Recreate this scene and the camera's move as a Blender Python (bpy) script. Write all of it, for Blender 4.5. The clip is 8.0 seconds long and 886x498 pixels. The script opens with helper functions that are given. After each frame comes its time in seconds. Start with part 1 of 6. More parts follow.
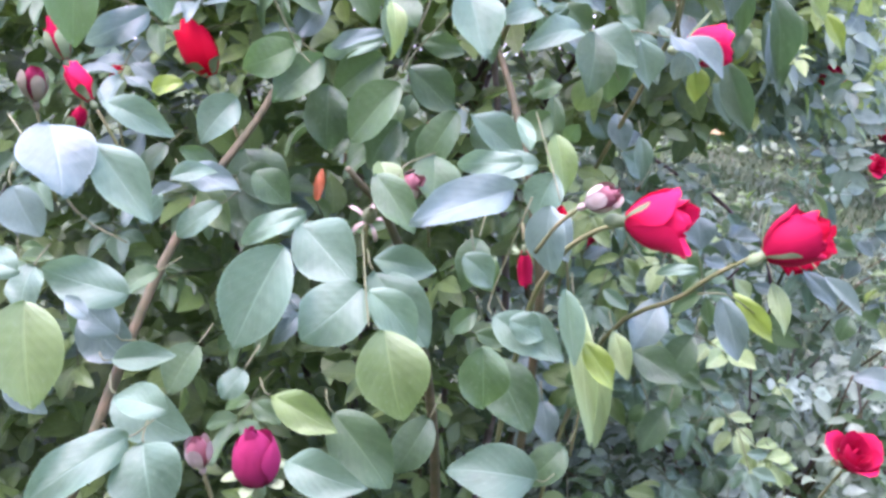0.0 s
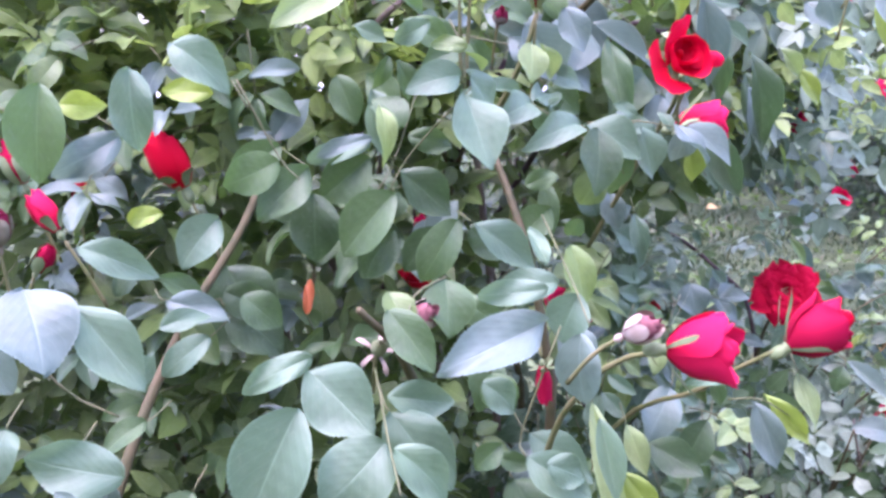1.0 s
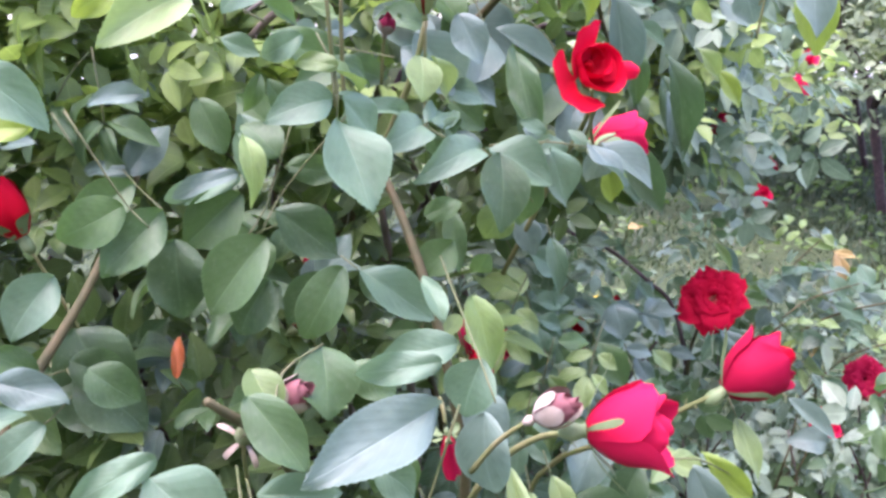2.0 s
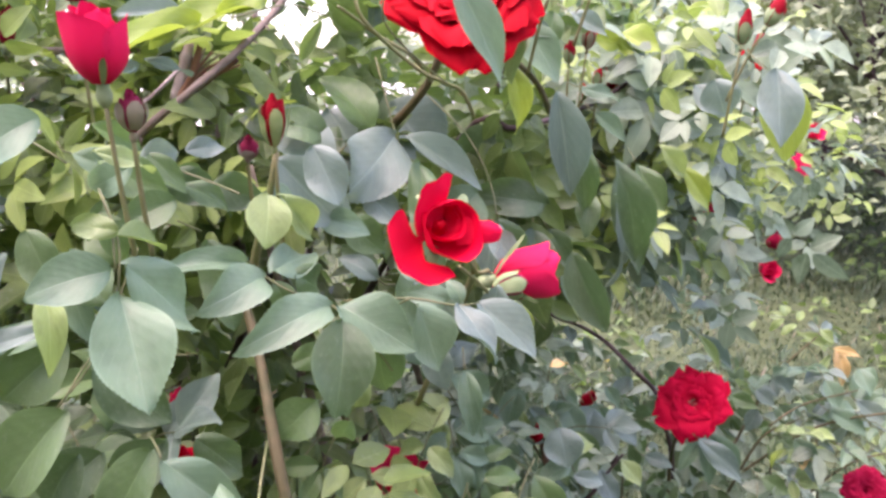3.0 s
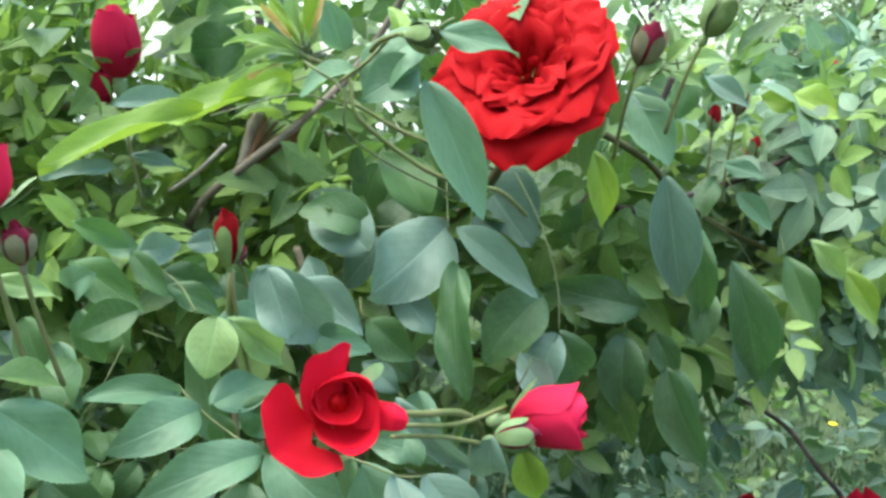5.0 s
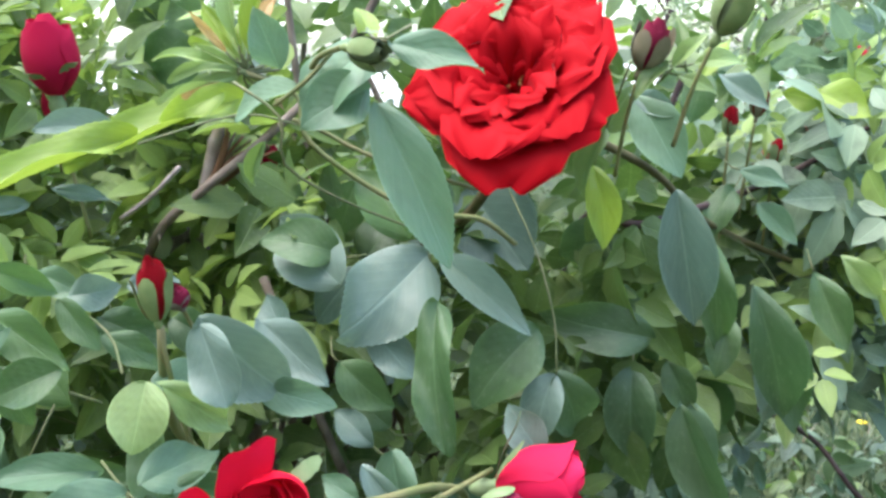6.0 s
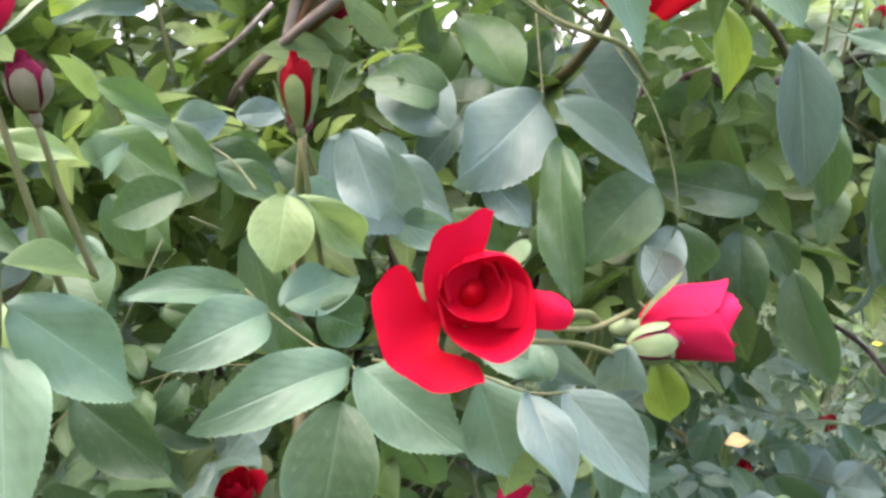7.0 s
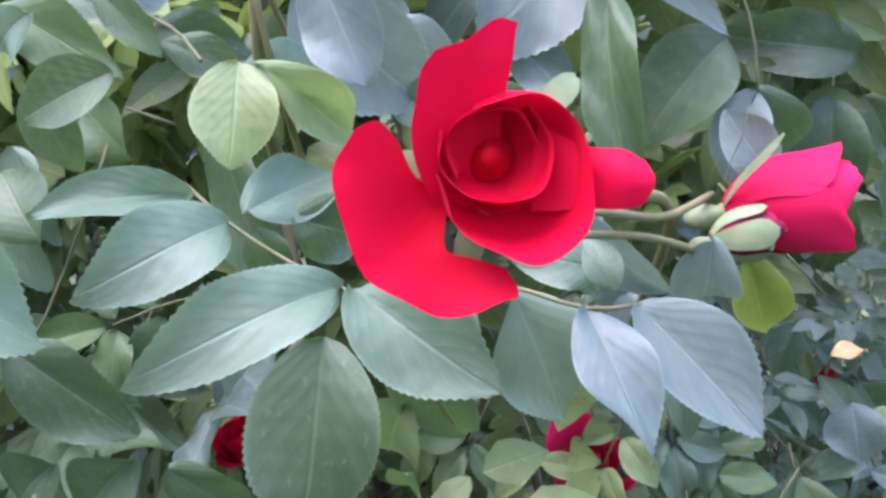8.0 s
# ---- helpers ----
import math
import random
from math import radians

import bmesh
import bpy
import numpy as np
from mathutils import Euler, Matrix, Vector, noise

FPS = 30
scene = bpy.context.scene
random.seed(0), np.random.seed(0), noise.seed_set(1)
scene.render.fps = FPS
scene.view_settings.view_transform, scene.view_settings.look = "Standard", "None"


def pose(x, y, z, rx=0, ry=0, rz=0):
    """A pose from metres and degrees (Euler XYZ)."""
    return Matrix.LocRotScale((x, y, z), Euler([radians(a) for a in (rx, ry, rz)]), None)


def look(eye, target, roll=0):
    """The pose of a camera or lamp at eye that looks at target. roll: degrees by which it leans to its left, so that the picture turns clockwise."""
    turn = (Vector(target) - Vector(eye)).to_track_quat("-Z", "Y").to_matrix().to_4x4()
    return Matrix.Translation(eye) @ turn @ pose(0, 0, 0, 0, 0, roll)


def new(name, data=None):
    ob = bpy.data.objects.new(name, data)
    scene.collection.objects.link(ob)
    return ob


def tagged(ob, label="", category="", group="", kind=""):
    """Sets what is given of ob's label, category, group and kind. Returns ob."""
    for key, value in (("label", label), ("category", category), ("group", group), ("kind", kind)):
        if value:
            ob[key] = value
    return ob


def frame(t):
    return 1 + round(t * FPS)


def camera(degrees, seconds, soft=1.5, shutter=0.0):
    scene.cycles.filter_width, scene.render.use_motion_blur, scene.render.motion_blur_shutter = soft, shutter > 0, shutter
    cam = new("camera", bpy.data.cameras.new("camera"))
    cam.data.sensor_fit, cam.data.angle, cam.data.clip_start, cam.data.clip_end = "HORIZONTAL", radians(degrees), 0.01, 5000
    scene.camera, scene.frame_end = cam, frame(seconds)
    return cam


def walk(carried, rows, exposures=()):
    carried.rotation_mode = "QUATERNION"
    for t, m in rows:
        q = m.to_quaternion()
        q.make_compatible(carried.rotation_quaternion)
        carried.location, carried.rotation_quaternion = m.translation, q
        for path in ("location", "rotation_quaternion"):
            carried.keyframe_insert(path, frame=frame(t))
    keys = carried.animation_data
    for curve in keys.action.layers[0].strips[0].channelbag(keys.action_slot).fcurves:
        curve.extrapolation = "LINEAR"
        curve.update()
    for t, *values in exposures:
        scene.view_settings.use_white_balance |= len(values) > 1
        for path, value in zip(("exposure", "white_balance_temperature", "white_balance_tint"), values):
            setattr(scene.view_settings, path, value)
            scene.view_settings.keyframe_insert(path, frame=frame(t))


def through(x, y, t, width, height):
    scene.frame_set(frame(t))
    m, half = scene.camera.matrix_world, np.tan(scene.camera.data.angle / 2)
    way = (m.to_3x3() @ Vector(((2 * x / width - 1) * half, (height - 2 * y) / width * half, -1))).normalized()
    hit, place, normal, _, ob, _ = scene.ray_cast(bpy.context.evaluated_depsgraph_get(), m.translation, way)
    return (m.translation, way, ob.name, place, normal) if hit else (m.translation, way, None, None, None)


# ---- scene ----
cam = camera(54.7, 8.0, soft=3.0)
PATH = [
    (0, (0.21, 0.208, 0.868), (-0.039, 2.109, 0.299), 2.5),
    (0.5, (0.17, 0.232, 0.878), (-0.02, 2.153, 0.356), 2.0),
    (1, (0.164, 0.261, 0.913), (0.022, 2.195, 0.422), -0.6),
    (1.2, (0.17, 0.276, 0.916), (0.064, 2.21, 0.417), -0.2),
    (2.3, (0.209, 0.375, 0.926), (0.247, 2.314, 0.437), -2.5),
    (2.5, (0.236, 0.384, 0.938), (0.228, 2.329, 0.474), -1.7),
    (3, (0.297, 0.457, 0.974), (0.23, 2.41, 0.55), -1.1),
    (3.5, (0.347, 0.506, 1.007), (0.137, 2.446, 0.566), -1.2),
    (4, (0.397, 0.523, 1.013), (-0.038, 2.425, 0.576), -1.8),
    (4.5, (0.429, 0.545, 1.023), (-0.159, 2.398, 0.556), -0.0),
    (4.7, (0.431, 0.555, 1.026), (-0.202, 2.404, 0.601), 0.4),
    (5.8, (0.42, 0.641, 1.039), (-0.252, 2.472, 0.596), -0.4),
    (6, (0.428, 0.65, 1.04), (-0.265, 2.472, 0.592), -1.2),
    (6.5, (0.396, 0.643, 1.021), (-0.247, 2.469, 0.519), -1.6),
    (7, (0.356, 0.641, 0.983), (-0.308, 2.432, 0.394), -0.5),
    (7.5, (0.325, 0.692, 0.945), (-0.23, 2.477, 0.232), -1.5),
    (8, (0.334, 0.719, 0.943), (-0.406, 2.416, 0.186), -5.4),
]
walk(cam, [(t, look(eye, target, roll)) for t, eye, target, roll in PATH],
     exposures=((0, 2.98, 5660, 47), (1, 2.89, 5620, 52), (2.5, 2.73, 6400, 30), (3, 2.75, 6800, 41), (3.5, 2.60, 7050, 48), (4, 2.60, 7200, 40), (4.5, 2.37, 6500, -16), (6, 2.52, 6200, 8), (6.5, 2.61, 6150, 15), (7, 2.76, 6600, 21), (7.5, 2.70, 7900, 36), (8, 2.66, 5700, 42)))

# ---- light ----
world = bpy.data.worlds.new("sky")
scene.world = world
world.use_nodes = True
wn = world.node_tree
sky = wn.nodes.new("ShaderNodeTexSky")
sky.sky_type, sky.sun_disc = "NISHITA", False
sky.sun_elevation, sky.sun_rotation = radians(70), radians(215)
sky.dust_density, sky.air_density = 2.2, 1.0
wn.links.new(sky.outputs[0], wn.nodes["Background"].inputs[0])
wn.nodes["Background"].inputs[1].default_value = 0.15
sun_data = bpy.data.lights.new("sun", "SUN")
sun_data.energy, sun_data.angle, sun_data.color = 1.3, radians(70), (1.0, 0.96, 0.90)
sun = new("sun", sun_data)
sun.matrix_world = look((0, 0, 5), (0.5, -0.25, 2.6))


# ---- materials ----
def node(nt, kind, **values):
    n = nt.nodes.new("ShaderNode" + kind)
    for key, value in values.items():
        n.inputs[key.replace("_", " ")].default_value = value
    return n


def math_node(nt, op, a, b=None):
    n = nt.nodes.new("ShaderNodeMath")
    n.operation = op
    for k, v in enumerate((a, b)):
        if v is None:
            continue
        if isinstance(v, (int, float)):
            n.inputs[k].default_value = v
        else:
            nt.links.new(v, n.inputs[k])
    return n.outputs[0]


def ramp(nt, fac, *stops):
    n = nt.nodes.new("ShaderNodeValToRGB")
    while len(n.color_ramp.elements) < len(stops):
        n.color_ramp.elements.new(0.5)
    for e, (pos, col) in zip(n.color_ramp.elements, stops):
        e.position, e.color = pos, (*col, 1) if len(col) == 3 else col
    nt.links.new(fac, n.inputs[0])
    return n.outputs[0]


def mixed(nt, fac, a, b, blend="MIX"):
    n = nt.nodes.new("ShaderNodeMix")
    n.data_type, n.blend_type = "RGBA", blend
    for sock, v in ((n.inputs["Factor"], fac), (n.inputs[6], a), (n.inputs[7], b)):
        if isinstance(v, (int, float)):
            sock.default_value = v
        elif isinstance(v, tuple):
            sock.default_value = (*v, 1)
        else:
            nt.links.new(v, sock)
    return n.outputs[2]


def blank(name):
    mat = bpy.data.materials.new(name)
    mat.use_nodes = True
    nt = mat.node_tree
    return mat, nt, nt.nodes["Principled BSDF"], nt.nodes["Material Output"]


def noise_fac(nt, scale, detail=3.0, coord="Object"):
    tc = nt.nodes.new("ShaderNodeTexCoord")
    n = node(nt, "TexNoise", Scale=scale, Detail=detail)
    nt.links.new(tc.outputs[coord], n.inputs["Vector"])
    return n.outputs["Fac"]


def leaf_material(name, dark, light, through, islands=False, rough=0.43, glow=0.3):
    """Leaf blade: midrib and side veins from the leaf's own map, blotches, soft shine, light passing through."""
    mat, nt, bsdf, out = blank(name)
    uv = nt.nodes.new("ShaderNodeUVMap")
    sep = nt.nodes.new("ShaderNodeSeparateXYZ")
    nt.links.new(uv.outputs[0], sep.inputs[0])
    across = math_node(nt, "ABSOLUTE", math_node(nt, "SUBTRACT", sep.outputs[0], 0.5))
    along = sep.outputs[1]
    slant = math_node(nt, "SUBTRACT", math_node(nt, "MULTIPLY", along, 50.0), math_node(nt, "MULTIPLY", across, 44.0))
    wave = math_node(nt, "SINE", slant)
    rib = ramp(nt, across, (0.0, (1, 1, 1)), (0.03, (0, 0, 0)))
    vein = ramp(nt, wave, (0.90, (0, 0, 0)), (1.0, (1, 1, 1)))
    rim = ramp(nt, across, (0.455, (0, 0, 0)), (0.495, (1, 1, 1)))
    if islands:
        geo = nt.nodes.new("ShaderNodeNewGeometry")
        rnd = geo.outputs["Random Per Island"]
    else:
        info = nt.nodes.new("ShaderNodeObjectInfo")
        rnd = info.outputs["Random"]
    col = ramp(nt, rnd, (0.0, dark), (0.75, light), (1.0, tuple(0.75 * a + 0.25 * b for a, b in zip(light, through))))
    blotch = noise_fac(nt, 2.2 if not islands else 30.0, 4.0)
    col = mixed(nt, math_node(nt, "MULTIPLY", ramp(nt, blotch, (0.35, (0, 0, 0)), (0.72, (1, 1, 1))), 0.6), col, tuple(1.35 * c for c in light))
    fleck = noise_fac(nt, 15.0 if not islands else 260.0, 3.0)
    col = mixed(nt, math_node(nt, "MULTIPLY", ramp(nt, fleck, (0.60, (0, 0, 0)), (0.70, (1, 1, 1))), 0.28), col, (0.22, 0.28, 0.17))
    bloom = noise_fac(nt, 5.5 if not islands else 90.0, 6.0)
    col = mixed(nt, math_node(nt, "MULTIPLY", ramp(nt, bloom, (0.48, (0, 0, 0)), (0.68, (1, 1, 1))), 0.30), col, tuple(0.75 * c + 0.05 * k for c, k in zip(light, (0.9, 1.0, 0.75))))
    shade = noise_fac(nt, 3.4 if not islands else 60.0, 3.0)
    col = mixed(nt, math_node(nt, "MULTIPLY", ramp(nt, shade, (0.30, (1, 1, 1)), (0.48, (0, 0, 0))), 0.35), col, tuple(0.6 * c for c in dark))
    pale = tuple(min(1.0, 1.9 * c + 0.02) for c in light)
    col = mixed(nt, math_node(nt, "MULTIPLY", vein, 0.12), col, pale)
    col = mixed(nt, math_node(nt, "MULTIPLY", rim, 0.35), col, pale)
    col = mixed(nt, math_node(nt, "MULTIPLY", rib, 0.34), col, pale)
    nt.links.new(col, bsdf.inputs["Base Color"])
    rgh = math_node(nt, "ADD", math_node(nt, "MULTIPLY", blotch, 0.3), rough - 0.09)
    nt.links.new(rgh, bsdf.inputs["Roughness"])
    bsdf.inputs["Specular IOR Level"].default_value = 0.47
    height = math_node(nt, "ADD", math_node(nt, "MULTIPLY", wave, 0.045), math_node(nt, "ADD", math_node(nt, "MULTIPLY", rib, -0.5), math_node(nt, "MULTIPLY", blotch, 1.5)))
    bump = node(nt, "Bump", Strength=0.45, Distance=0.0015)
    nt.links.new(height, bump.inputs["Height"])
    nt.links.new(bump.outputs[0], bsdf.inputs["Normal"])
    trans = nt.nodes.new("ShaderNodeBsdfTranslucent")
    nt.links.new(mixed(nt, 0.5, col, through), trans.inputs[0])
    mix = nt.nodes.new("ShaderNodeMixShader")
    mix.inputs[0].default_value = glow
    nt.links.new(bsdf.outputs[0], mix.inputs[1])
    nt.links.new(trans.outputs[0], mix.inputs[2])
    nt.links.new(mix.outputs[0], out.inputs[0])
    return mat


LEAF = {
    "mid": leaf_material("leaf_mid", (0.09, 0.14, 0.042), (0.13, 0.19, 0.058), (0.22, 0.38, 0.06)),
    "green": leaf_material("leaf_green", (0.048, 0.095, 0.034), (0.074, 0.13, 0.046), (0.16, 0.32, 0.06)),
    # dark: deep green that also puts shade into low front leaves
    "dark": leaf_material("leaf_dark_shade", (0.034, 0.07, 0.026), (0.058, 0.10, 0.040), (0.12, 0.26, 0.06)),
    # pale: part of the sky's sheen is put into this green
    "pale": leaf_material("leaf_pale_sheen", (0.070, 0.130, 0.068), (0.112, 0.184, 0.106), (0.20, 0.36, 0.14)),
    "light": leaf_material("leaf_light", (0.16, 0.225, 0.08), (0.23, 0.31, 0.115), (0.32, 0.5, 0.08)),
    "young": leaf_material("leaf_young", (0.15, 0.22, 0.03), (0.21, 0.29, 0.045), (0.36, 0.5, 0.04), glow=0.34),
    # blue: bluish sky sheen is put into the leaf colour
    "blue": leaf_material("leaf_blue_sheen", (0.085, 0.135, 0.10), (0.135, 0.19, 0.15), (0.18, 0.3, 0.16), rough=0.38),
    "rust": leaf_material("leaf_rust", (0.34, 0.20, 0.065), (0.44, 0.31, 0.12), (0.6, 0.4, 0.1)),
    "orange": leaf_material("leaf_orange", (0.34, 0.07, 0.02), (0.42, 0.11, 0.03), (0.6, 0.2, 0.05)),
}
FOLIAGE = leaf_material("foliage", (0.026, 0.058, 0.014), (0.098, 0.145, 0.036), (0.18, 0.33, 0.05), islands=True)
# Light end is whitened in place of sky shine on the low leaves.
FOLIAGE_LOW = leaf_material("foliage_low", (0.022, 0.050, 0.020), (0.25, 0.32, 0.215), (0.2, 0.34, 0.10), islands=True, rough=0.4)
# Darker copy of the foliage green, with shade put into its colour.
FOLIAGE_INNER_SHADE = leaf_material("foliage_inner_shade", (0.026, 0.058, 0.02), (0.07, 0.115, 0.045), (0.14, 0.27, 0.06), islands=True)
FOLIAGE_BLUE = leaf_material("foliage_blue", (0.028, 0.06, 0.026), (0.20, 0.27, 0.17), (0.16, 0.28, 0.12), islands=True, rough=0.4)
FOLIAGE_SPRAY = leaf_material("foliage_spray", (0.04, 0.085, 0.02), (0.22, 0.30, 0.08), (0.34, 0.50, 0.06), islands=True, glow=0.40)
FOLIAGE_FAR = leaf_material("foliage_far", (0.07, 0.11, 0.05), (0.24, 0.28, 0.16), (0.3, 0.4, 0.1), islands=True, rough=0.5)


def petal_material(name, inner, outer, through, seed_scale=1.6):
    mat, nt, bsdf, out = blank(name)
    uv = nt.nodes.new("ShaderNodeUVMap")
    sep = nt.nodes.new("ShaderNodeSeparateXYZ")
    nt.links.new(uv.outputs[0], sep.inputs[0])
    info = nt.nodes.new("ShaderNodeObjectInfo")
    base = mixed(nt, sep.outputs[1], inner, outer)
    base = mixed(nt, math_node(nt, "MULTIPLY", info.outputs["Random"], 0.35), base, tuple(0.72 * c for c in inner))
    streak = node(nt, "TexNoise", Scale=7.0, Detail=3.0)
    mp = nt.nodes.new("ShaderNodeMapping")
    mp.inputs["Scale"].default_value = (9.0, 0.8, 1.0)
    nt.links.new(uv.outputs[0], mp.inputs[0])
    nt.links.new(mp.outputs[0], streak.inputs["Vector"])
    base = mixed(nt, math_node(nt, "MULTIPLY", streak.outputs["Fac"], 0.2), base, tuple(0.55 * c for c in inner))
    nt.links.new(base, bsdf.inputs["Base Color"])
    bsdf.inputs["Roughness"].default_value = 0.62
    bsdf.inputs["Specular IOR Level"].default_value = 0.07
    bsdf.inputs["Sheen Weight"].default_value = 0.03
    bsdf.inputs["Sheen Tint"].default_value = (1.0, 0.45, 0.55, 1)
    bump = node(nt, "Bump", Strength=0.12, Distance=0.001)
    nt.links.new(streak.outputs["Fac"], bump.inputs["Height"])
    nt.links.new(bump.outputs[0], bsdf.inputs["Normal"])
    trans = nt.nodes.new("ShaderNodeBsdfTranslucent")
    trans.inputs[0].default_value = (*through, 1)
    mix = nt.nodes.new("ShaderNodeMixShader")
    mix.inputs[0].default_value = 0.14
    nt.links.new(bsdf.outputs[0], mix.inputs[1])
    nt.links.new(trans.outputs[0], mix.inputs[2])
    nt.links.new(mix.outputs[0], out.inputs[0])
    return mat


RED = petal_material("petal_red", (0.40, 0.0015, 0.008), (0.56, 0.004, 0.026), (0.78, 0.004, 0.02))
PINK_RED = petal_material("petal_pink_red", (0.46, 0.003, 0.014), (0.66, 0.008, 0.045), (0.8, 0.006, 0.03))
PINK = petal_material("petal_pink", (0.48, 0.006, 0.035), (0.66, 0.02, 0.085), (0.8, 0.012, 0.07))
CRIMSON = petal_material("petal_crimson", (0.34, 0.006, 0.03), (0.42, 0.01, 0.05), (0.5, 0.01, 0.05))
DEEP_RED = petal_material("petal_deep_red", (0.25, 0.0008, 0.003), (0.43, 0.0012, 0.007), (0.52, 0.002, 0.008))
DARK_RED = petal_material("petal_dark_red", (0.17, 0.004, 0.008), (0.27, 0.006, 0.012), (0.35, 0.01, 0.015))
BUD_GREEN = petal_material("bud_green", (0.14, 0.18, 0.08), (0.22, 0.25, 0.13), (0.2, 0.26, 0.1))
MAUVE = petal_material("petal_mauve", (0.16, 0.045, 0.055), (0.28, 0.12, 0.12), (0.3, 0.1, 0.1))
VIOLET = petal_material("petal_violet", (0.22, 0.012, 0.055), (0.32, 0.03, 0.085), (0.36, 0.03, 0.09))
PLUM = petal_material("petal_plum", (0.16, 0.01, 0.03), (0.22, 0.02, 0.05), (0.3, 0.02, 0.05))


def rough_material(name, a, b, scale, rough=0.7, bump=0.4, dist=0.002, c=None):
    mat, nt, bsdf, _ = blank(name)
    f = noise_fac(nt, scale, 5.0)
    stops = [(0.3, a), (0.7, b)] + ([(0.8, c)] if c else [])
    col = ramp(nt, f, *stops)
    g = noise_fac(nt, scale * 0.13, 2.0)
    col = mixed(nt, math_node(nt, "MULTIPLY", g, 0.5), col, tuple(0.6 * v for v in a))
    nt.links.new(col, bsdf.inputs["Base Color"])
    bsdf.inputs["Roughness"].default_value = rough
    bsdf.inputs["Specular IOR Level"].default_value = 0.22
    bp = node(nt, "Bump", Strength=bump, Distance=dist)
    nt.links.new(f, bp.inputs["Height"])
    nt.links.new(bp.outputs[0], bsdf.inputs["Normal"])
    return mat


STALK = rough_material("stalk_green", (0.13, 0.16, 0.05), (0.25, 0.21, 0.10), 60.0, 0.6)
LEAF_STALK = rough_material("leaf_stalk_green", (0.09, 0.12, 0.045), (0.18, 0.17, 0.08), 90.0, 0.5)
STEM = rough_material("stem_olive", (0.07, 0.072, 0.028), (0.15, 0.11, 0.055), 70.0, 0.65)
BARK = rough_material("old_cane", (0.13, 0.10, 0.075), (0.27, 0.215, 0.175), 55.0, 0.75, 0.7, 0.004)
BROWN_CANE = rough_material("brown_cane", (0.09, 0.045, 0.025), (0.20, 0.10, 0.05), 60.0, 0.7)
PALE_BARK = rough_material("pale_cane", (0.22, 0.17, 0.14), (0.44, 0.38, 0.33), 85.0, 0.7, 0.6, 0.003)
DARK_BARK = rough_material("dark_twig", (0.035, 0.022, 0.02), (0.10, 0.06, 0.055), 70.0, 0.6)
SEPAL = rough_material("sepal", (0.14, 0.20, 0.08), (0.25, 0.30, 0.15), 90.0, 0.55)
SEPAL_PALE = rough_material("sepal_pale", (0.15, 0.14, 0.075), (0.26, 0.21, 0.14), 90.0, 0.6)
SEPAL_LIGHT = rough_material("sepal_light", (0.13, 0.19, 0.06), (0.24, 0.28, 0.11), 90.0, 0.55)
SEPAL_PINK = rough_material("sepal_pink", (0.32, 0.25, 0.19), (0.48, 0.39, 0.32), 120.0, 0.7)
STAMEN_DULL = rough_material("stamen_dull", (0.22, 0.07, 0.02), (0.38, 0.18, 0.05), 200.0, 0.7)
STAMEN = rough_material("stamen", (0.55, 0.25, 0.18), (0.70, 0.40, 0.30), 200.0, 0.6)
SOIL = rough_material("soil_turf", (0.035, 0.05, 0.02), (0.08, 0.10, 0.04), 14.0, 0.95, 0.8, 0.02, (0.16, 0.13, 0.09))
# Lightened so that the added wall throws fill light onto the leaves.
PLASTER = rough_material("plaster", (0.68, 0.66, 0.62), (0.78, 0.765, 0.73), 30.0, 0.9, 0.5, 0.004)
GRAVEL = rough_material("pale_gravel", (0.50, 0.48, 0.44), (0.78, 0.76, 0.72), 26.0, 0.9, 0.8, 0.02)


def grass_material():
    mat, nt, bsdf, out = blank("grass")
    geo = nt.nodes.new("ShaderNodeNewGeometry")
    col = ramp(nt, geo.outputs["Random Per Island"], (0.0, (0.018, 0.042, 0.011)), (0.65, (0.042, 0.080, 0.022)), (0.93, (0.09, 0.112, 0.048)), (1.0, (0.24, 0.19, 0.12)))
    patch = noise_fac(nt, 2.0, 3.0)
    col = mixed(nt, math_node(nt, "MULTIPLY", patch, 0.45), col, (0.055, 0.075, 0.033))
    nt.links.new(col, bsdf.inputs["Base Color"])
    bsdf.inputs["Roughness"].default_value = 0.5
    trans = nt.nodes.new("ShaderNodeBsdfTranslucent")
    nt.links.new(col, trans.inputs[0])
    mix = nt.nodes.new("ShaderNodeMixShader")
    mix.inputs[0].default_value = 0.3
    nt.links.new(bsdf.outputs[0], mix.inputs[1])
    nt.links.new(trans.outputs[0], mix.inputs[2])
    nt.links.new(mix.outputs[0], out.inputs[0])
    return mat


GRASS = grass_material()
YELLOW = rough_material("yellow_floret", (0.75, 0.55, 0.03), (0.85, 0.68, 0.05), 200.0, 0.6)


# ---- mesh helpers ----
def smooth(mesh):
    mesh.polygons.foreach_set("use_smooth", [True] * len(mesh.polygons))
    return mesh


def part(name, bm, material, parent=None, label=""):
    """A bmesh or a mesh as one object under its parent."""
    if isinstance(bm, bpy.types.Mesh):
        mesh = bm
    else:
        mesh = bpy.data.meshes.new(name)
        bm.to_mesh(mesh)
        bm.free()
        smooth(mesh)
    if material and not mesh.materials:
        mesh.materials.append(material)
    ob = new(name, mesh)
    ob.parent = parent
    if label:
        tagged(ob, label)
    return ob


def base_empty(name, x, y, z, label, category, group=""):
    ob = new(name)
    ob.empty_display_size = 0.05
    ob.location = (x, y, z)
    return tagged(ob, label, category, group)


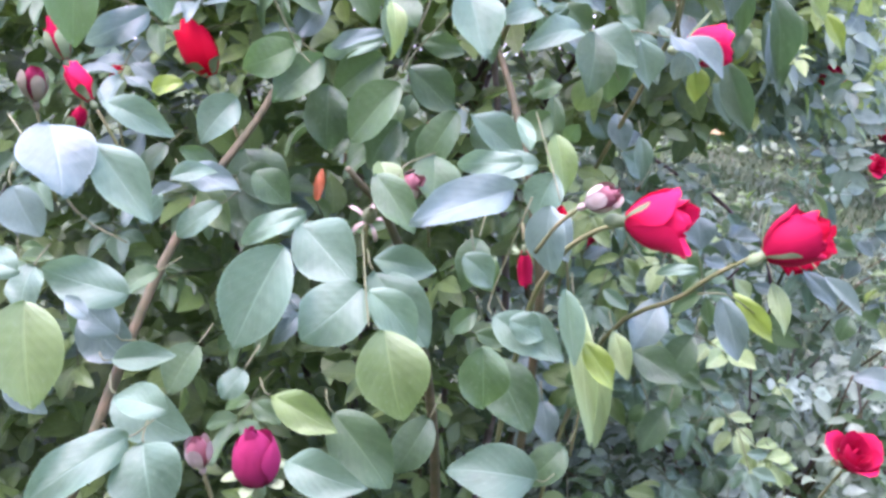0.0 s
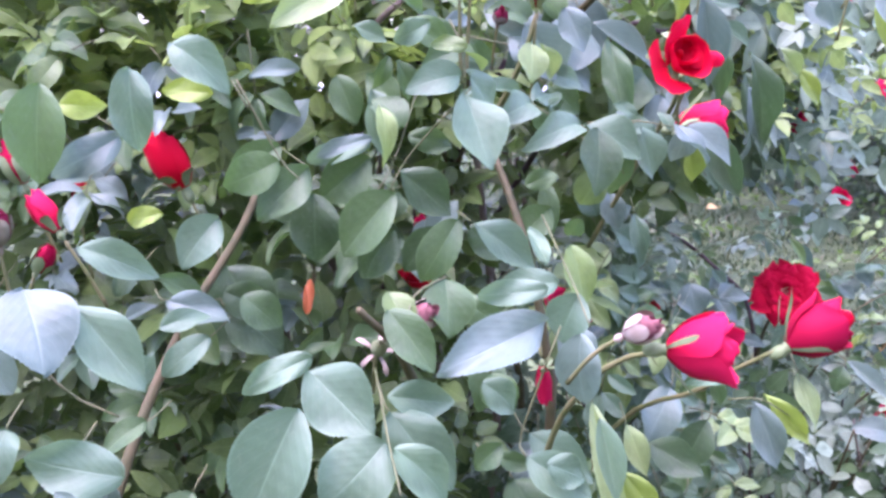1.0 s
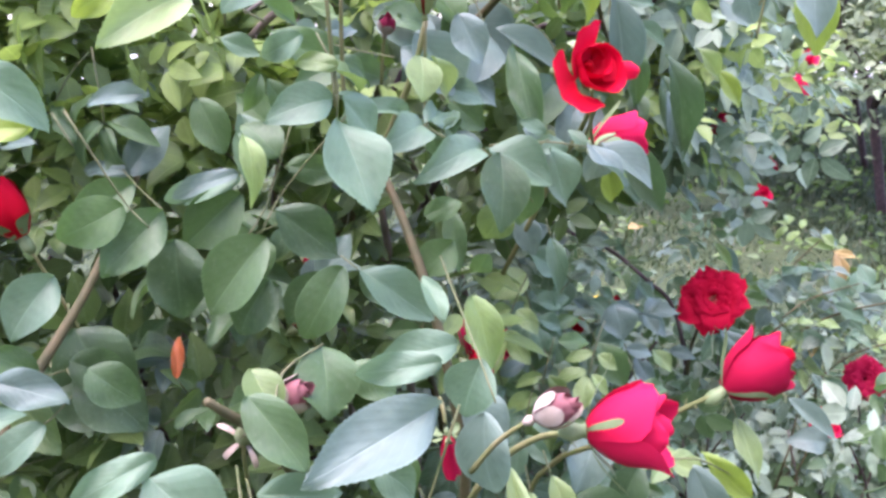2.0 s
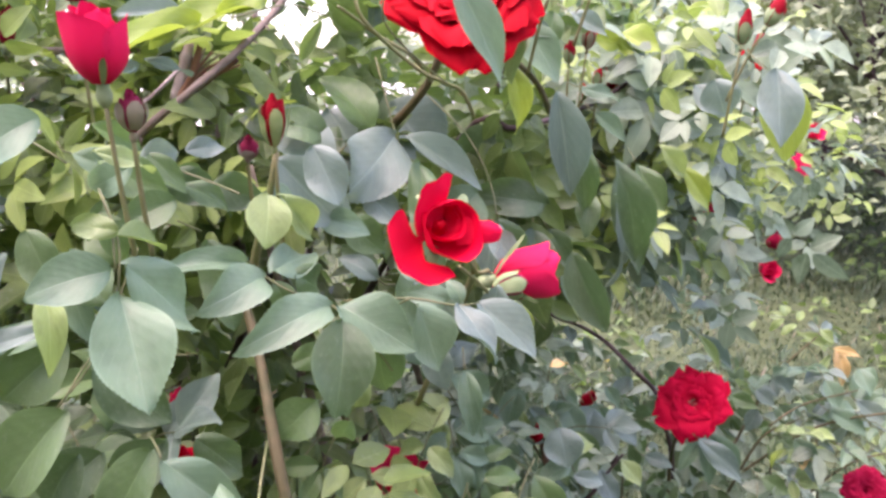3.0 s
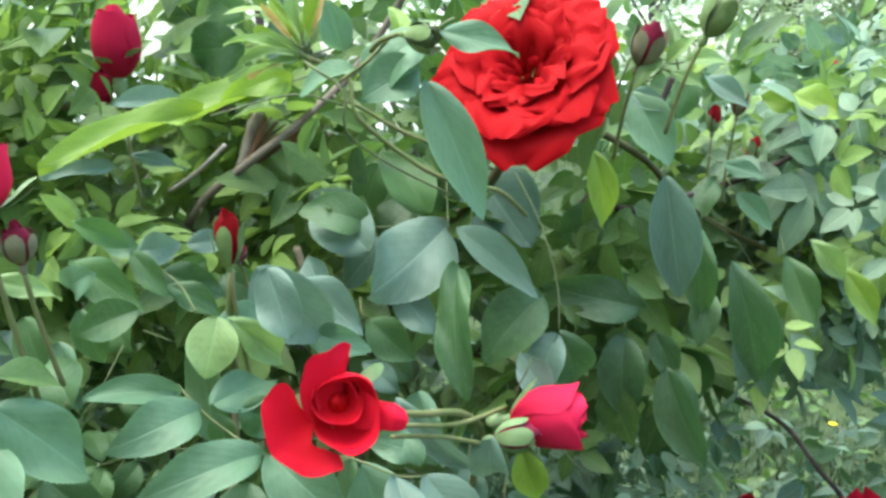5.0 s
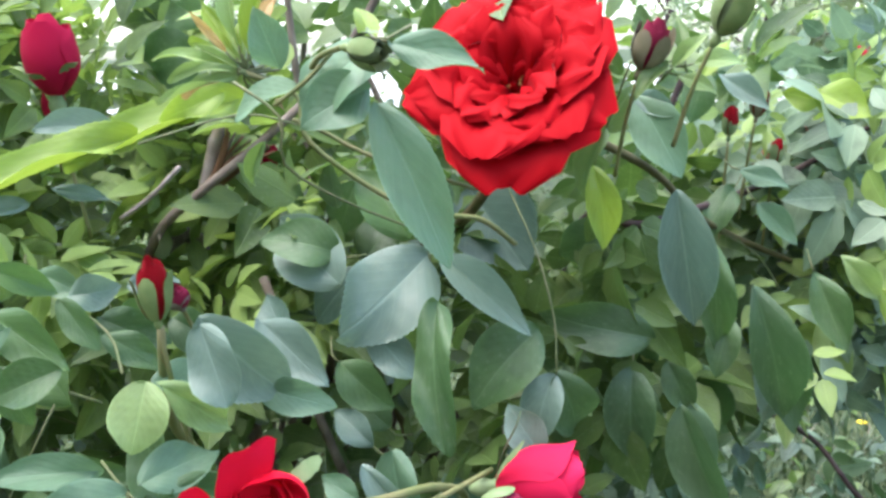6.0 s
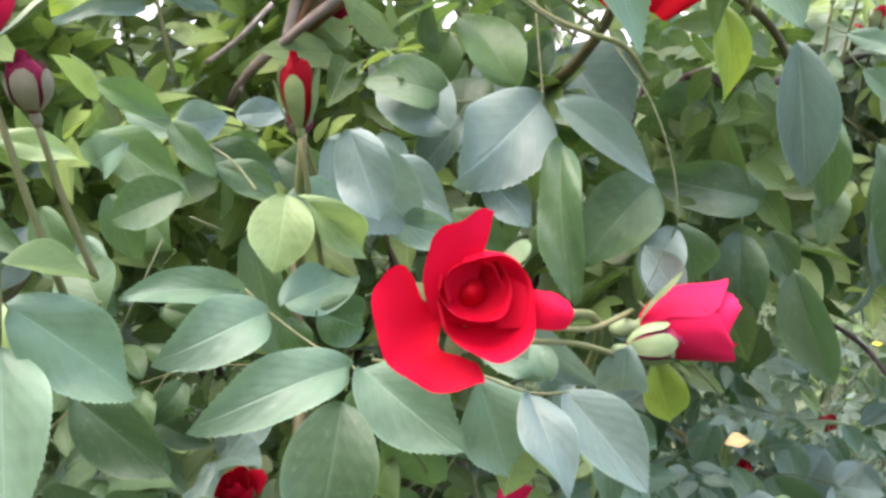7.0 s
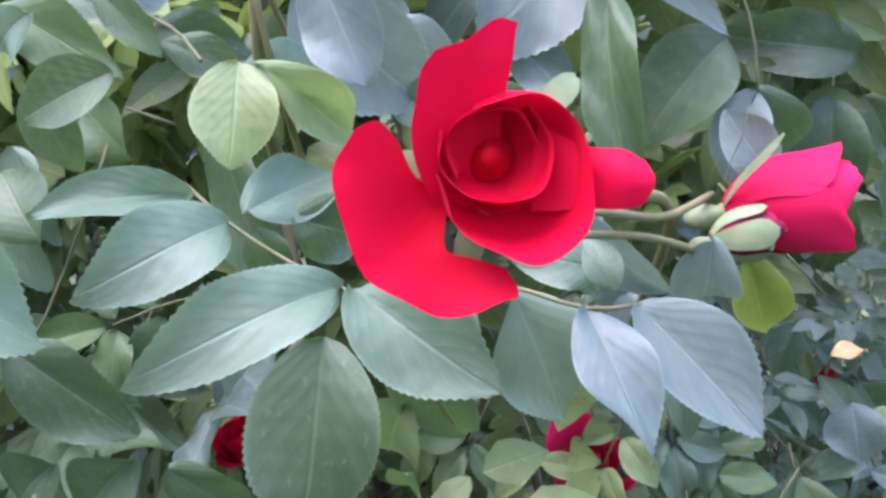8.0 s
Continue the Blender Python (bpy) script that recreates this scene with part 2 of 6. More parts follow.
def bent(points, steps):
    """Points along a smooth line through the given ones (Catmull-Rom)."""
    p = [Vector(q) for q in points]
    p = [2 * p[0] - p[1]] + p + [2 * p[-1] - p[-2]]
    line = []
    for k in range(1, len(p) - 2):
        for s in range(steps):
            t = s / steps
            a, b, c, d = p[k - 1 : k + 3]
            line.append(0.5 * (2 * b + (c - a) * t + (2 * a - 5 * b + 4 * c - d) * t * t + (3 * b - a - 3 * c + d) * t ** 3))
    return line + [p[-2]]


def add_tube(bm, points, r0, r1, sides=6, steps=4, knots=0.0):
    line = bent(points, steps)
    rings, up = [], Vector((0.3, 0.2, 0.93))
    for k, q in enumerate(line):
        d = (line[min(k + 1, len(line) - 1)] - line[max(k - 1, 0)]).normalized()
        a = d.cross(up).normalized()
        b = d.cross(a)
        r = r0 + (r1 - r0) * k / (len(line) - 1)
        r *= 1 + knots * random.uniform(-0.3, 0.6) * (k % 3 == 0)
        rings.append([bm.verts.new(q + r * (math.cos(t) * a + math.sin(t) * b)) for t in (2 * math.pi * s / sides for s in range(sides))])
    for a, b in zip(rings, rings[1:]):
        for s in range(sides):
            bm.faces.new((a[s], a[(s + 1) % sides], b[(s + 1) % sides], b[s]))
    bm.faces.new(rings[0][::-1])
    bm.faces.new(rings[-1])
    return line


def tube(points, r0, r1, sides=6, steps=4, knots=0.0, thorns=0):
    bm = bmesh.new()
    line = add_tube(bm, points, r0, r1, sides, steps, knots)
    for _ in range(thorns):
        k = random.randrange(1, len(line) - 1)
        d = (line[k + 1] - line[k]).normalized()
        side = d.cross(Vector((random.uniform(-1, 1), random.uniform(-1, 1), random.uniform(-1, 1)))).normalized()
        add_tube(bm, [line[k] + side * r0 * 0.6, line[k] + side * (r0 + 0.002) - d * 0.001, line[k] + side * (r0 + 0.005) - d * 0.003], r0 * 0.45, 0.0002, 5, 1)
    return bm


def blade_mesh(name, arch, fold, wave, lean, twist=0.0, blunt=0.7):
    """Unit leaflet along +y, one long and one wide, saw-toothed, quilted between its side veins, folded on its midrib and arched, with its own map."""
    stations, cols = 53, (-1.0, -0.80, -0.45, -0.14, 0.0, 0.14, 0.45, 0.80, 1.0)
    verts, uvs, faces = [], [], []
    for k in range(stations):
        v = k / (stations - 1)
        half = 0.5 * (math.sin(math.pi * v ** 0.88) ** blunt) * (1 - 0.25 * max(0.0, v - 0.7) / 0.3) if 0 < k < stations - 1 else 0.004
        edge = 2 < k < stations - 2
        for c in cols:
            rim = abs(c) == 1
            reach = half + (0.0075 * (1 if k % 2 else -1) if rim and edge else 0.0)
            x = c * reach + lean * v * v * 0.12
            y = v + (0.010 if rim and edge and k % 2 else 0.0)
            quilt = 0.005 * math.sin(50 * v - 22 * abs(c)) * abs(c) * (1.2 - abs(c)) if edge else 0.0
            z = 0.8 * fold * x * x / (abs(x) + 0.10) * (1 - 0.4 * v) - arch * (v - 0.12) ** 2 + wave * 0.05 * math.sin(7 * v + 2 * c) * abs(c) + quilt
            turn = twist * (v - 0.3)
            verts.append((x * math.cos(turn) - z * math.sin(turn), y * (1 - 0.25 * arch * v), x * math.sin(turn) + z * math.cos(turn)))
            uvs.append((0.5 + 0.5 * c, v))
    n = len(cols)
    for k in range(stations - 1):
        for c in range(n - 1):
            a = k * n + c
            faces.append((a, a + 1, a + n + 1, a + n))
    mesh = bpy.data.meshes.new(name)
    mesh.from_pydata(verts, [], faces)
    lay = mesh.uv_layers.new(name="map")
    loops = np.zeros(len(mesh.loops), int)
    mesh.loops.foreach_get("vertex_index", loops)
    lay.data.foreach_set("uv", np.array(uvs)[loops].ravel())
    return smooth(mesh)


BLADES = {}
SHAPES = (  # arch, fold, wave, lean, twist, how blunt its ends are (less is rounder)
    (0.25, 0.25, 0.9, 0.3, 0.3, 0.62), (0.50, 0.38, 0.7, -0.5, -0.25, 0.70), (0.12, 0.20, 1.5, 0.6, 0.5, 0.58), (0.34, 0.5, 1.0, 0.0, -0.5, 0.78),
    (0.42, 0.15, 1.6, -0.3, 0.15, 0.60), (0.05, 0.42, 1.2, 0.5, -0.35, 0.82), (0.60, 0.30, 1.0, 0.2, 0.4, 0.66), (0.22, 0.55, 0.6, -0.6, 0.1, 0.72),
)


def blade(tone, k):
    if (tone, k) not in BLADES:
        BLADES[tone, k] = blade_mesh("leaflet", *SHAPES[k])
        BLADES[tone, k].materials.append(LEAF[tone])
    return BLADES[tone, k]


# ---- petals and blooms (axis along +z, about one unit = one metre) ----
def petal_bm(az, length, width, r0, a0, a1, curl=0.0, ruffle=0.0, flat=0.35, lip=0.0, seed=0, nu=9, nv=9, z0=0.0, point=0.0, flare=0.0, pleat=0.0):
    """A petal that rises from the axis at a0 degrees and ends at a1 degrees off it; curl bends its rim outwards."""
    bm = bmesh.new()
    lay = bm.loops.layers.uv.new("map")
    rows, uvs = [], {}
    r, z = r0, z0
    for j in range(nv):
        v = j / (nv - 1)
        th = radians(a0 + (a1 - a0) * v ** 1.2 + curl * max(0.0, v - 0.62) ** 1.4 * 4.6)
        if j:
            r += length / (nv - 1) * math.sin(th)
            z += length / (nv - 1) * math.cos(th)
        w = width * (0.28 + 0.72 * math.sin(min(1.0, 0.06 + v * 0.70) * math.pi / 1.42 + 0.05)) * (1.0 if v < 0.66 else math.sqrt(max(0.0, 1 - ((v - 0.66) / 0.355) ** 2))) * (1 - point * v * v) * (1 - flare * (1 - v))
        row = []
        for i in range(nu):
            u = 2 * i / (nu - 1) - 1
            arc = u * w / 2
            rr = max(r, 0.0015)
            phi = max(-2.4, min(2.4, arc / rr))
            px, py = rr * math.cos(phi), rr * math.sin(phi)
            fx, fy = r - 0.12 * arc * arc / max(width, 0.001), arc
            x, y = px * (1 - flat) + fx * flat, py * (1 - flat) + fy * flat
            nz = noise.noise(Vector((u * 1.7 + seed * 3.1, v * 2.3, seed * 1.7)))
            n2 = noise.noise(Vector((u * 4.1 + seed, v * 1.3 + 9, seed * 0.7)))
            x += ruffle * length * v * (0.25 * nz + 0.10 * n2)
            x += pleat * length * math.sin(math.pi * v) * math.sin(u * 8 + seed * 2.3 + 1.5 * v)
            zz = z + ruffle * length * v * 0.16 * n2 - lip * length * abs(u) ** 3 * v * 0.25
            q = Vector((x * math.cos(az) - y * math.sin(az), x * math.sin(az) + y * math.cos(az), zz))
            vert = bm.verts.new(q)
            uvs[vert] = (0.5 + u / 2, v)
            row.append(vert)
        rows.append(row)
    for a, b in zip(rows, rows[1:]):
        for i in range(nu - 1):
            f = bm.faces.new((a[i], a[i + 1], b[i + 1], b[i]))
            for lp in f.loops:
                lp[lay].uv = uvs[lp.vert]
    return bm


def frame_at(x, y, z, ax, ay, az, spin=0.0):
    """A pose whose +z is the given way."""
    turn = Vector((ax, ay, az)).to_track_quat("Z", "Y").to_matrix().to_4x4()
    return Matrix.Translation((x, y, z)) @ turn @ pose(0, 0, 0, 0, 0, spin)


def calyx_bm(size, hip):
    """The green urn under a bloom, turned on its axis."""
    bm = bmesh.new()
    prof = [(0.02, -1.3), (0.11, -1.25), (0.22, -0.9), (0.24, -0.55), (0.17, -0.2), (0.22, 0.0), (0.10, 0.06)]
    rings = [[bm.verts.new((size * hip * r * math.cos(t), size * hip * r * math.sin(t), size * hip * h * 0.55)) for t in (2 * math.pi * s / 10 for s in range(10))] for r, h in prof]
    for a, b in zip(rings, rings[1:]):
        for s in range(10):
            bm.faces.new((a[s], a[(s + 1) % 10], b[(s + 1) % 10], b[s]))
    return bm


def sepals(head, size, spread, length, mat, count=5, width=0.2, seed=0, hug=None):
    """Narrow sepals round the bloom; hug gives the first and last angle by which they follow a closed bud."""
    for k in range(count):
        a0, a1 = hug or (spread * 0.4, spread * random.uniform(0.8, 1.2))
        bm = petal_bm(2 * math.pi * k / count + seed, size * length * random.uniform(0.85, 1.15), size * width * 1.25, size * 0.14, a0, a1, curl=random.uniform(0, 30), ruffle=0.12, flat=0.2 if hug else 0.5, seed=seed + k, nu=5, nv=9)
        part("sepal", bm, mat, head)


def bloom_head(name, plant, where, size, hip=0.5, mat=None, label=""):
    head = part(name, calyx_bm(size, hip), mat or SEPAL, plant, label)
    head.matrix_world = where
    return head


def petals(head, mat, ring, size, seed=0, pleat=0.0):
    """ring: count, first azimuth, r0, length, width, a0, a1, curl, ruffle, flat, z0; lengths in parts of size."""
    count, first, r0, length, width, a0, a1, curl, ruffle, flat, z0 = ring
    for k in range(count):
        az = first + 2 * math.pi * k / count + random.uniform(-0.18, 0.18)
        s = random.uniform(0.9, 1.1)
        part("petal", petal_bm(az, size * length * s, size * width * s, size * r0, a0 + random.uniform(-4, 4), a1 + random.uniform(-8, 8), curl, ruffle, flat, 0.1, seed + k * 1.3, nu=13 if pleat else 9, z0=size * z0, pleat=pleat), mat, head)


def wound_heart(head, size, mat, height):
    """The tight core in which the inmost petals are wound."""
    part("heart", tube([(0, 0, 0), (0.01 * size, 0, 0.5 * height * size), (0, 0, height * size)], 0.13 * size, 0.03 * size, 10, 4), mat, head)


def full_bloom(plant, where, size, mat, label, seed=0, rings=None, pleat=0.0):
    """A wide-open double bloom with ruffled petals and its stamens."""
    head = bloom_head("rose_bloom", plant, where, size, 0.45, label=label)
    for n, ring in enumerate(rings or (
        (7, 0.2, 0.10, 1.05, 0.95, 35, 84, 35, 0.7, 0.4, 0.02),
        (7, 0.7, 0.09, 0.95, 0.85, 30, 66, 50, 0.8, 0.4, 0.05),
        (6, 0.3, 0.08, 0.80, 0.70, 22, 46, 60, 0.85, 0.4, 0.07),
        (5, 0.9, 0.06, 0.62, 0.55, 12, 30, 60, 0.9, 0.35, 0.08),
        (4, 0.1, 0.04, 0.42, 0.45, 5, 25, 40, 0.5, 0.3, 0.1),
        (3, 0.7, 0.02, 0.26, 0.30, 8, -40, 20, 0.4, 0.2, 0.1),
    )):
        petals(head, mat, ring, size, seed + 10 * n, pleat)
    sepals(head, size, 95, 0.7, SEPAL, seed=seed)
    return head


def stamens(head, size, count=22, mat=None, label="pinkish yellow stamens"):
    bm = bmesh.new()
    for _ in range(count):
        a, r = random.uniform(0, 6.28), random.uniform(0.02, 0.14) * size
        h = random.uniform(0.28, 0.42) * size
        q = Vector((r * 1.6 * math.cos(a), r * 1.6 * math.sin(a), h))
        add_tube(bm, [(r * 0.4 * math.cos(a), r * 0.4 * math.sin(a), 0.05 * size), tuple(q * 0.7), tuple(q)], 0.0004, 0.0004, 4, 1)
        bmesh.ops.create_icosphere(bm, subdivisions=1, radius=0.0013, matrix=Matrix.Translation(q))
    part("stamens", bm, mat or STAMEN, head, label)


def cup_bloom(plant, where, size, mat, label, seed=0, open_to=28, heart=None):
    """A half-open bloom: a wound heart in a cup of loose petals."""
    head = bloom_head("rose_bloom", plant, where, size, 0.5, label=label)
    for n, ring in enumerate((
        (3, 0.0, 0.12, 1.12, 1.15, 62, open_to - 34, 62, 0.14, 0.1, 0.0),
        (3, 1.0, 0.10, 1.08, 1.0, 54, open_to - 40, 30, 0.12, 0.05, 0.02),
        (3, 0.4, 0.07, 1.05, 0.75, 42, open_to - 46, 15, 0.08, 0.0, 0.03),
        (2, 0.8, 0.04, 0.95, 0.5, 26, -22, 10, 0.06, 0.0, 0.04),
    )):
        petals(head, mat if n < 2 or not heart else heart, ring, size, seed + 10 * n)
    sepals(head, size, 80, 0.6, SEPAL, seed=seed)
    return head


def shut_bud(plant, where, size, mat, label, seed=0, sep=0.85, spread=16, sepal_mat=None, girth=1.0):
    """A closed bud: wound petals that meet at the tip, held by sepals."""
    head = bloom_head("rose_bud", plant, where, size, 0.40 * girth, sepal_mat or SEPAL, label)
    for n, ring in enumerate((
        (3, 0.0, 0.10 * girth, 1.06, 1.0 * girth, 42 * girth, -38 * girth, 26, 0.07, 0.0, -0.02),
        (3, 1.0, 0.08 * girth, 1.10, 0.85 * girth, 36 * girth, -40 * girth, 10, 0.06, 0.0, 0.0),
        (2, 0.5, 0.05 * girth, 1.10, 0.5 * girth, 22, -22, 4, 0.04, 0.0, 0.02),
    )):
        petals(head, mat, ring, size, seed + 10 * n)
    sepals(head, size, spread, sep, sepal_mat or SEPAL, seed=seed, width=0.33 * girth if spread < 25 else 0.2, hug=(46 * girth, -22 * girth) if spread < 25 else None)
    return head


def barrel_bloom(plant, where, size, mat, label, seed=0, gape=0, heart=None):
    """A loose bud about to open: barrel-shaped, its rims a little apart and ragged."""
    head = bloom_head("rose_bloom", plant, where, size, 0.5, label=label)
    for n, ring in enumerate((
        (3, 0.0, 0.13, 1.04, 1.15, 56, gape - 32, 34, 0.22, 0.05, 0.0),
        (3, 1.0, 0.11, 1.12, 0.95, 48, gape - 34, 24, 0.20, 0.0, 0.0),
        (3, 0.4, 0.08, 1.10, 0.75, 36, gape - 30, 10, 0.1, 0.0, 0.02),
        (2, 0.8, 0.04, 1.0, 0.5, 22, -18, 8, 0.06, 0.0, 0.03),
    )):
        petals(head, mat if n < 2 or not heart else heart, ring, size, seed + 10 * n)
    sepals(head, size, 75, 0.9, SEPAL, seed=seed, width=0.085, hug=(74, 44))
    return head


# ---- ground ----
def ground_sheet():
    bm = bmesh.new()
    xs = [-900, -300, -90, -30, -12] + [-6 + 0.4 * k for k in range(36)] + [12, 30, 90, 300, 900]
    ys = [-900, -200, -40, -10, -3] + [-0.6 + 0.4 * k for k in range(28)] + [13, 20, 40, 90, 300, 900]
    grid = [[bm.verts.new((x, y, 0.035 * noise.noise(Vector((x * 0.6, y * 0.6, 0))) if abs(x) < 9 and -3 < y < 11 else 0.0)) for x in xs] for y in ys]
    for a, b in zip(grid, grid[1:]):
        for k in range(len(xs) - 1):
            bm.faces.new((a[k], a[k + 1], b[k + 1], b[k]))
    return part("ground", bm, SOIL)


tagged(ground_sheet(), "dark earth and thin turf under the rose bushes", "ground", kind="structure")

bm = bmesh.new()
verts = [bm.verts.new(q) for q in ((-40, 12.0, 0.03), (30, 14.0, 0.03), (36, 60, 0.03), (-60, 60, 0.03), (-40, 12.0, -0.05), (30, 14.0, -0.05), (36, 60, -0.05), (-60, 60, -0.05))]
for f in ((0, 1, 2, 3), (7, 6, 5, 4), (0, 4, 5, 1), (1, 5, 6, 2), (2, 6, 7, 3), (3, 7, 4, 0)):
    bm.faces.new([verts[k] for k in f])
tagged(part("gravel_yard", bm, GRAVEL), "pale gravel yard far behind the bushes", "gravel", kind="structure")


def grass_mesh(name, count, area, tall, seed, gap=None):
    """Bent blades of grass standing on the ground, as one mesh."""
    rng = np.random.default_rng(seed)
    x = rng.uniform(area[0], area[1], count)
    y = area[2] + (area[3] - area[2]) * rng.uniform(0, 1, count) ** 1.35
    x, y = x + rng.normal(0, 0.35, count), np.maximum(y + rng.normal(0, 0.35, count), area[2] - 0.5)
    tuft = np.array([noise.noise(Vector((a * 1.6, b * 1.6, 3.0))) for a, b in zip(x, y)])
    z = np.array([0.035 * noise.noise(Vector((a * 0.6, b * 0.6, 0))) for a, b in zip(x, y)]) - 0.006
    h = tall * rng.uniform(0.35, 1.0, count) * (0.8 + 1.3 * tuft)
    turn = rng.uniform(0, 2 * np.pi, count)
    lean = rng.uniform(0.2, 1.3, count)
    w = rng.uniform(0.0016, 0.0045, count)
    cx, sx = np.cos(turn), np.sin(turn)
    v = np.zeros((count, 5, 3))
    for k, (t, half) in enumerate(((0, 1), (0, -1), (0.55, 0.85), (0.55, -0.85), (1, 0))):
        out = lean * h * t ** 1.8
        v[:, k, 0] = x + out * cx - half * w * sx
        v[:, k, 1] = y + out * sx + half * w * cx
        v[:, k, 2] = z + h * (t - 0.25 * lean * t * t)
    base = np.arange(count)[:, None] * 5
    quads = (base + np.array([0, 1, 3, 2])).tolist()
    tris = (base + np.array([2, 3, 4])).tolist()
    mesh = bpy.data.meshes.new(name)
    mesh.from_pydata(v.reshape(-1, 3).tolist(), [], quads + tris)
    return mesh


tagged(part("grass", grass_mesh("grass", 130000, (-0.6, 5.0, 1.5, 9.0), 0.075, 5), GRASS), "long uneven green grass with dry straws", "grass", kind="stuff")
tagged(part("grass", grass_mesh("grass_around", 30000, (-6.0, 8.0, -2.5, 9.0), 0.11, 8), GRASS), "thin grass round the bushes", "grass", kind="stuff")
tagged(part("grass", grass_mesh("grass_beyond", 16000, (-7.0, 0.0, 2.4, 12.0), 0.13, 6), GRASS), "rough green grass behind the rose bush", "grass", kind="stuff")


def screen_wall():
    """An added, unseen wall behind the camera blocks low sky and bounces light back."""
    bm = bmesh.new()
    bmesh.ops.create_cube(bm, size=1.0, matrix=Matrix.Translation((0, -2.4, 1.9)) @ Matrix.Diagonal((16.0, 0.3, 4.0, 1)))
    bmesh.ops.bevel(bm, geom=bm.edges[:], offset=0.02, segments=2, affect="EDGES")
    return part("wall_south", bm, PLASTER)


tagged(screen_wall(), "unseen plain wall added to block low sky and bounce light", "wall", kind="structure")


# ---- foliage in the mass: real leaflets in one mesh ----
def leaflet_shape(w, arch, fold):
    rows = [(0.10, 0.26), (0.32, 0.48), (0.58, 0.43), (0.82, 0.22)]
    v = [(0, 0, 0)]
    for t, half in rows:
        for c in (-1, 0, 1):
            v.append((c * half * w, t, fold * abs(c) * half * w - arch * t * t))
    v.append((0, 1, -arch))
    f = [(0, 2, 1), (0, 3, 2), (10, 11, 13), (11, 12, 13)]
    for k in (1, 4, 7):
        f += [(k, k + 1, k + 4, k + 3), (k + 1, k + 2, k + 5, k + 4)]
    uv = [(0.5, 0)] + [(0.5 + c * half, t) for t, half in rows for c in (-1, 0, 1)] + [(0.5, 1)]
    return np.array(v, float), f, np.array(uv)


def spray_shape(rng, single=False):
    """A compound leaf of five or seven leaflets along +y, one unit long."""
    verts, faces, uvs = [], [], []
    spots = [(0, 0, 0, 1.0)] if single else [(0, 0.58, 0, 0.42), (1, 0.52, 62, 0.36), (-1, 0.52, -62, 0.36), (1, 0.26, 72, 0.3), (-1, 0.26, -72, 0.3)]
    for side, at, turn, size in spots:
        v, f, uv = leaflet_shape(rng.uniform(0.42, 0.70), rng.uniform(0.05, 0.3), rng.uniform(0.1, 0.5))
        a = np.radians(-turn + rng.uniform(-14, 14))
        roll = rng.uniform(-0.5, 0.5)
        v = v * size * rng.uniform(0.85, 1.15)
        v = v @ np.array([[np.cos(roll), 0, -np.sin(roll)], [0, 1, 0], [np.sin(roll), 0, np.cos(roll)]])
        v = v @ np.array([[np.cos(a), np.sin(a), 0], [-np.sin(a), np.cos(a), 0], [0, 0, 1]])
        v = v + np.array([0.03 * side, at, rng.uniform(-0.03, 0.03)])
        off = sum(len(q) for q in verts)
        verts.append(v)
        uvs.append(uv)
        faces += [tuple(off + k for k in q) for q in f]
    return np.concatenate(verts), faces, np.concatenate(uvs)


def foliage_mesh(name, at, way, face, size, seed, single=False):
    """Compound leaves at the places given: way is the stalk's direction, face the upper side's."""
    rng = np.random.default_rng(seed)
    kinds = [spray_shape(rng, single) for _ in range(8)]
    pick = rng.integers(0, 8, len(at))
    y = way / np.linalg.norm(way, axis=1, keepdims=True)
    z = face - y * (face * y).sum(1, keepdims=True)
    z /= np.linalg.norm(z, axis=1, keepdims=True) + 1e-9
    x = np.cross(y, z)
    all_v, all_f, all_uv, off = [], [], [], 0
    for k, (v, f, uv) in enumerate(kinds):
        idx = np.nonzero(pick == k)[0]
        if not len(idx):
            continue
        turn = np.stack([x[idx], y[idx], z[idx]], 1)
        w = np.einsum("vi,nij->nvj", v, turn) * size[idx][:, None, None] + at[idx][:, None]
        all_v.append(w.reshape(-1, 3))
        all_uv.append(np.tile(uv, (len(idx), 1)))
        for q in range(len(idx)):
            o = off + q * len(v)
            all_f += [tuple(o + c for c in poly) for poly in f]
        off += len(idx) * len(v)
    mesh = bpy.data.meshes.new(name)
    mesh.from_pydata(np.concatenate(all_v).tolist(), [], all_f)
    uvs = np.concatenate(all_uv)
    lay = mesh.uv_layers.new(name="map")
    loops = np.zeros(len(mesh.loops), int)
    mesh.loops.foreach_get("vertex_index", loops)
    lay.data.foreach_set("uv", uvs[loops].ravel())
    return smooth(mesh)


def scatter(count, box, keep, seed):
    """Random places in a box (x0, x1, y0, y1, z0, z1) that keep() lets stand."""
    rng = np.random.default_rng(seed)
    q = rng.uniform((box[0], box[2], box[4]), (box[1], box[3], box[5]), (count, 3))
    return q[keep(q, rng)]


def leafy(name, plant, at, size, material, seed, out=(0, -0.7, 0.2), face=(0, -0.55, 0.8), loose=0.8, single=False, label=""):
    rng = np.random.default_rng(seed + 100)
    n = len(at)
    way = np.array(out) + loose * rng.normal(0, 1, (n, 3)) * (1, 0.7, 0.6)
    up = np.array(face) + 0.45 * rng.normal(0, 1, (n, 3))
    mesh = foliage_mesh(name, at, way, up, size * rng.uniform(0.7, 1.25, n), seed, single)
    ob = in_plant(part(name, mesh, material, plant, label), plant)
    return tagged(ob, kind="stuff")


def in_plant(ob, plant):
    ob.matrix_parent_inverse = plant.matrix_basis.inverted()
    return ob


# ---- the near rose bush ----
rose_bush = base_empty("rose_bush", 0.05, 1.35, 0.0, "large climbing rose bush with red blooms and blue-green leaves", "rose bush", "rose bushes")
PLANT = rose_bush


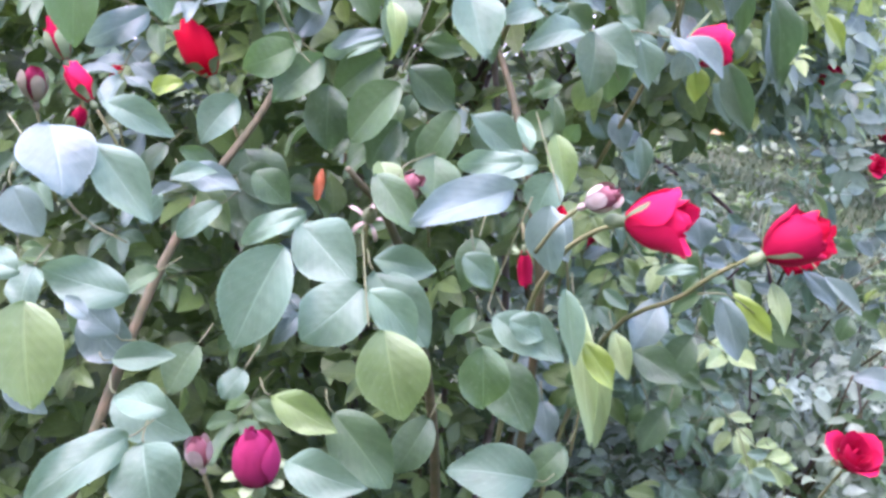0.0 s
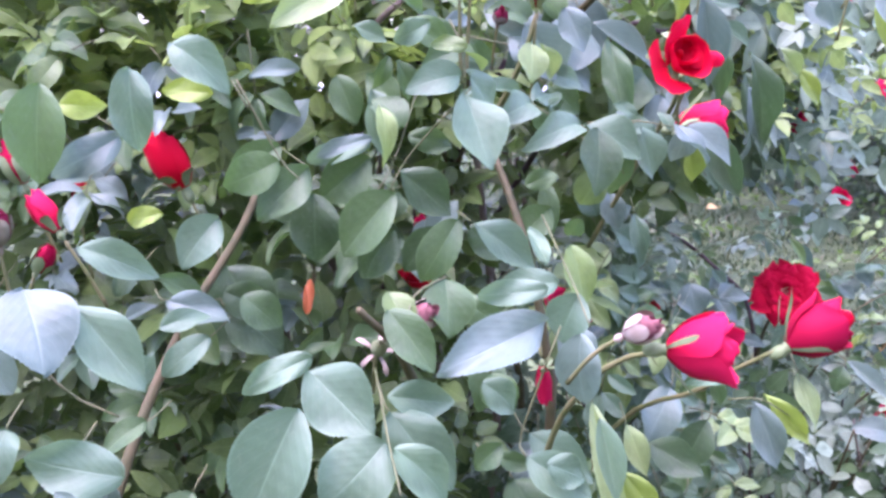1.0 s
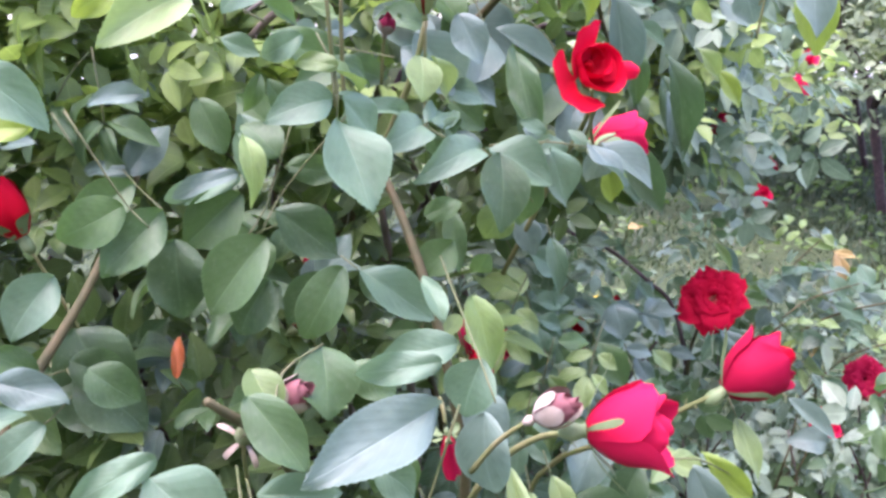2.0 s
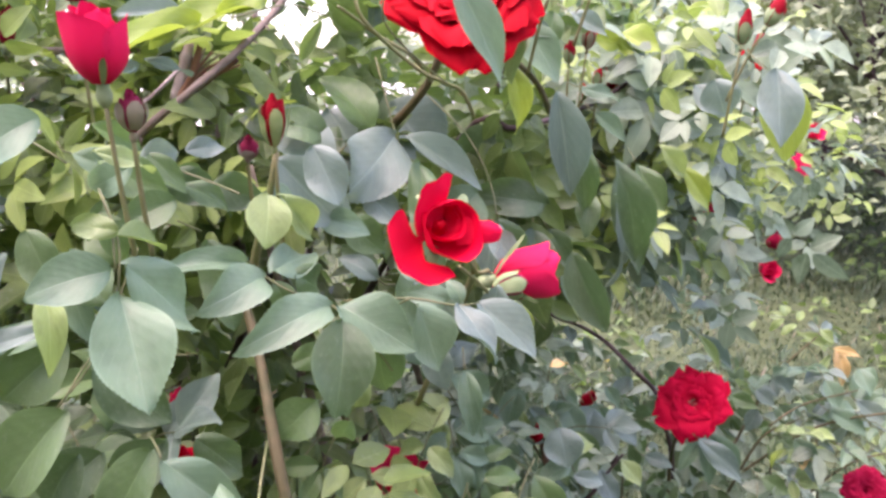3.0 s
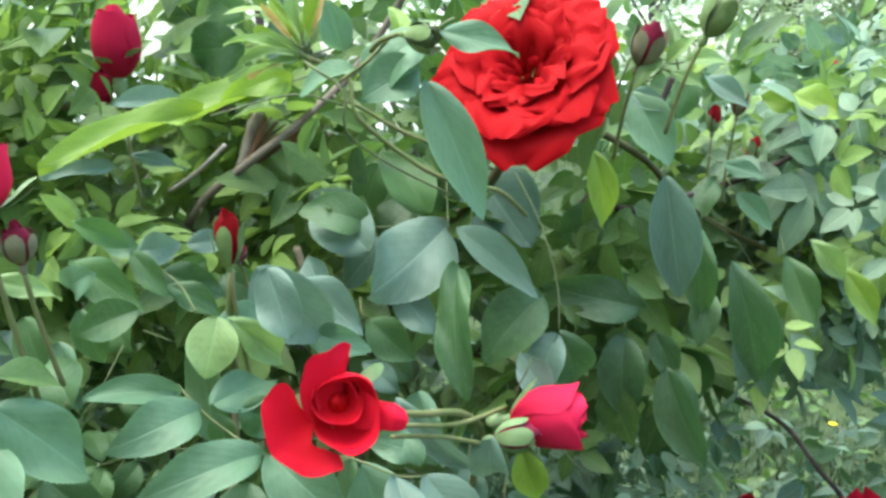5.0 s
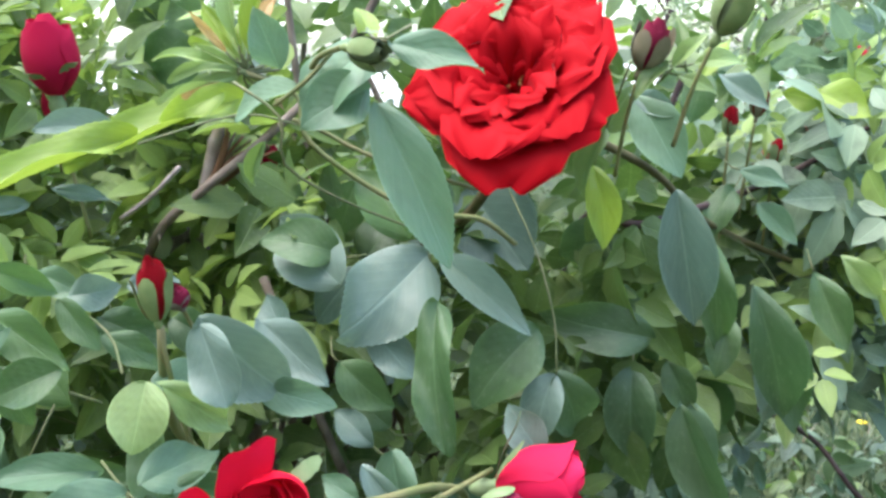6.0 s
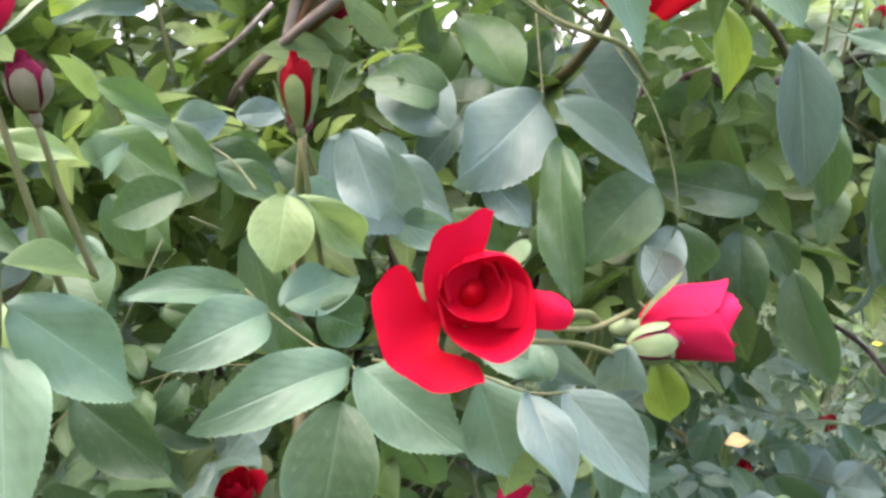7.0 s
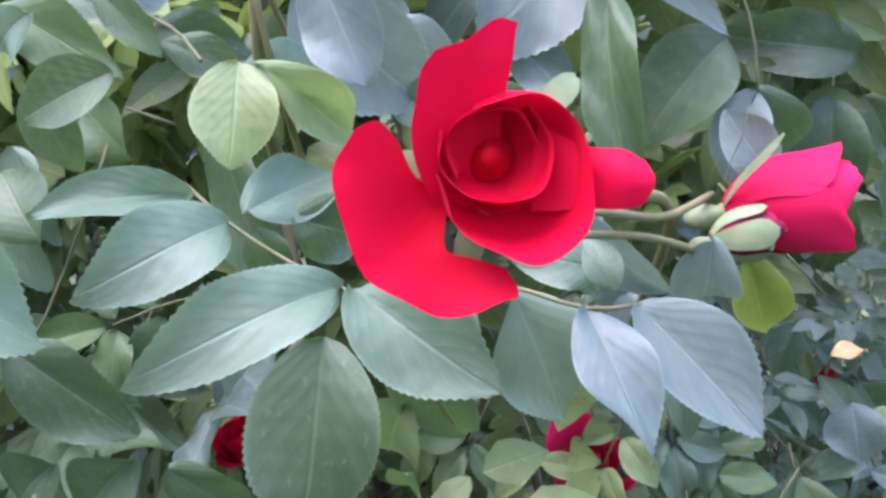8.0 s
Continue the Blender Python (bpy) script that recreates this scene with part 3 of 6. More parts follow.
def leaf_stalk(*points, r=0.00058):
    return in_plant(part("leaf", tube(points, r * 1.25, r, 5, 3), LEAF_STALK, PLANT), PLANT)


COUNT = [0]


def leaflet(stalk, x, y, z, rx, ry, rz, length, width, tone):
    COUNT[0] += 1
    ob = part("leaflet", blade(tone, (COUNT[0] * 5) % 8), None, stalk)
    ob.matrix_basis = pose(x, y, z, rx, ry, rz) @ Matrix.Diagonal((length * width, length, length, 1))
    return ob


def lone_leaf(base, tip, width, tone, face=(0.0, -0.8, 0.55), shape=None):
    """One leaflet on a short stalk of its own, from its base to its tip, its upper side turned to face."""
    a, b = Vector(base), Vector(tip)
    y = (b - a).normalized()
    z = Vector(face)
    z = (z - y * z.dot(y)).normalized()
    m = Matrix((y.cross(z), y, z)).transposed().to_4x4()
    m.translation = a
    stalk = leaf_stalk(a - y * 0.014 + Vector((0, 0.010, 0.002)), a - y * 0.006, a)
    ob = leaflet(stalk, 0, 0, 0, 0, 0, 0, 1, 1, tone)
    if shape is not None:
        ob.data = blade(tone, shape)
    length = (b - a).length * 1.06
    ob.matrix_basis = m @ Matrix.Diagonal((length * width, length, length, 1))
    return ob


def cane(points, r0, r1, material=STEM, label="", thorns=0, knots=0.0, name="cane"):
    return in_plant(part(name, tube(points, r0, r1, 8, 5, knots, thorns), material, PLANT, label), PLANT)


def settle(head):
    """Puts a bloom, built at its own place in the world, under its plant."""
    where = head.matrix_basis.copy()
    head.matrix_parent_inverse = PLANT.matrix_basis.inverted()
    head.matrix_basis = where
    return head


def stalk_to(x, y, z, ax, ay, az, size, length=0.05, droop=0.02):
    """The pedicel below a bloom."""
    a = Vector((ax, ay, az)).normalized()
    q = Vector((x, y, z)) - a * size * 0.3
    cane([q, q - a * length * 0.5 + Vector((0, 0.004, -droop * 0.3)), q - a * length + Vector((0, 0.012, -droop))], 0.0011, 0.0014, STALK, name="pedicel")


def petal_loft(head, rows, mat, ruffle=0.4, seed=0.0, steps=5):
    """A petal as a smooth sheet over a few cross lines, each from its foot to its rim, in millimetres."""
    bm = bmesh.new()
    lay = bm.loops.layers.uv.new("map")
    lines = [bent(row, steps) for row in rows]
    grid = [bent([line[k] for line in lines], steps) for k in range(len(lines[0]))]
    made, uvs = [], {}
    for j, row in enumerate(grid):
        v = j / (len(grid) - 1)
        made.append([])
        for i, q in enumerate(row):
            n = noise.noise_vector(Vector(q) * 0.11 + Vector((seed, 2 * seed, 0)))
            vert = bm.verts.new((q + n * ruffle * (0.3 + 2.2 * v * v)) * 0.001)
            uvs[vert] = (i / (len(row) - 1), 0.25 + 0.75 * v)
            made[-1].append(vert)
    for a, b in zip(made, made[1:]):
        for i in range(len(a) - 1):
            f = bm.faces.new((a[i], a[i + 1], b[i + 1], b[i]))
            for lp in f.loops:
                lp[lay].uv = uvs[lp.vert]
    return part("petal", bm, mat, head)


# Half-open red rose: a wound heart in a cup, one broad petal folded down beside it, one upright, one reaching out
def splayed_rose(x, y, z, ax, ay, az, spin):
    size = 0.0245
    head = bloom_head("rose_bloom", PLANT, Matrix(), size, 0.45, label="half-open scarlet rose with a wound heart and splayed petals")
    head.matrix_basis = frame_at(x, y, z, ax, ay, az, spin)
    # Petal outlines are shaped to fit the camera's closing view.
    petal_loft(head, (
        ((-17, 3, 8), (-20, 6.5, 12), (-23.5, 5.5, 14)),
        ((-13.5, -4, 6), (-20, -3, 11), (-27.5, -3, 14)),
        ((-8, -8, 2), (-17, -13, 8), (-25.5, -16, 13)),
        ((-8, -17, 7), (-13, -21.5, 9), (-18, -25, 13)),
        ((-2, -19, 7), (-4, -24, 9), (-6.5, -29, 12)),
        ((3.5, -20.5, 8), (5.5, -23.5, 10), (6, -25.5, 12)),
    ), RED, 0.5, 1.0)
    petal_loft(head, (
        ((-10, -10, 5), (-14, 1, 10), (-12.5, 13, 15), (-9, 18, 17)),
        ((-5, -6, 3), (-9, 5, 8), (-7, 15, 13), (-4.5, 20.5, 16)),
        ((-2, -3, 2), (-3.5, 7, 7), (-2, 16, 12), (1, 24, 14)),
        ((2, 0, 2), (2.5, 8, 6), (3.5, 15, 10), (4.5, 23.5, 14)),
    ), PINK_RED, 0.6, 4.0)
    petal_loft(head, (
        ((9, 6, 7), (17, 2.5, 8), (24, 1.5, 11), (28.5, -0.5, 12)),
        ((8, -3, 5), (17, -2, 9), (24, -3, 13), (29.5, -4, 13)),
        ((8, -10, 7), (16, -9.5, 8), (23, -9, 10), (28, -7.5, 11)),
    ), PINK_RED, 0.5, 7.0)
    petal_loft(head, (
        ((-3, -2, 0), (-9, -3, 8), (-9.5, -3, 14)),
        ((-2, -4, 0), (-7, -11, 7), (-5, -11.5, 15)),
        ((0, -5, 0), (0, -14, 6), (3, -16.5, 16)),
        ((2, -5, 0), (8, -14, 6), (10, -18, 17)),
        ((4, -3, 0), (14, -10, 6), (17, -13, 16)),
        ((4, 0, 0), (15, 0, 6), (18.3, -1.5, 14)),
        ((3, 3, 0), (12, 9, 6), (14, 8.5, 13)),
        ((1, 4, 0), (4, 12, 6), (7, 11.5, 13)),
        ((-1, 4, 0), (-3, 10, 6), (-3, 8.5, 13)),
    ), RED, 0.5, 10.0)
    petal_loft(head, (
        ((-2, 2, 0), (-9, 5, 6), (-8.5, 5, 12)),
        ((-3, -1, 0), (-8.5, -1, 6), (-9, -2, 13)),
        ((-1, -3, 0), (-4, -7, 6), (-3, -7, 14)),
        ((1, -3, 0), (4, -8, 6), (4, -8, 14)),
        ((3, -1, 0), (9, -4, 6), (10, -5, 13)),
        ((3, 1, 0), (10, 3, 6), (11, 3, 12)),
        ((1, 3, 0), (6, 9, 6), (7, 9, 12)),
    ), RED, 0.4, 13.0)
    petal_loft(head, (
        ((3, 2, 0), (8.5, 3, 6), (9, 2, 11)),
        ((1, 3, 0), (5, 8.5, 6), (4.5, 8.5, 11.5)),
        ((-1, 3, 0), (-3, 8.5, 6), (-3.5, 8, 11.5)),
        ((-3, 1, 0), (-7, 4, 6), (-7.5, 3, 11)),
        ((-2, -2, 0), (-5.5, -3, 6), (-5.5, -4, 10.5)),
    ), RED, 0.4, 16.0)
    petals(head, RED, (5, 0.3, 0.10, 0.40, 0.70, 66, 40, 0, 0.1, 0.3, 0.0), size, 20)
    wound_heart(head, size * 2.0, RED, 0.15)
    sepals(head, size, 135, 0.8, SEPAL, seed=2)
    return settle(head)


def place(maker, x, y, z, ax, ay, az, size, mat, label, seed=0, stem=0.05, **extra):
    random.seed(11 + seed * 7)
    head = maker(PLANT, Matrix(), size, mat, label, seed, **extra)
    head.matrix_basis = frame_at(x, y, z, ax, ay, az, seed * 40)
    settle(head)
    if stem:
        stalk_to(x, y, z, ax, ay, az, size, stem)
    return head


splayed_rose(0.2798, 0.8695, 0.8961, 0.33, -0.904, 0.26, -5)
c_rose = place(full_bloom, 0.2925, 1.1358, 1.0104, 0.06, -0.8, 0.54, 0.0588, DEEP_RED, "large open double red rose with ruffled petals", 1, 0, rings=(
    (5, 0.2, 0.10, 1.15, 1.30, 35, 84, 24, 0.34, 0.30, 0.02),
    (6, 0.7, 0.09, 1.02, 1.10, 32, 68, 30, 0.38, 0.30, 0.04),
    (6, 0.3, 0.08, 0.90, 0.90, 26, 52, 34, 0.42, 0.30, 0.06),
    (6, 0.9, 0.07, 0.74, 0.66, 18, 40, 36, 0.45, 0.30, 0.07),
    (4, 0.1, 0.05, 0.46, 0.42, 8, 34, 30, 0.4, 0.30, 0.08),
    (3, 0.7, 0.02, 0.26, 0.30, 8, -40, 20, 0.4, 0.2, 0.1),
), pleat=0.09)
stamens(c_rose, 0.040, 26, STAMEN_DULL, "brownish yellow stamens")

# leaves near the walk
twig = leaf_stalk((0.1274, 0.8392, 0.9211), (0.1377, 0.8307, 0.8983), (0.1369, 0.8272, 0.8750))
leaflet(twig, 0.1371, 0.8269, 0.8751, -55, 5, -148, 0.058, 0.63, "pale")
leaflet(twig, 0.1390, 0.8305, 0.8878, -69, 40, -103, 0.055, 0.54, "pale")
leaflet(twig, 0.1367, 0.8327, 0.9003, -18, 28, -38, 0.034, 0.47, "mid")
leaflet(twig, 0.1394, 0.8280, 0.9033, 33, -61, 70, 0.025, 0.50, "mid")
twig = leaf_stalk((0.1356, 0.8308, 0.9043), (0.1367, 0.8266, 0.8853))
leaflet(twig, 0.1357, 0.8257, 0.8860, -6, -67, 134, 0.041, 0.59, "pale")
twig = leaf_stalk((0.1657, 0.9168, 0.8700), (0.1830, 0.9112, 0.8609), (0.2023, 0.9106, 0.8499), (0.2216, 0.9077, 0.8440), (0.2406, 0.9026, 0.8264), (0.2526, 0.9011, 0.8096))
leaflet(twig, 0.1832, 0.9108, 0.8611, 6, -46, 164, 0.049, 0.53, "pale")
leaflet(twig, 0.1738, 0.9095, 0.8702, 16, -57, 117, 0.050, 0.33, "pale")
leaflet(twig, 0.1831, 0.9293, 0.9044, -58, -8, -155, 0.033, 0.78, "light")
leaflet(twig, 0.1900, 0.9293, 0.9037, -89, 47, -111, 0.049, 0.36, "light")
leaflet(twig, 0.1860, 0.9156, 0.8627, 13, 47, -17, 0.039, 0.57, "pale")
leaflet(twig, 0.1780, 0.9382, 0.9004, -17, 38, -59, 0.031, 0.65, "pale")
leaflet(twig, 0.1962, 0.9242, 0.8587, -79, 59, -119, 0.033, 0.70, "green")
leaflet(twig, 0.1871, 0.9180, 0.8569, -72, 14, -147, 0.021, 0.70, "green")
leaflet(twig, 0.2197, 0.9076, 0.8452, 10, -42, 151, 0.065, 0.38, "pale")
leaflet(twig, 0.2228, 0.9078, 0.8452, -25, 33, -122, 0.054, 0.57, "pale")
# Dark tone in place of the shade under the rose.
leaflet(twig, 0.2300, 0.8791, 0.8458, -58, -9, -160, 0.053, 0.62, "dark")
twig = leaf_stalk((0.2256, 0.9138, 0.8459), (0.2629, 0.9144, 0.8470), (0.2880, 0.9121, 0.8432), (0.3059, 0.9195, 0.8432))
leaflet(twig, 0.2657, 0.9198, 0.8424, -78, 16, -133, 0.044, 0.70, "pale")
leaflet(twig, 0.2889, 0.9070, 0.8458, -33, 3, -140, 0.042, 0.46, "blue")
leaflet(twig, 0.2996, 0.9166, 0.8438, -38, 24, -131, 0.047, 0.51, "blue")
leaflet(twig, 0.2828, 0.9569, 0.8337, 54, -58, 82, 0.031, 0.56, "pale")
leaflet(twig, 0.2909, 0.9328, 0.8389, 75, -19, 22, 0.018, 0.60, "pale")
leaflet(twig, 0.3126, 0.9804, 0.8365, -98, -5, 179, 0.043, 0.53, "blue")
leaflet(twig, 0.3205, 1.0119, 0.8201, -84, 17, -154, 0.043, 0.46, "young")
leaflet(twig, 0.3272, 1.0529, 0.8343, 83, -33, 32, 0.032, 0.66, "blue")
leaflet(twig, 0.2688, 0.9583, 0.8472, 53, -55, 48, 0.021, 0.60, "pale")
twig = leaf_stalk((0.2206, 1.1685, 0.9797), (0.2387, 1.1240, 0.9214), (0.2407, 1.1216, 0.9153))
leaflet(twig, 0.2387, 1.1222, 0.9198, -33, -37, -177, 0.082, 0.64, "blue")
leaflet(twig, 0.2468, 1.1205, 0.9205, -40, 38, -134, 0.077, 0.30, "blue")
leaflet(twig, 0.2597, 1.0822, 0.9036, -50, 11, 178, 0.089, 0.30, "green")
leaflet(twig, 0.3029, 1.1442, 0.8720, -36, -37, 167, 0.068, 0.63, "dark")
leaflet(twig, 0.3647, 1.2114, 0.8496, 46, -68, 80, 0.081, 0.43, "dark")
leaflet(twig, 0.2195, 1.1400, 0.9243, 66, -28, 37, 0.065, 0.57, "green")
leaflet(twig, 0.1940, 1.0913, 0.9049, 54, -40, 42, 0.066, 0.63, "blue")
leaflet(twig, 0.1754, 1.0302, 0.9003, -47, 41, -133, 0.054, 0.51, "blue")
leaflet(twig, 0.2179, 1.0788, 0.8847, -69, 43, -150, 0.040, 0.60, "blue")
leaflet(twig, 0.1599, 1.1856, 0.9533, -80, -21, -162, 0.042, 0.70, "green")
leaflet(twig, 0.2253, 1.1977, 0.9510, -78, -33, -169, 0.047, 0.50, "dark")
leaflet(twig, 0.2634, 1.2857, 0.9263, -75, -46, -177, 0.042, 0.70, "dark")
leaflet(twig, 0.3223, 1.2911, 0.9104, -70, -50, 176, 0.055, 0.70, "dark")
twig = leaf_stalk((0.2296, 0.9427, 1.0303), (0.2503, 0.9419, 1.0167), (0.2498, 0.9442, 0.9980), (0.2628, 0.9674, 0.9802), (0.2829, 1.0009, 0.9616))
leaflet(twig, 0.2836, 0.9549, 1.0274, -44, -62, -180, 0.033, 0.73, "pale")
leaflet(twig, 0.2879, 0.9500, 1.0223, -71, 23, -151, 0.074, 0.31, "pale")
leaflet(twig, 0.2467, 0.9499, 1.0349, 111, -20, 28, 0.026, 0.61, "pale")
lone_leaf((0.298, 0.942, 1.044), (0.333, 0.942, 1.036), 0.40, "pale")
lone_leaf((0.242, 0.972, 1.027), (0.215, 0.960, 1.018), 0.55, "pale", (0.2, -0.5, 0.85))
lone_leaf((0.283, 0.958, 1.042), (0.258, 0.937, 1.024), 0.75, "pale")
leaflet(twig, 0.2069, 0.9974, 1.0009, -103, -34, -171, 0.037, 0.25, "mid")
twig = leaf_stalk((0.3547, 1.1430, 1.0333), (0.3443, 1.1490, 1.0063), (0.3301, 1.1689, 0.9718))
leaflet(twig, 0.3305, 1.1640, 0.9716, -79, 14, -158, 0.064, 0.33, "young")
leaflet(twig, 0.3412, 1.1433, 0.9959, -63, -17, 154, 0.043, 0.46, "mid")
leaflet(twig, 0.3434, 1.2469, 1.0092, -64, 30, -165, 0.067, 0.51, "pale")
leaflet(twig, 0.3384, 1.2507, 1.0095, -37, 56, -140, 0.041, 0.37, "blue")
leaflet(twig, 0.3812, 1.3377, 1.0222, -75, -10, -179, 0.041, 0.60, "dark")
twig = leaf_stalk((0.3572, 1.2513, 0.9557), (0.3941, 1.3431, 0.9011), (0.4272, 1.3668, 0.8747), (0.4499, 1.3869, 0.8344))
leaflet(twig, 0.3737, 1.2291, 0.9485, -86, 9, -167, 0.104, 0.36, "blue")
leaflet(twig, 0.3956, 1.2565, 0.9092, -77, 7, -169, 0.091, 0.28, "green")
leaflet(twig, 0.4250, 1.2221, 0.8891, -75, 16, -158, 0.114, 0.29, "dark")
leaflet(twig, 0.4319, 1.2469, 0.8533, -72, 8, -139, 0.100, 0.37, "blue")
leaflet(twig, 0.4227, 1.4204, 0.8452, -67, -20, 164, 0.065, 0.51, "dark")
leaflet(twig, 0.3406, 1.2752, 0.8458, -79, 15, -172, 0.057, 0.50, "dark")
leaflet(twig, 0.3459, 1.2625, 0.7925, -79, 13, -172, 0.063, 0.50, "green")
twig = leaf_stalk((0.5346, 1.2738, 0.9933), (0.5470, 1.2006, 0.9645))
leaflet(twig, 0.5550, 1.2011, 0.9645, -70, 4, 177, 0.070, 0.53, "blue")
leaflet(twig, 0.5666, 1.2365, 0.9594, -79, 8, 177, 0.083, 0.51, "young")
leaflet(twig, 0.5426, 1.3413, 0.9532, -84, 19, 171, 0.044, 0.90, "blue")
leaflet(twig, 0.5169, 1.3645, 0.9066, -85, 72, -166, 0.036, 0.60, "blue")
leaflet(twig, 0.4962, 1.4147, 0.9404, -48, 51, -125, 0.053, 0.58, "pale")
leaflet(twig, 0.4824, 1.3124, 0.8914, -69, 41, -151, 0.050, 0.37, "light")
leaflet(twig, 0.5115, 1.3253, 0.8661, -73, 33, -156, 0.060, 0.37, "young")
leaflet(twig, 0.4715, 1.4687, 0.9923, 98, -79, 2, 0.035, 0.70, "young")
leaflet(twig, 0.4656, 1.4668, 0.9982, -98, 67, 178, 0.031, 0.80, "young")
leaflet(twig, 0.5120, 1.2286, 1.0402, -123, 81, 158, 0.038, 0.80, "young")
leaflet(twig, 0.4775, 1.4620, 0.9624, -48, 52, -125, 0.045, 0.35, "blue")
leaflet(twig, 0.3755, 1.3771, 1.0202, -62, 55, -143, 0.042, 0.43, "pale")
twig = leaf_stalk((0.2046, 1.0342, 1.0055), (0.1837, 1.0134, 1.0120), (0.1585, 0.9686, 1.0019))
lone_leaf((0.1625, 1.0504, 1.0186), (0.1130, 0.9744, 0.9933), 0.30, "young", (0.25, -0.75, 0.6), 5)
lone_leaf((0.1294, 1.0034, 1.0021), (0.0913, 0.9211, 0.9804), 0.26, "young", (0.25, -0.75, 0.6), 5)
leaflet(twig, 0.1655, 1.0296, 1.0224, -52, -63, -175, 0.038, 0.41, "young")
leaflet(twig, 0.1099, 0.9485, 0.9756, -13, -54, 141, 0.038, 0.32, "blue")
leaflet(twig, 0.1050, 0.9674, 0.9795, -26, 55, -73, 0.033, 0.25, "blue")
leaflet(twig, 0.1216, 0.9965, 1.0075, 9, -59, 116, 0.042, 0.35, "blue")
twig = leaf_stalk((0.0761, 1.2018, 1.0542), (0.0574, 1.1680, 1.0408))
leaflet(twig, 0.0648, 1.1520, 1.0429, -118, -82, -137, 0.055, 0.75, "dark")
leaflet(twig, 0.1156, 1.1668, 1.0540, -71, -75, 176, 0.053, 0.66, "blue")
leaflet(twig, 0.0437, 1.1883, 1.0650, 76, -61, 21, 0.058, 0.60, "green")
twig = leaf_stalk((0.1657, 0.9351, 0.9037), (0.1330, 0.9641, 0.9101), (0.0953, 0.9757, 0.9208))
leaflet(twig, 0.0913, 0.9831, 0.9197, 17, 70, -43, 0.028, 0.71, "blue")
leaflet(twig, 0.1144, 1.0009, 0.9224, 12, 60, -49, 0.029, 0.53, "blue")
leaflet(twig, 0.0837, 0.9395, 0.9237, -45, 44, -120, 0.050, 0.46, "green")
leaflet(twig, 0.1213, 0.8506, 0.9372, -28, 47, -72, 0.032, 0.35, "light")
leaflet(twig, 0.0790, 0.9478, 0.9432, -56, 54, -104, 0.036, 0.41, "green")
leaflet(twig, 0.1025, 0.9910, 0.9071, -48, 61, -127, 0.041, 0.60, "dark")
leaflet(twig, 0.0788, 0.9469, 0.8926, -65, 14, -130, 0.037, 0.51, "green")
leaflet(twig, 0.0680, 0.9801, 0.8946, -80, -22, -161, 0.033, 0.41, "green")
twig = leaf_stalk((0.1301, 0.8639, 0.7884), (0.1361, 0.8558, 0.7861), (0.1411, 0.8474, 0.7844))
leaflet(twig, 0.1424, 0.8450, 0.7841, -38, 38, -133, 0.058, 0.43, "pale")
leaflet(twig, 0.1308, 0.8614, 0.7824, -69, -26, 160, 0.056, 0.53, "green")
leaflet(twig, 0.0842, 0.9042, 0.8110, -65, 45, -135, 0.055, 0.61, "dark")
leaflet(twig, 0.1374, 0.9097, 0.7662, -85, 45, -151, 0.039, 0.60, "dark")
twig = leaf_stalk((0.1409, 0.8680, 0.8755), (0.0959, 0.8849, 0.8277), (0.0810, 0.8700, 0.8026))
leaflet(twig, 0.0845, 0.8704, 0.8001, -65, -39, 156, 0.065, 0.60, "green")
leaflet(twig, 0.0166, 0.9066, 0.7929, -73, -1, -168, 0.059, 0.67, "dark")
leaflet(twig, 0.0816, 0.8826, 0.7694, -74, -37, 170, 0.050, 0.61, "dark")
leaflet(twig, 0.0731, 0.8839, 0.8621, -52, -2, -145, 0.048, 0.34, "light")
leaflet(twig, 0.0857, 0.9285, 0.8414, 61, -30, 32, 0.038, 0.76, "green")
leaflet(twig, 0.0652, 0.8949, 0.8368, -15, -48, 126, 0.045, 0.30, "blue")
twig = leaf_stalk((-0.0694, 1.0037, 0.8666), (-0.0276, 0.9619, 0.8268), (0.0173, 0.8865, 0.8171))
leaflet(twig, 0.0204, 0.8785, 0.8182, -62, -42, 178, 0.055, 0.61, "dark")
leaflet(twig, -0.0315, 0.9695, 0.8270, 71, 39, 3, 0.049, 0.53, "blue")
leaflet(twig, -0.0133, 0.9296, 0.8274, -58, -55, 170, 0.055, 0.56, "green")
leaflet(twig, -0.0281, 0.9677, 0.8289, 20, -52, 71, 0.042, 0.32, "blue")
leaflet(twig, -0.0254, 1.0409, 0.8829, 0, -66, 111, 0.046, 0.43, "blue")
twig = leaf_stalk((0.1909, 0.8629, 0.7858), (0.1980, 0.8099, 0.7768), (0.2071, 0.7571, 0.7627), (0.2135, 0.7295, 0.7486))
leaflet(twig, 0.1977, 0.7718, 0.7628, -0, -51, 111, 0.047, 0.48, "pale")
leaflet(twig, 0.2091, 0.7564, 0.7603, -71, -21, 162, 0.035, 0.81, "pale")
leaflet(twig, 0.2069, 0.8032, 0.7791, -62, 8, -157, 0.046, 0.47, "mid")
leaflet(twig, 0.1919, 0.7918, 0.7688, 41, -11, 21, 0.032, 0.41, "pale")
twig = leaf_stalk((0.1075, 0.7319, 0.7443), (0.1104, 0.7517, 0.7593), (0.1283, 0.7703, 0.7662))
leaflet(twig, 0.1274, 0.7708, 0.7649, -52, -5, -156, 0.040, 0.86, "green")
leaflet(twig, 0.0944, 0.7525, 0.7614, -37, 5, -147, 0.032, 0.61, "mid")
leaflet(twig, 0.1361, 0.8010, 0.7407, -46, 49, -135, 0.036, 0.60, "green")
leaflet(twig, -0.0253, 0.8437, 0.7290, -48, 37, -134, 0.040, 0.70, "dark")
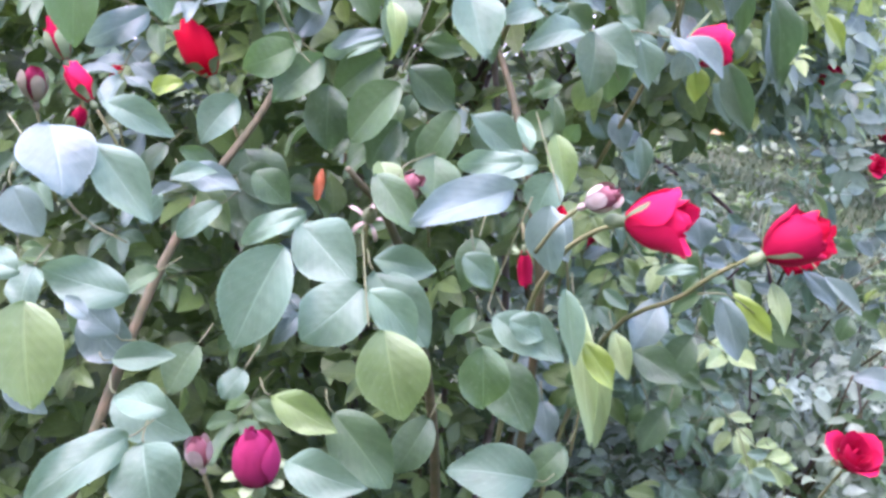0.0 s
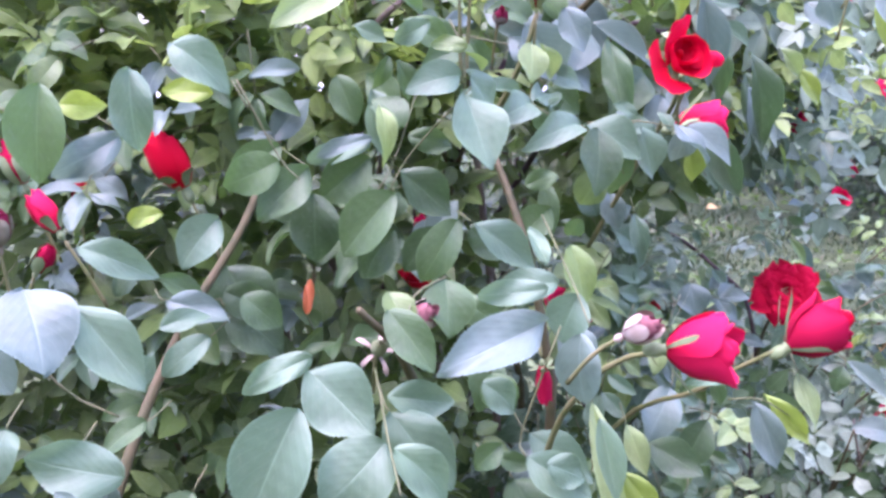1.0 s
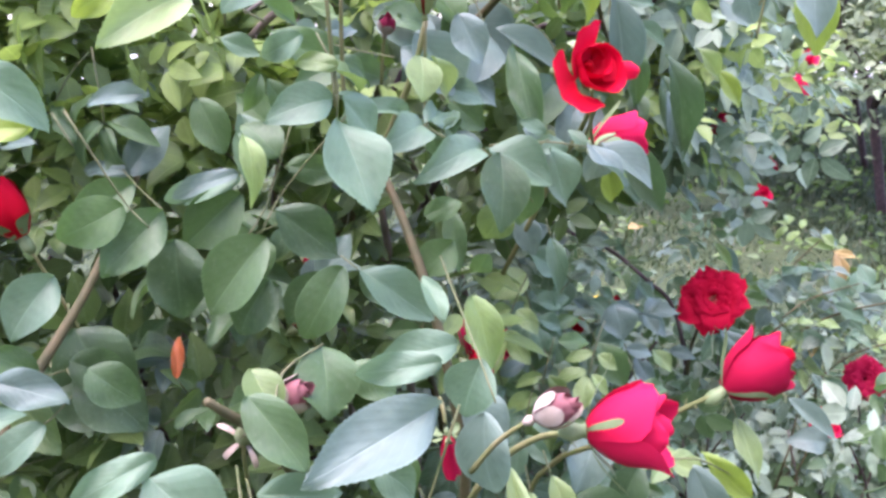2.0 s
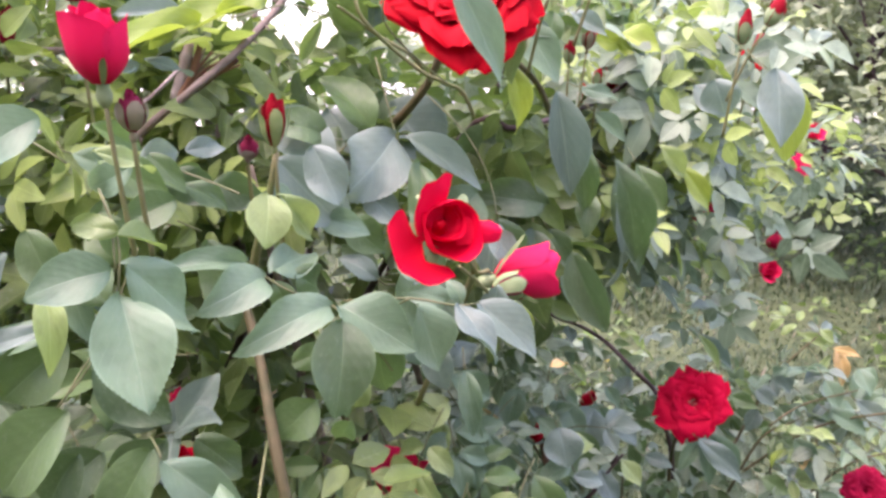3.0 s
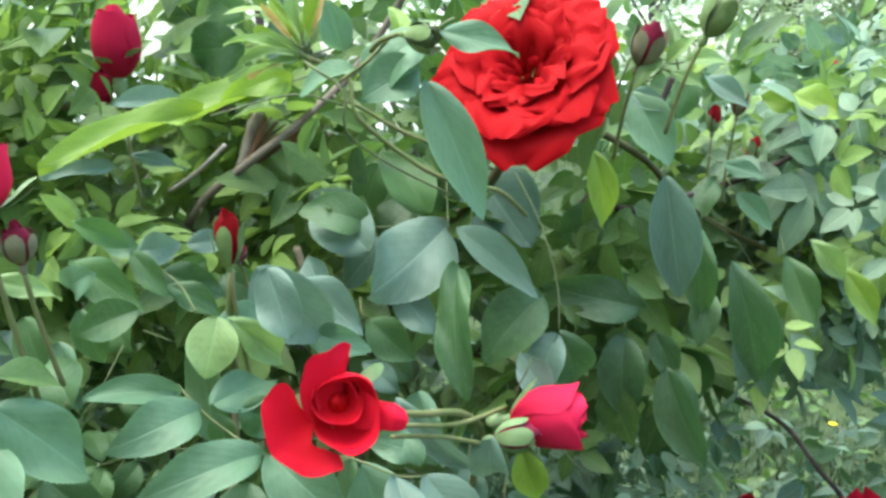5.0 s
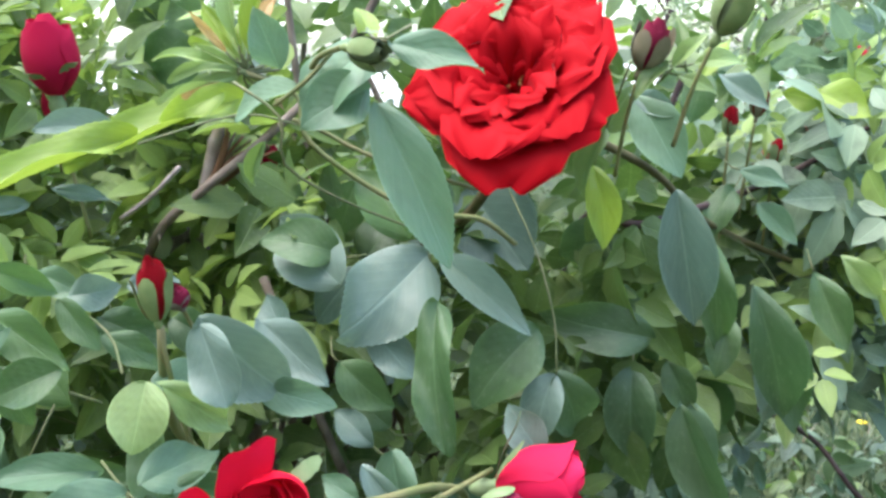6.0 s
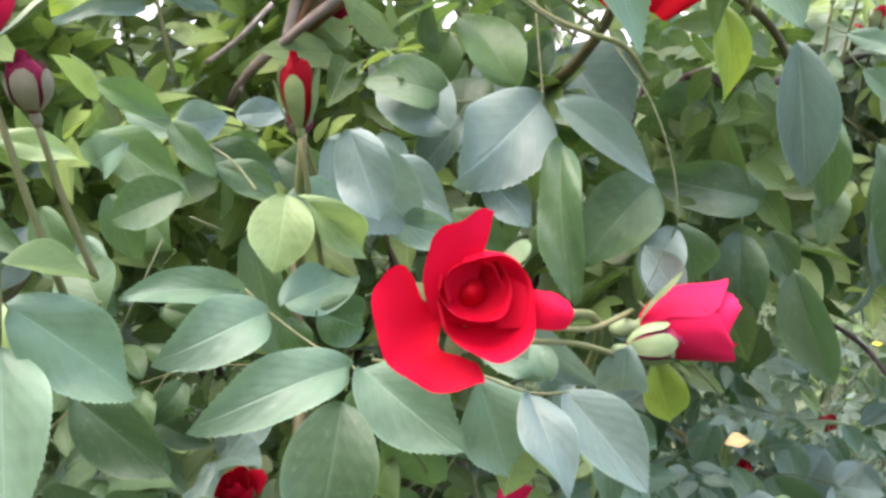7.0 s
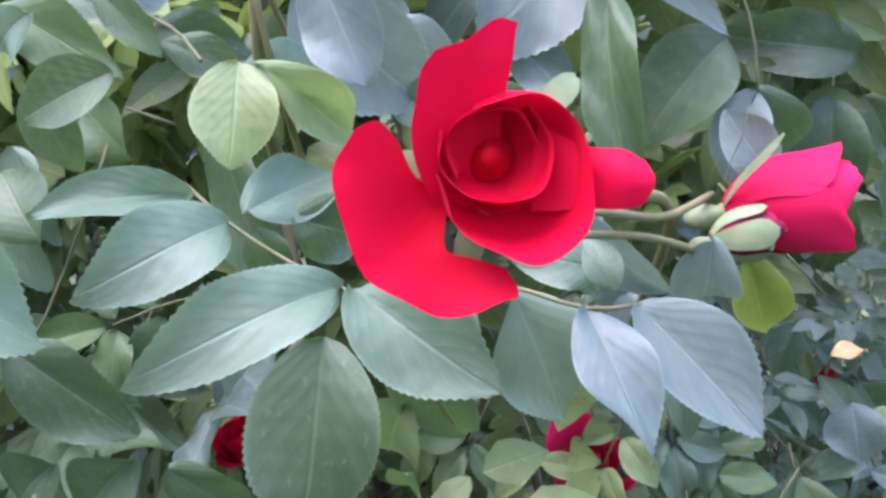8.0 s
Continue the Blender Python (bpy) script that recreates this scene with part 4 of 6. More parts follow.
twig = leaf_stalk((0.2262, 0.9341, 0.8108), (0.2426, 0.9223, 0.8340), (0.2640, 0.9082, 0.8491))
leaflet(twig, 0.2352, 0.9081, 0.8094, -76, -24, 162, 0.034, 0.76, "mid")
leaflet(twig, 0.2425, 0.9065, 0.8384, -92, 7, -165, 0.055, 0.48, "green")
leaflet(twig, 0.2246, 0.9251, 0.7699, -112, -30, 171, 0.026, 0.60, "green")
leaflet(twig, 0.2012, 0.9441, 0.7756, -73, -42, 169, 0.035, 0.80, "green")
leaflet(twig, 0.1812, 0.9724, 0.7881, 59, 66, -28, 0.030, 0.60, "green")
twig = leaf_stalk((0.0922, 0.8845, 0.9281), (0.0533, 0.8843, 0.9500), (0.0377, 0.8405, 0.9409))
leaflet(twig, 0.0515, 0.8747, 0.9469, -34, -54, 174, 0.070, 0.43, "light")
leaflet(twig, 0.0166, 0.8932, 0.9572, -70, -63, -174, 0.048, 0.46, "young")
leaflet(twig, 0.1139, 0.8193, 0.9550, -46, -57, 164, 0.041, 0.59, "pale")
leaflet(twig, 0.1068, 0.9301, 0.9208, -75, -61, 170, 0.037, 0.51, "pale")
leaflet(twig, 0.1212, 1.0260, 0.8979, -48, 64, -140, 0.040, 0.66, "dark")
leaflet(twig, 0.1037, 0.9652, 0.9245, -56, 36, -143, 0.034, 0.43, "green")
twig = leaf_stalk((0.0885, 0.7303, 0.7207), (0.1027, 0.6798, 0.6997), (0.1140, 0.6398, 0.6910))
leaflet(twig, 0.0529, 0.7115, 0.7266, -40, 36, -142, 0.054, 0.76, "pale")
leaflet(twig, 0.1010, 0.6798, 0.6989, -45, -33, 161, 0.049, 0.81, "pale")
leaflet(twig, 0.0589, 0.6619, 0.7261, -62, -24, 174, 0.069, 0.61, "pale")
leaflet(twig, 0.0523, 0.7260, 0.7287, -19, -49, 134, 0.048, 0.38, "pale")
leaflet(twig, 0.1240, 0.6321, 0.6930, -55, 5, -155, 0.055, 0.72, "mid")
leaflet(twig, 0.1075, 0.6672, 0.7021, -49, 38, -131, 0.052, 0.48, "pale")
leaflet(twig, 0.0931, 0.7445, 0.6968, -15, 60, -99, 0.047, 0.51, "pale")
leaflet(twig, 0.0977, 0.7267, 0.7585, -46, 31, -153, 0.047, 0.51, "green")
twig = leaf_stalk((0.1962, 0.7212, 0.7520), (0.1750, 0.7212, 0.6857), (0.1772, 0.7042, 0.6798))
leaflet(twig, 0.1872, 0.7030, 0.7609, -18, -48, 141, 0.071, 0.43, "blue")
leaflet(twig, 0.1889, 0.7232, 0.7728, -9, -57, 105, 0.041, 0.38, "pale")
leaflet(twig, 0.1782, 0.7057, 0.6787, -33, 44, -140, 0.044, 0.56, "pale")
leaflet(twig, 0.1759, 0.6600, 0.6768, -75, 4, -168, 0.044, 0.67, "green")
leaflet(twig, 0.2076, 0.7230, 0.7470, -75, -0, 165, 0.048, 0.57, "blue")
leaflet(twig, 0.1511, 0.7688, 0.6970, -55, 46, -141, 0.036, 0.61, "pale")
leaflet(twig, 0.1639, 0.7471, 0.6658, -61, -43, 159, 0.027, 0.60, "green")
twig = leaf_stalk((-0.1166, 0.6789, 0.7894), (-0.0671, 0.6600, 0.7383), (-0.0326, 0.6537, 0.7231))
leaflet(twig, -0.0828, 0.6663, 0.7873, -34, 5, -142, 0.053, 0.81, "blue")
leaflet(twig, -0.0590, 0.6692, 0.7782, -54, 25, -131, 0.060, 0.48, "pale")
leaflet(twig, -0.0268, 0.6407, 0.6959, 33, -54, 83, 0.050, 0.57, "pale")
leaflet(twig, -0.0424, 0.5699, 0.7161, -57, 1, -159, 0.055, 0.71, "mid")
leaflet(twig, -0.0785, 0.6196, 0.7126, 26, -47, 71, 0.033, 0.61, "pale")
leaflet(twig, -0.0882, 0.7369, 0.7920, -29, 49, -113, 0.053, 0.40, "pale")
leaflet(twig, -0.0348, 0.7172, 0.7488, 37, 56, -48, 0.032, 0.43, "pale")
leaflet(twig, 0.0212, 0.5854, 0.6562, 21, -44, 77, 0.034, 0.61, "pale")
leaflet(twig, -0.0332, 0.6072, 0.6934, 49, -28, 54, 0.019, 0.51, "blue")
leaflet(twig, -0.0372, 0.6792, 0.7275, 82, 34, 13, 0.023, 0.60, "pale")
twig = leaf_stalk((-0.0243, 0.8605, 0.8825), (0.0018, 0.8654, 0.8274), (0.0187, 0.8550, 0.8125))
leaflet(twig, -0.0954, 0.8240, 0.8470, -52, -56, -177, 0.053, 0.46, "blue")
leaflet(twig, -0.1270, 0.7863, 0.8848, -77, -8, -162, 0.066, 0.56, "green")
leaflet(twig, -0.0646, 0.7781, 0.8940, -75, 0, -167, 0.054, 0.51, "pale")
leaflet(twig, -0.1234, 0.8003, 0.8706, -22, 77, -107, 0.031, 0.61, "young")
leaflet(twig, -0.0578, 0.7930, 0.8005, -19, -64, 115, 0.033, 0.43, "young")
leaflet(twig, -0.0438, 0.8599, 0.7839, -56, -39, 179, 0.049, 0.66, "pale")
leaflet(twig, 0.0018, 0.8644, 0.8244, -56, -61, 165, 0.046, 0.67, "green")
leaflet(twig, -0.0340, 0.8384, 0.8752, 3, -70, 92, 0.036, 0.53, "young")
twig = leaf_stalk((0.0927, 0.9643, 0.8672), (0.0741, 0.9310, 0.8086), (0.0554, 0.9122, 0.7825))
leaflet(twig, 0.0586, 0.9273, 0.8293, -34, -62, 130, 0.054, 0.32, "pale")
leaflet(twig, 0.0575, 0.9321, 0.8173, -79, -52, -177, 0.057, 0.65, "green")
leaflet(twig, 0.0836, 0.9700, 0.8297, -42, 71, -128, 0.043, 0.51, "green")
leaflet(twig, 0.0826, 0.9096, 0.7579, -61, -49, 159, 0.052, 0.63, "dark")
leaflet(twig, -0.0509, 0.8781, 0.7213, -51, 61, -138, 0.043, 0.70, "dark")
leaflet(twig, 0.1185, 0.9138, 0.7641, -72, -47, 174, 0.052, 0.60, "dark")
leaflet(twig, 0.0562, 0.9418, 0.8573, -72, 16, -161, 0.047, 0.36, "pale")
leaflet(twig, 0.0746, 0.9937, 0.8522, 78, -48, 8, 0.041, 0.70, "green")
leaflet(twig, 0.1295, 0.9838, 0.8676, -74, 16, -167, 0.062, 0.41, "green")
twig = leaf_stalk((0.3079, 1.0552, 0.8294), (0.3504, 1.0620, 0.7815))
leaflet(twig, 0.3851, 1.1979, 0.8093, -82, 22, 169, 0.084, 0.40, "dark")
leaflet(twig, 0.2533, 1.0276, 0.8368, -76, 11, -176, 0.053, 0.51, "pale")
leaflet(twig, 0.2557, 0.9871, 0.8480, -80, 42, -158, 0.076, 0.23, "blue")
leaflet(twig, 0.1960, 0.9923, 0.8792, -30, 69, -115, 0.044, 0.43, "pale")
leaflet(twig, 0.1921, 1.0380, 0.8845, 85, -44, -3, 0.039, 0.60, "blue")
twig = leaf_stalk((0.3170, 0.8142, 0.6682), (0.3372, 0.8091, 0.6711), (0.3624, 0.8164, 0.6542))
leaflet(twig, 0.3320, 0.8021, 0.6706, -77, 23, -176, 0.052, 0.43, "blue")
leaflet(twig, 0.3421, 0.8182, 0.6704, -68, 41, -157, 0.049, 0.31, "young")
leaflet(twig, 0.2364, 0.7252, 0.6585, -68, 34, -157, 0.037, 0.46, "young")
leaflet(twig, 0.2210, 0.7307, 0.6919, -57, 6, -168, 0.052, 0.31, "pale")
leaflet(twig, 0.3122, 0.7923, 0.6924, 2, -52, 93, 0.030, 0.32, "pale")
twig = leaf_stalk((0.2593, 1.2243, 0.9469), (0.2941, 1.1683, 0.9160), (0.3125, 1.1423, 0.8800), (0.3183, 1.1257, 0.8499))
leaflet(twig, 0.3170, 1.1252, 0.8509, -57, -14, 174, 0.048, 0.56, "blue")
leaflet(twig, 0.3181, 1.1259, 0.8518, -87, 25, -150, 0.063, 0.51, "dark")
leaflet(twig, 0.3431, 1.2421, 0.8168, -75, 6, -162, 0.076, 0.51, "dark")
leaflet(twig, 0.4341, 1.2675, 0.8661, -78, 16, -168, 0.107, 0.33, "dark")
leaflet(twig, 0.3926, 1.2914, 0.8044, -91, 16, -163, 0.062, 0.51, "green")
leaflet(twig, 0.3147, 1.1976, 0.8132, 20, -56, 44, 0.036, 0.60, "dark")
twig = leaf_stalk((0.1368, 0.9514, 0.8791), (0.1267, 0.9413, 0.8873))
leaflet(twig, 0.1280, 0.9379, 0.9003, -33, -60, 158, 0.036, 0.61, "green")
leaflet(twig, 0.1199, 0.9734, 0.9049, -32, 38, -98, 0.039, 0.43, "green")
leaflet(twig, 0.1193, 1.0115, 0.9122, -68, -48, -176, 0.027, 0.61, "green")
twig = leaf_stalk((-0.0060, 0.8220, 0.8661), (-0.0164, 0.8258, 0.8839))
leaflet(twig, -0.0506, 0.8124, 0.9083, -44, 47, -140, 0.050, 0.57, "pale")
leaflet(twig, 0.0120, 0.8994, 0.8882, -4, -68, 98, 0.044, 0.37, "blue")
leaflet(twig, 0.0285, 0.9561, 0.8804, -74, 22, -168, 0.044, 0.60, "green")
leaflet(twig, 0.0572, 0.9521, 0.8694, -71, 21, -160, 0.042, 0.51, "pale")
leaflet(twig, 0.2085, 0.9362, 0.9302, -74, 25, -169, 0.038, 0.64, "blue")
leaflet(twig, 0.1790, 0.9742, 0.9192, -89, 39, -157, 0.064, 0.64, "blue")
leaflet(twig, 0.1887, 0.6903, 0.6828, -31, 50, -116, 0.027, 0.71, "pale")
twig = leaf_stalk((0.2993, 1.2326, 0.6127), (0.2778, 1.1902, 0.6768), (0.2571, 1.1540, 0.7218))
leaflet(twig, 0.2593, 1.1408, 0.7262, 88, -23, 21, 0.044, 0.72, "pale")
leaflet(twig, 0.2736, 1.1666, 0.7158, 60, 40, -31, 0.037, 0.61, "blue")
leaflet(twig, 0.2773, 1.1539, 0.7098, -53, 50, -125, 0.050, 0.59, "pale")
leaflet(twig, 0.2754, 1.1545, 0.6881, -21, -38, 136, 0.045, 0.74, "light")
leaflet(twig, 0.2816, 1.1717, 0.6655, -45, 34, -157, 0.038, 0.61, "pale")
leaflet(twig, 0.2702, 1.1579, 0.6655, -53, 5, 154, 0.036, 0.66, "light")
leaflet(twig, 0.2886, 1.1947, 0.6399, 25, 57, -66, 0.040, 0.51, "pale")
twig = leaf_stalk((0.4073, 1.2570, 0.5453), (0.3883, 1.2539, 0.5939), (0.3775, 1.2548, 0.6264))
leaflet(twig, 0.3794, 1.2329, 0.6275, -58, 10, -176, 0.042, 0.91, "blue")
leaflet(twig, 0.3864, 1.2563, 0.6000, 68, -36, 20, 0.040, 0.51, "pale")
leaflet(twig, 0.3885, 1.2538, 0.5939, 21, 41, -51, 0.042, 0.52, "light")
leaflet(twig, 0.3924, 1.2389, 0.5862, -18, -37, 124, 0.043, 0.53, "pale")
leaflet(twig, 0.3956, 1.2426, 0.5720, -23, 57, -113, 0.033, 0.51, "blue")
twig = leaf_stalk((0.3267, 1.1732, 0.5172), (0.3061, 1.1640, 0.5677), (0.3004, 1.1573, 0.6067))
leaflet(twig, 0.2996, 1.1441, 0.6090, 76, -9, 9, 0.035, 0.51, "pale")
leaflet(twig, 0.3023, 1.1477, 0.5987, -47, 34, -147, 0.031, 0.52, "pale")
leaflet(twig, 0.3021, 1.1545, 0.5903, -8, -45, 122, 0.034, 0.57, "blue")
leaflet(twig, 0.3122, 1.1620, 0.5602, -13, -34, 145, 0.041, 0.51, "light")
leaflet(twig, 0.3158, 1.1614, 0.5541, -12, 40, -125, 0.035, 0.48, "pale")
leaflet(twig, 0.3216, 1.1711, 0.5365, -27, -16, 156, 0.042, 0.51, "blue")
twig = leaf_stalk((0.2576, 1.1374, 0.5140), (0.2524, 1.1213, 0.5655), (0.2426, 1.1163, 0.6101))
leaflet(twig, 0.2437, 1.1089, 0.6104, 85, -14, 16, 0.031, 0.51, "pale")
leaflet(twig, 0.2457, 1.1140, 0.6001, 44, 46, -49, 0.029, 0.51, "blue")
leaflet(twig, 0.2511, 1.1180, 0.5840, -9, -48, 128, 0.028, 0.51, "pale")
leaflet(twig, 0.2526, 1.1155, 0.5736, -40, 38, -143, 0.025, 0.51, "green")
leaflet(twig, 0.2555, 1.1204, 0.5591, -26, -13, 162, 0.038, 0.56, "pale")
twig = leaf_stalk((0.3594, 1.1982, 0.4702), (0.3644, 1.1924, 0.5050))
leaflet(twig, 0.3602, 1.1844, 0.5028, -17, -41, 127, 0.038, 0.51, "blue")
leaflet(twig, 0.3638, 1.1867, 0.5090, -25, 44, -126, 0.030, 0.52, "pale")
leaflet(twig, 0.3642, 1.1934, 0.5115, 78, -10, -4, 0.029, 0.50, "light")
twig = leaf_stalk((0.3506, 1.4145, 0.5536), (0.3314, 1.3848, 0.5467))
leaflet(twig, 0.3314, 1.3669, 0.5538, -47, 5, -177, 0.044, 0.70, "pale")
leaflet(twig, 0.3487, 1.4048, 0.5301, -45, 20, -153, 0.045, 0.46, "pale")
leaflet(twig, 0.3500, 1.4222, 0.5997, -26, -2, -159, 0.025, 0.56, "pale")
leaflet(twig, 0.3538, 1.3982, 0.5742, -40, 1, -172, 0.034, 0.35, "mid")
leaflet(twig, 0.3611, 1.3893, 0.5837, -32, 23, -141, 0.033, 0.43, "blue")
twig = leaf_stalk((0.4047, 1.4447, 0.5446), (0.3984, 1.4169, 0.5338))
leaflet(twig, 0.3935, 1.3993, 0.5413, -55, 12, -179, 0.061, 0.40, "mid")
leaflet(twig, 0.4091, 1.4615, 0.5763, -30, 29, -154, 0.027, 0.51, "pale")
leaflet(twig, 0.4174, 1.4546, 0.6105, -31, 25, -141, 0.032, 0.39, "light")
twig = leaf_stalk((0.4676, 1.4801, 0.5466), (0.4475, 1.4595, 0.5511))
leaflet(twig, 0.4439, 1.4397, 0.5613, -43, -16, 163, 0.072, 0.80, "blue")
leaflet(twig, 0.4713, 1.4756, 0.5335, -47, 33, -150, 0.050, 0.51, "blue")
leaflet(twig, 0.4789, 1.4483, 0.4888, -41, 17, -146, 0.041, 0.56, "light")
leaflet(twig, 0.4390, 1.4252, 0.4925, -26, 25, -161, 0.023, 0.51, "mid")
leaflet(twig, 0.4595, 1.4527, 0.5836, -38, 13, -159, 0.032, 0.54, "pale")
leaflet(twig, 0.4879, 1.4899, 0.5531, -30, 35, -165, 0.024, 0.35, "pale")
twig = leaf_stalk((0.2492, 1.4164, 0.4985), (0.2292, 1.4042, 0.5197))
leaflet(twig, 0.2856, 1.3902, 0.4963, -50, 21, -163, 0.049, 0.50, "green")
leaflet(twig, 0.2267, 1.4165, 0.5114, -49, 8, 177, 0.049, 0.46, "green")
leaflet(twig, 0.3057, 1.4229, 0.5040, -34, 6, -145, 0.031, 0.56, "pale")
twig = leaf_stalk((0.4340, 1.5349, 0.6292), (0.4209, 1.5140, 0.6322))
leaflet(twig, 0.4389, 1.4981, 0.6326, -38, 18, 179, 0.030, 0.40, "pale")
leaflet(twig, 0.4186, 1.5260, 0.6128, -40, 6, -171, 0.034, 0.36, "pale")
leaflet(twig, 0.4209, 1.5240, 0.6392, -34, -10, -168, 0.028, 0.67, "blue")
leaflet(twig, 0.3577, 1.4797, 0.6076, -30, 2, -174, 0.026, 0.51, "pale")

# leaves at the foot of the bush's open side and beside its long canes
lone_leaf((0.172, 0.818, 0.602), (0.204, 0.779, 0.564), 0.62, "green")
lone_leaf((0.213, 0.743, 0.545), (0.157, 0.721, 0.565), 0.60, "pale")
lone_leaf((0.258, 0.983, 0.553), (0.271, 0.919, 0.475), 0.24, "light")
lone_leaf((0.274, 0.970, 0.574), (0.289, 0.941, 0.539), 0.40, "light")
lone_leaf((0.214, 0.988, 0.486), (0.224, 0.969, 0.451), 0.60, "blue")
lone_leaf((0.293, 0.968, 0.557), (0.337, 0.947, 0.541), 0.60, "dark")
lone_leaf((0.387, 0.884, 0.660), (0.395, 0.855, 0.628), 0.34, "light")
lone_leaf((0.433, 0.911, 0.660), (0.460, 0.888, 0.639), 0.30, "blue")
lone_leaf((-0.025, 0.627, 0.613), (-0.064, 0.577, 0.602), 0.44, "pale")
lone_leaf((-0.063, 0.684, 0.609), (-0.014, 0.664, 0.592), 0.62, "pale")
lone_leaf((-0.016, 0.627, 0.610), (0.002, 0.592, 0.590), 0.95, "pale")
lone_leaf((0.067, 0.636, 0.604), (0.114, 0.620, 0.599), 0.50, "pale")
lone_leaf((0.064, 0.753, 0.575), (0.112, 0.727, 0.537), 0.60, "green")
lone_leaf((0.025, 0.733, 0.594), (0.072, 0.724, 0.578), 0.50, "mid")
lone_leaf((-0.003, 0.753, 0.602), (-0.012, 0.736, 0.586), 0.80, "pale")
lone_leaf((-0.053, 0.788, 0.602), (-0.068, 0.758, 0.576), 0.70, "green")
lone_leaf((-0.120, 0.747, 0.634), (-0.086, 0.733, 0.608), 0.80, "blue")
lone_leaf((-0.126, 0.669, 0.624), (-0.104, 0.655, 0.602), 0.60, "blue")
lone_leaf((0.236, 0.888, 0.494), (0.205, 0.856, 0.470), 0.60, "green")
lone_leaf((0.336, 1.004, 0.486), (0.311, 0.979, 0.446), 0.50, "dark")
lone_leaf((0.128, 0.798, 0.555), (0.107, 0.773, 0.518), 0.60, "dark")
lone_leaf((0.159, 0.802, 0.627), (0.184, 0.804, 0.620), 0.50, "green")
lone_leaf((-0.073, 0.824, 0.731), (-0.029, 0.817, 0.722), 0.50, "blue")
lone_leaf((-0.167, 0.748, 0.727), (-0.149, 0.740, 0.693), 0.80, "blue")
lone_leaf((-0.147, 0.734, 0.674), (-0.148, 0.707, 0.654), 0.80, "pale")
lone_leaf((-0.113, 0.753, 0.650), (-0.129, 0.732, 0.622), 0.60, "green")
lone_leaf((-0.050, 0.883, 0.707), (-0.002, 0.871, 0.679), 0.70, "dark")
lone_leaf((-0.056, 0.903, 0.735), (-0.021, 0.882, 0.682), 0.80, "dark")
lone_leaf((-0.132, 0.917, 0.731), (-0.150, 0.900, 0.711), 0.60, "dark")
lone_leaf((-0.065, 0.835, 0.716), (-0.039, 0.820, 0.687), 0.60, "mid")
lone_leaf((0.167, 1.249, 0.935), (0.205, 1.228, 0.880), 0.80, "blue")
lone_leaf((0.220, 1.255, 0.940), (0.268, 1.224, 0.889), 0.80, "blue")
lone_leaf((0.096, 0.737, 0.690), (0.135, 0.710, 0.653), 0.60, "pale")
lone_leaf((0.156, 0.803, 0.689), (0.168, 0.788, 0.665), 0.80, "green")
lone_leaf((0.297, 1.123, 0.604), (0.336, 1.110, 0.541), 0.60, "dark")
lone_leaf((0.351, 1.179, 0.605), (0.380, 1.159, 0.560), 0.50, "green")

# leaves crossing the brown cane and hanging beside the pink rose
lone_leaf((-0.040, 0.811, 0.709), (-0.070, 0.792, 0.688), 0.50, "pale")
lone_leaf((-0.060, 0.854, 0.724), (-0.082, 0.837, 0.744), 0.55, "green")
lone_leaf((-0.083, 0.723, 0.633), (-0.106, 0.717, 0.657), 0.70, "blue")
lone_leaf((-0.085, 0.719, 0.616), (-0.043, 0.724, 0.621), 0.45, "pale")
lone_leaf((-0.065, 0.891, 0.708), (-0.023, 0.876, 0.676), 0.80, "dark")
lone_leaf((-0.066, 0.756, 0.671), (-0.088, 0.731, 0.664), 0.50, "green")
lone_leaf((0.156, 0.826, 0.694), (0.150, 0.797, 0.666), 0.60, "green")
lone_leaf((0.205, 0.798, 0.726), (0.220, 0.772, 0.700), 0.60, "blue")
lone_leaf((0.231, 0.861, 0.643), (0.254, 0.796, 0.547), 0.16, "light")
lone_leaf((0.183, 0.814, 0.640), (0.224, 0.791, 0.618), 0.55, "pale")
lone_leaf((0.317, 1.003, 0.596), (0.296, 0.969, 0.557), 0.60, "blue")
lone_leaf((0.351, 0.998, 0.566), (0.327, 0.984, 0.524), 0.60, "dark")
lone_leaf((0.280, 1.154, 0.782), (0.293, 1.150, 0.766), 0.60, "blue")
lone_leaf((0.265, 1.094, 0.760), (0.274, 1.076, 0.727), 0.60, "blue")
lone_leaf((0.291, 1.091, 0.739), (0.299, 1.060, 0.698), 0.34, "pale")
lone_leaf((0.229, 1.056, 0.822), (0.202, 1.058, 0.842), 0.50, "blue")
lone_leaf((0.201, 1.041, 0.780), (0.208, 1.018, 0.732), 0.34, "green")

# leaves along the arching sprays
lone_leaf((0.461, 1.442, 1.003), (0.504, 1.419, 0.985), 0.62, "young")
lone_leaf((0.498, 1.560, 0.836), (0.553, 1.543, 0.845), 0.50, "young")
lone_leaf((0.550, 1.562, 0.835), (0.570, 1.532, 0.787), 0.42, "young")
lone_leaf((0.513, 1.554, 0.806), (0.552, 1.531, 0.788), 0.50, "young")
lone_leaf((0.468, 1.530, 0.938), (0.514, 1.507, 0.916), 0.50, "young")
lone_leaf((0.527, 1.568, 0.868), (0.562, 1.545, 0.848), 0.40, "blue")
lone_leaf((0.447, 1.474, 0.920), (0.476, 1.450, 0.899), 0.50, "blue")
lone_leaf((0.598, 1.708, 1.031), (0.644, 1.693, 1.048), 0.50, "young")
lone_leaf((0.636, 1.614, 0.828), (0.644, 1.580, 0.764), 0.50, "blue")
lone_leaf((0.547, 1.432, 0.946), (0.584, 1.404, 0.906), 0.55, "blue")

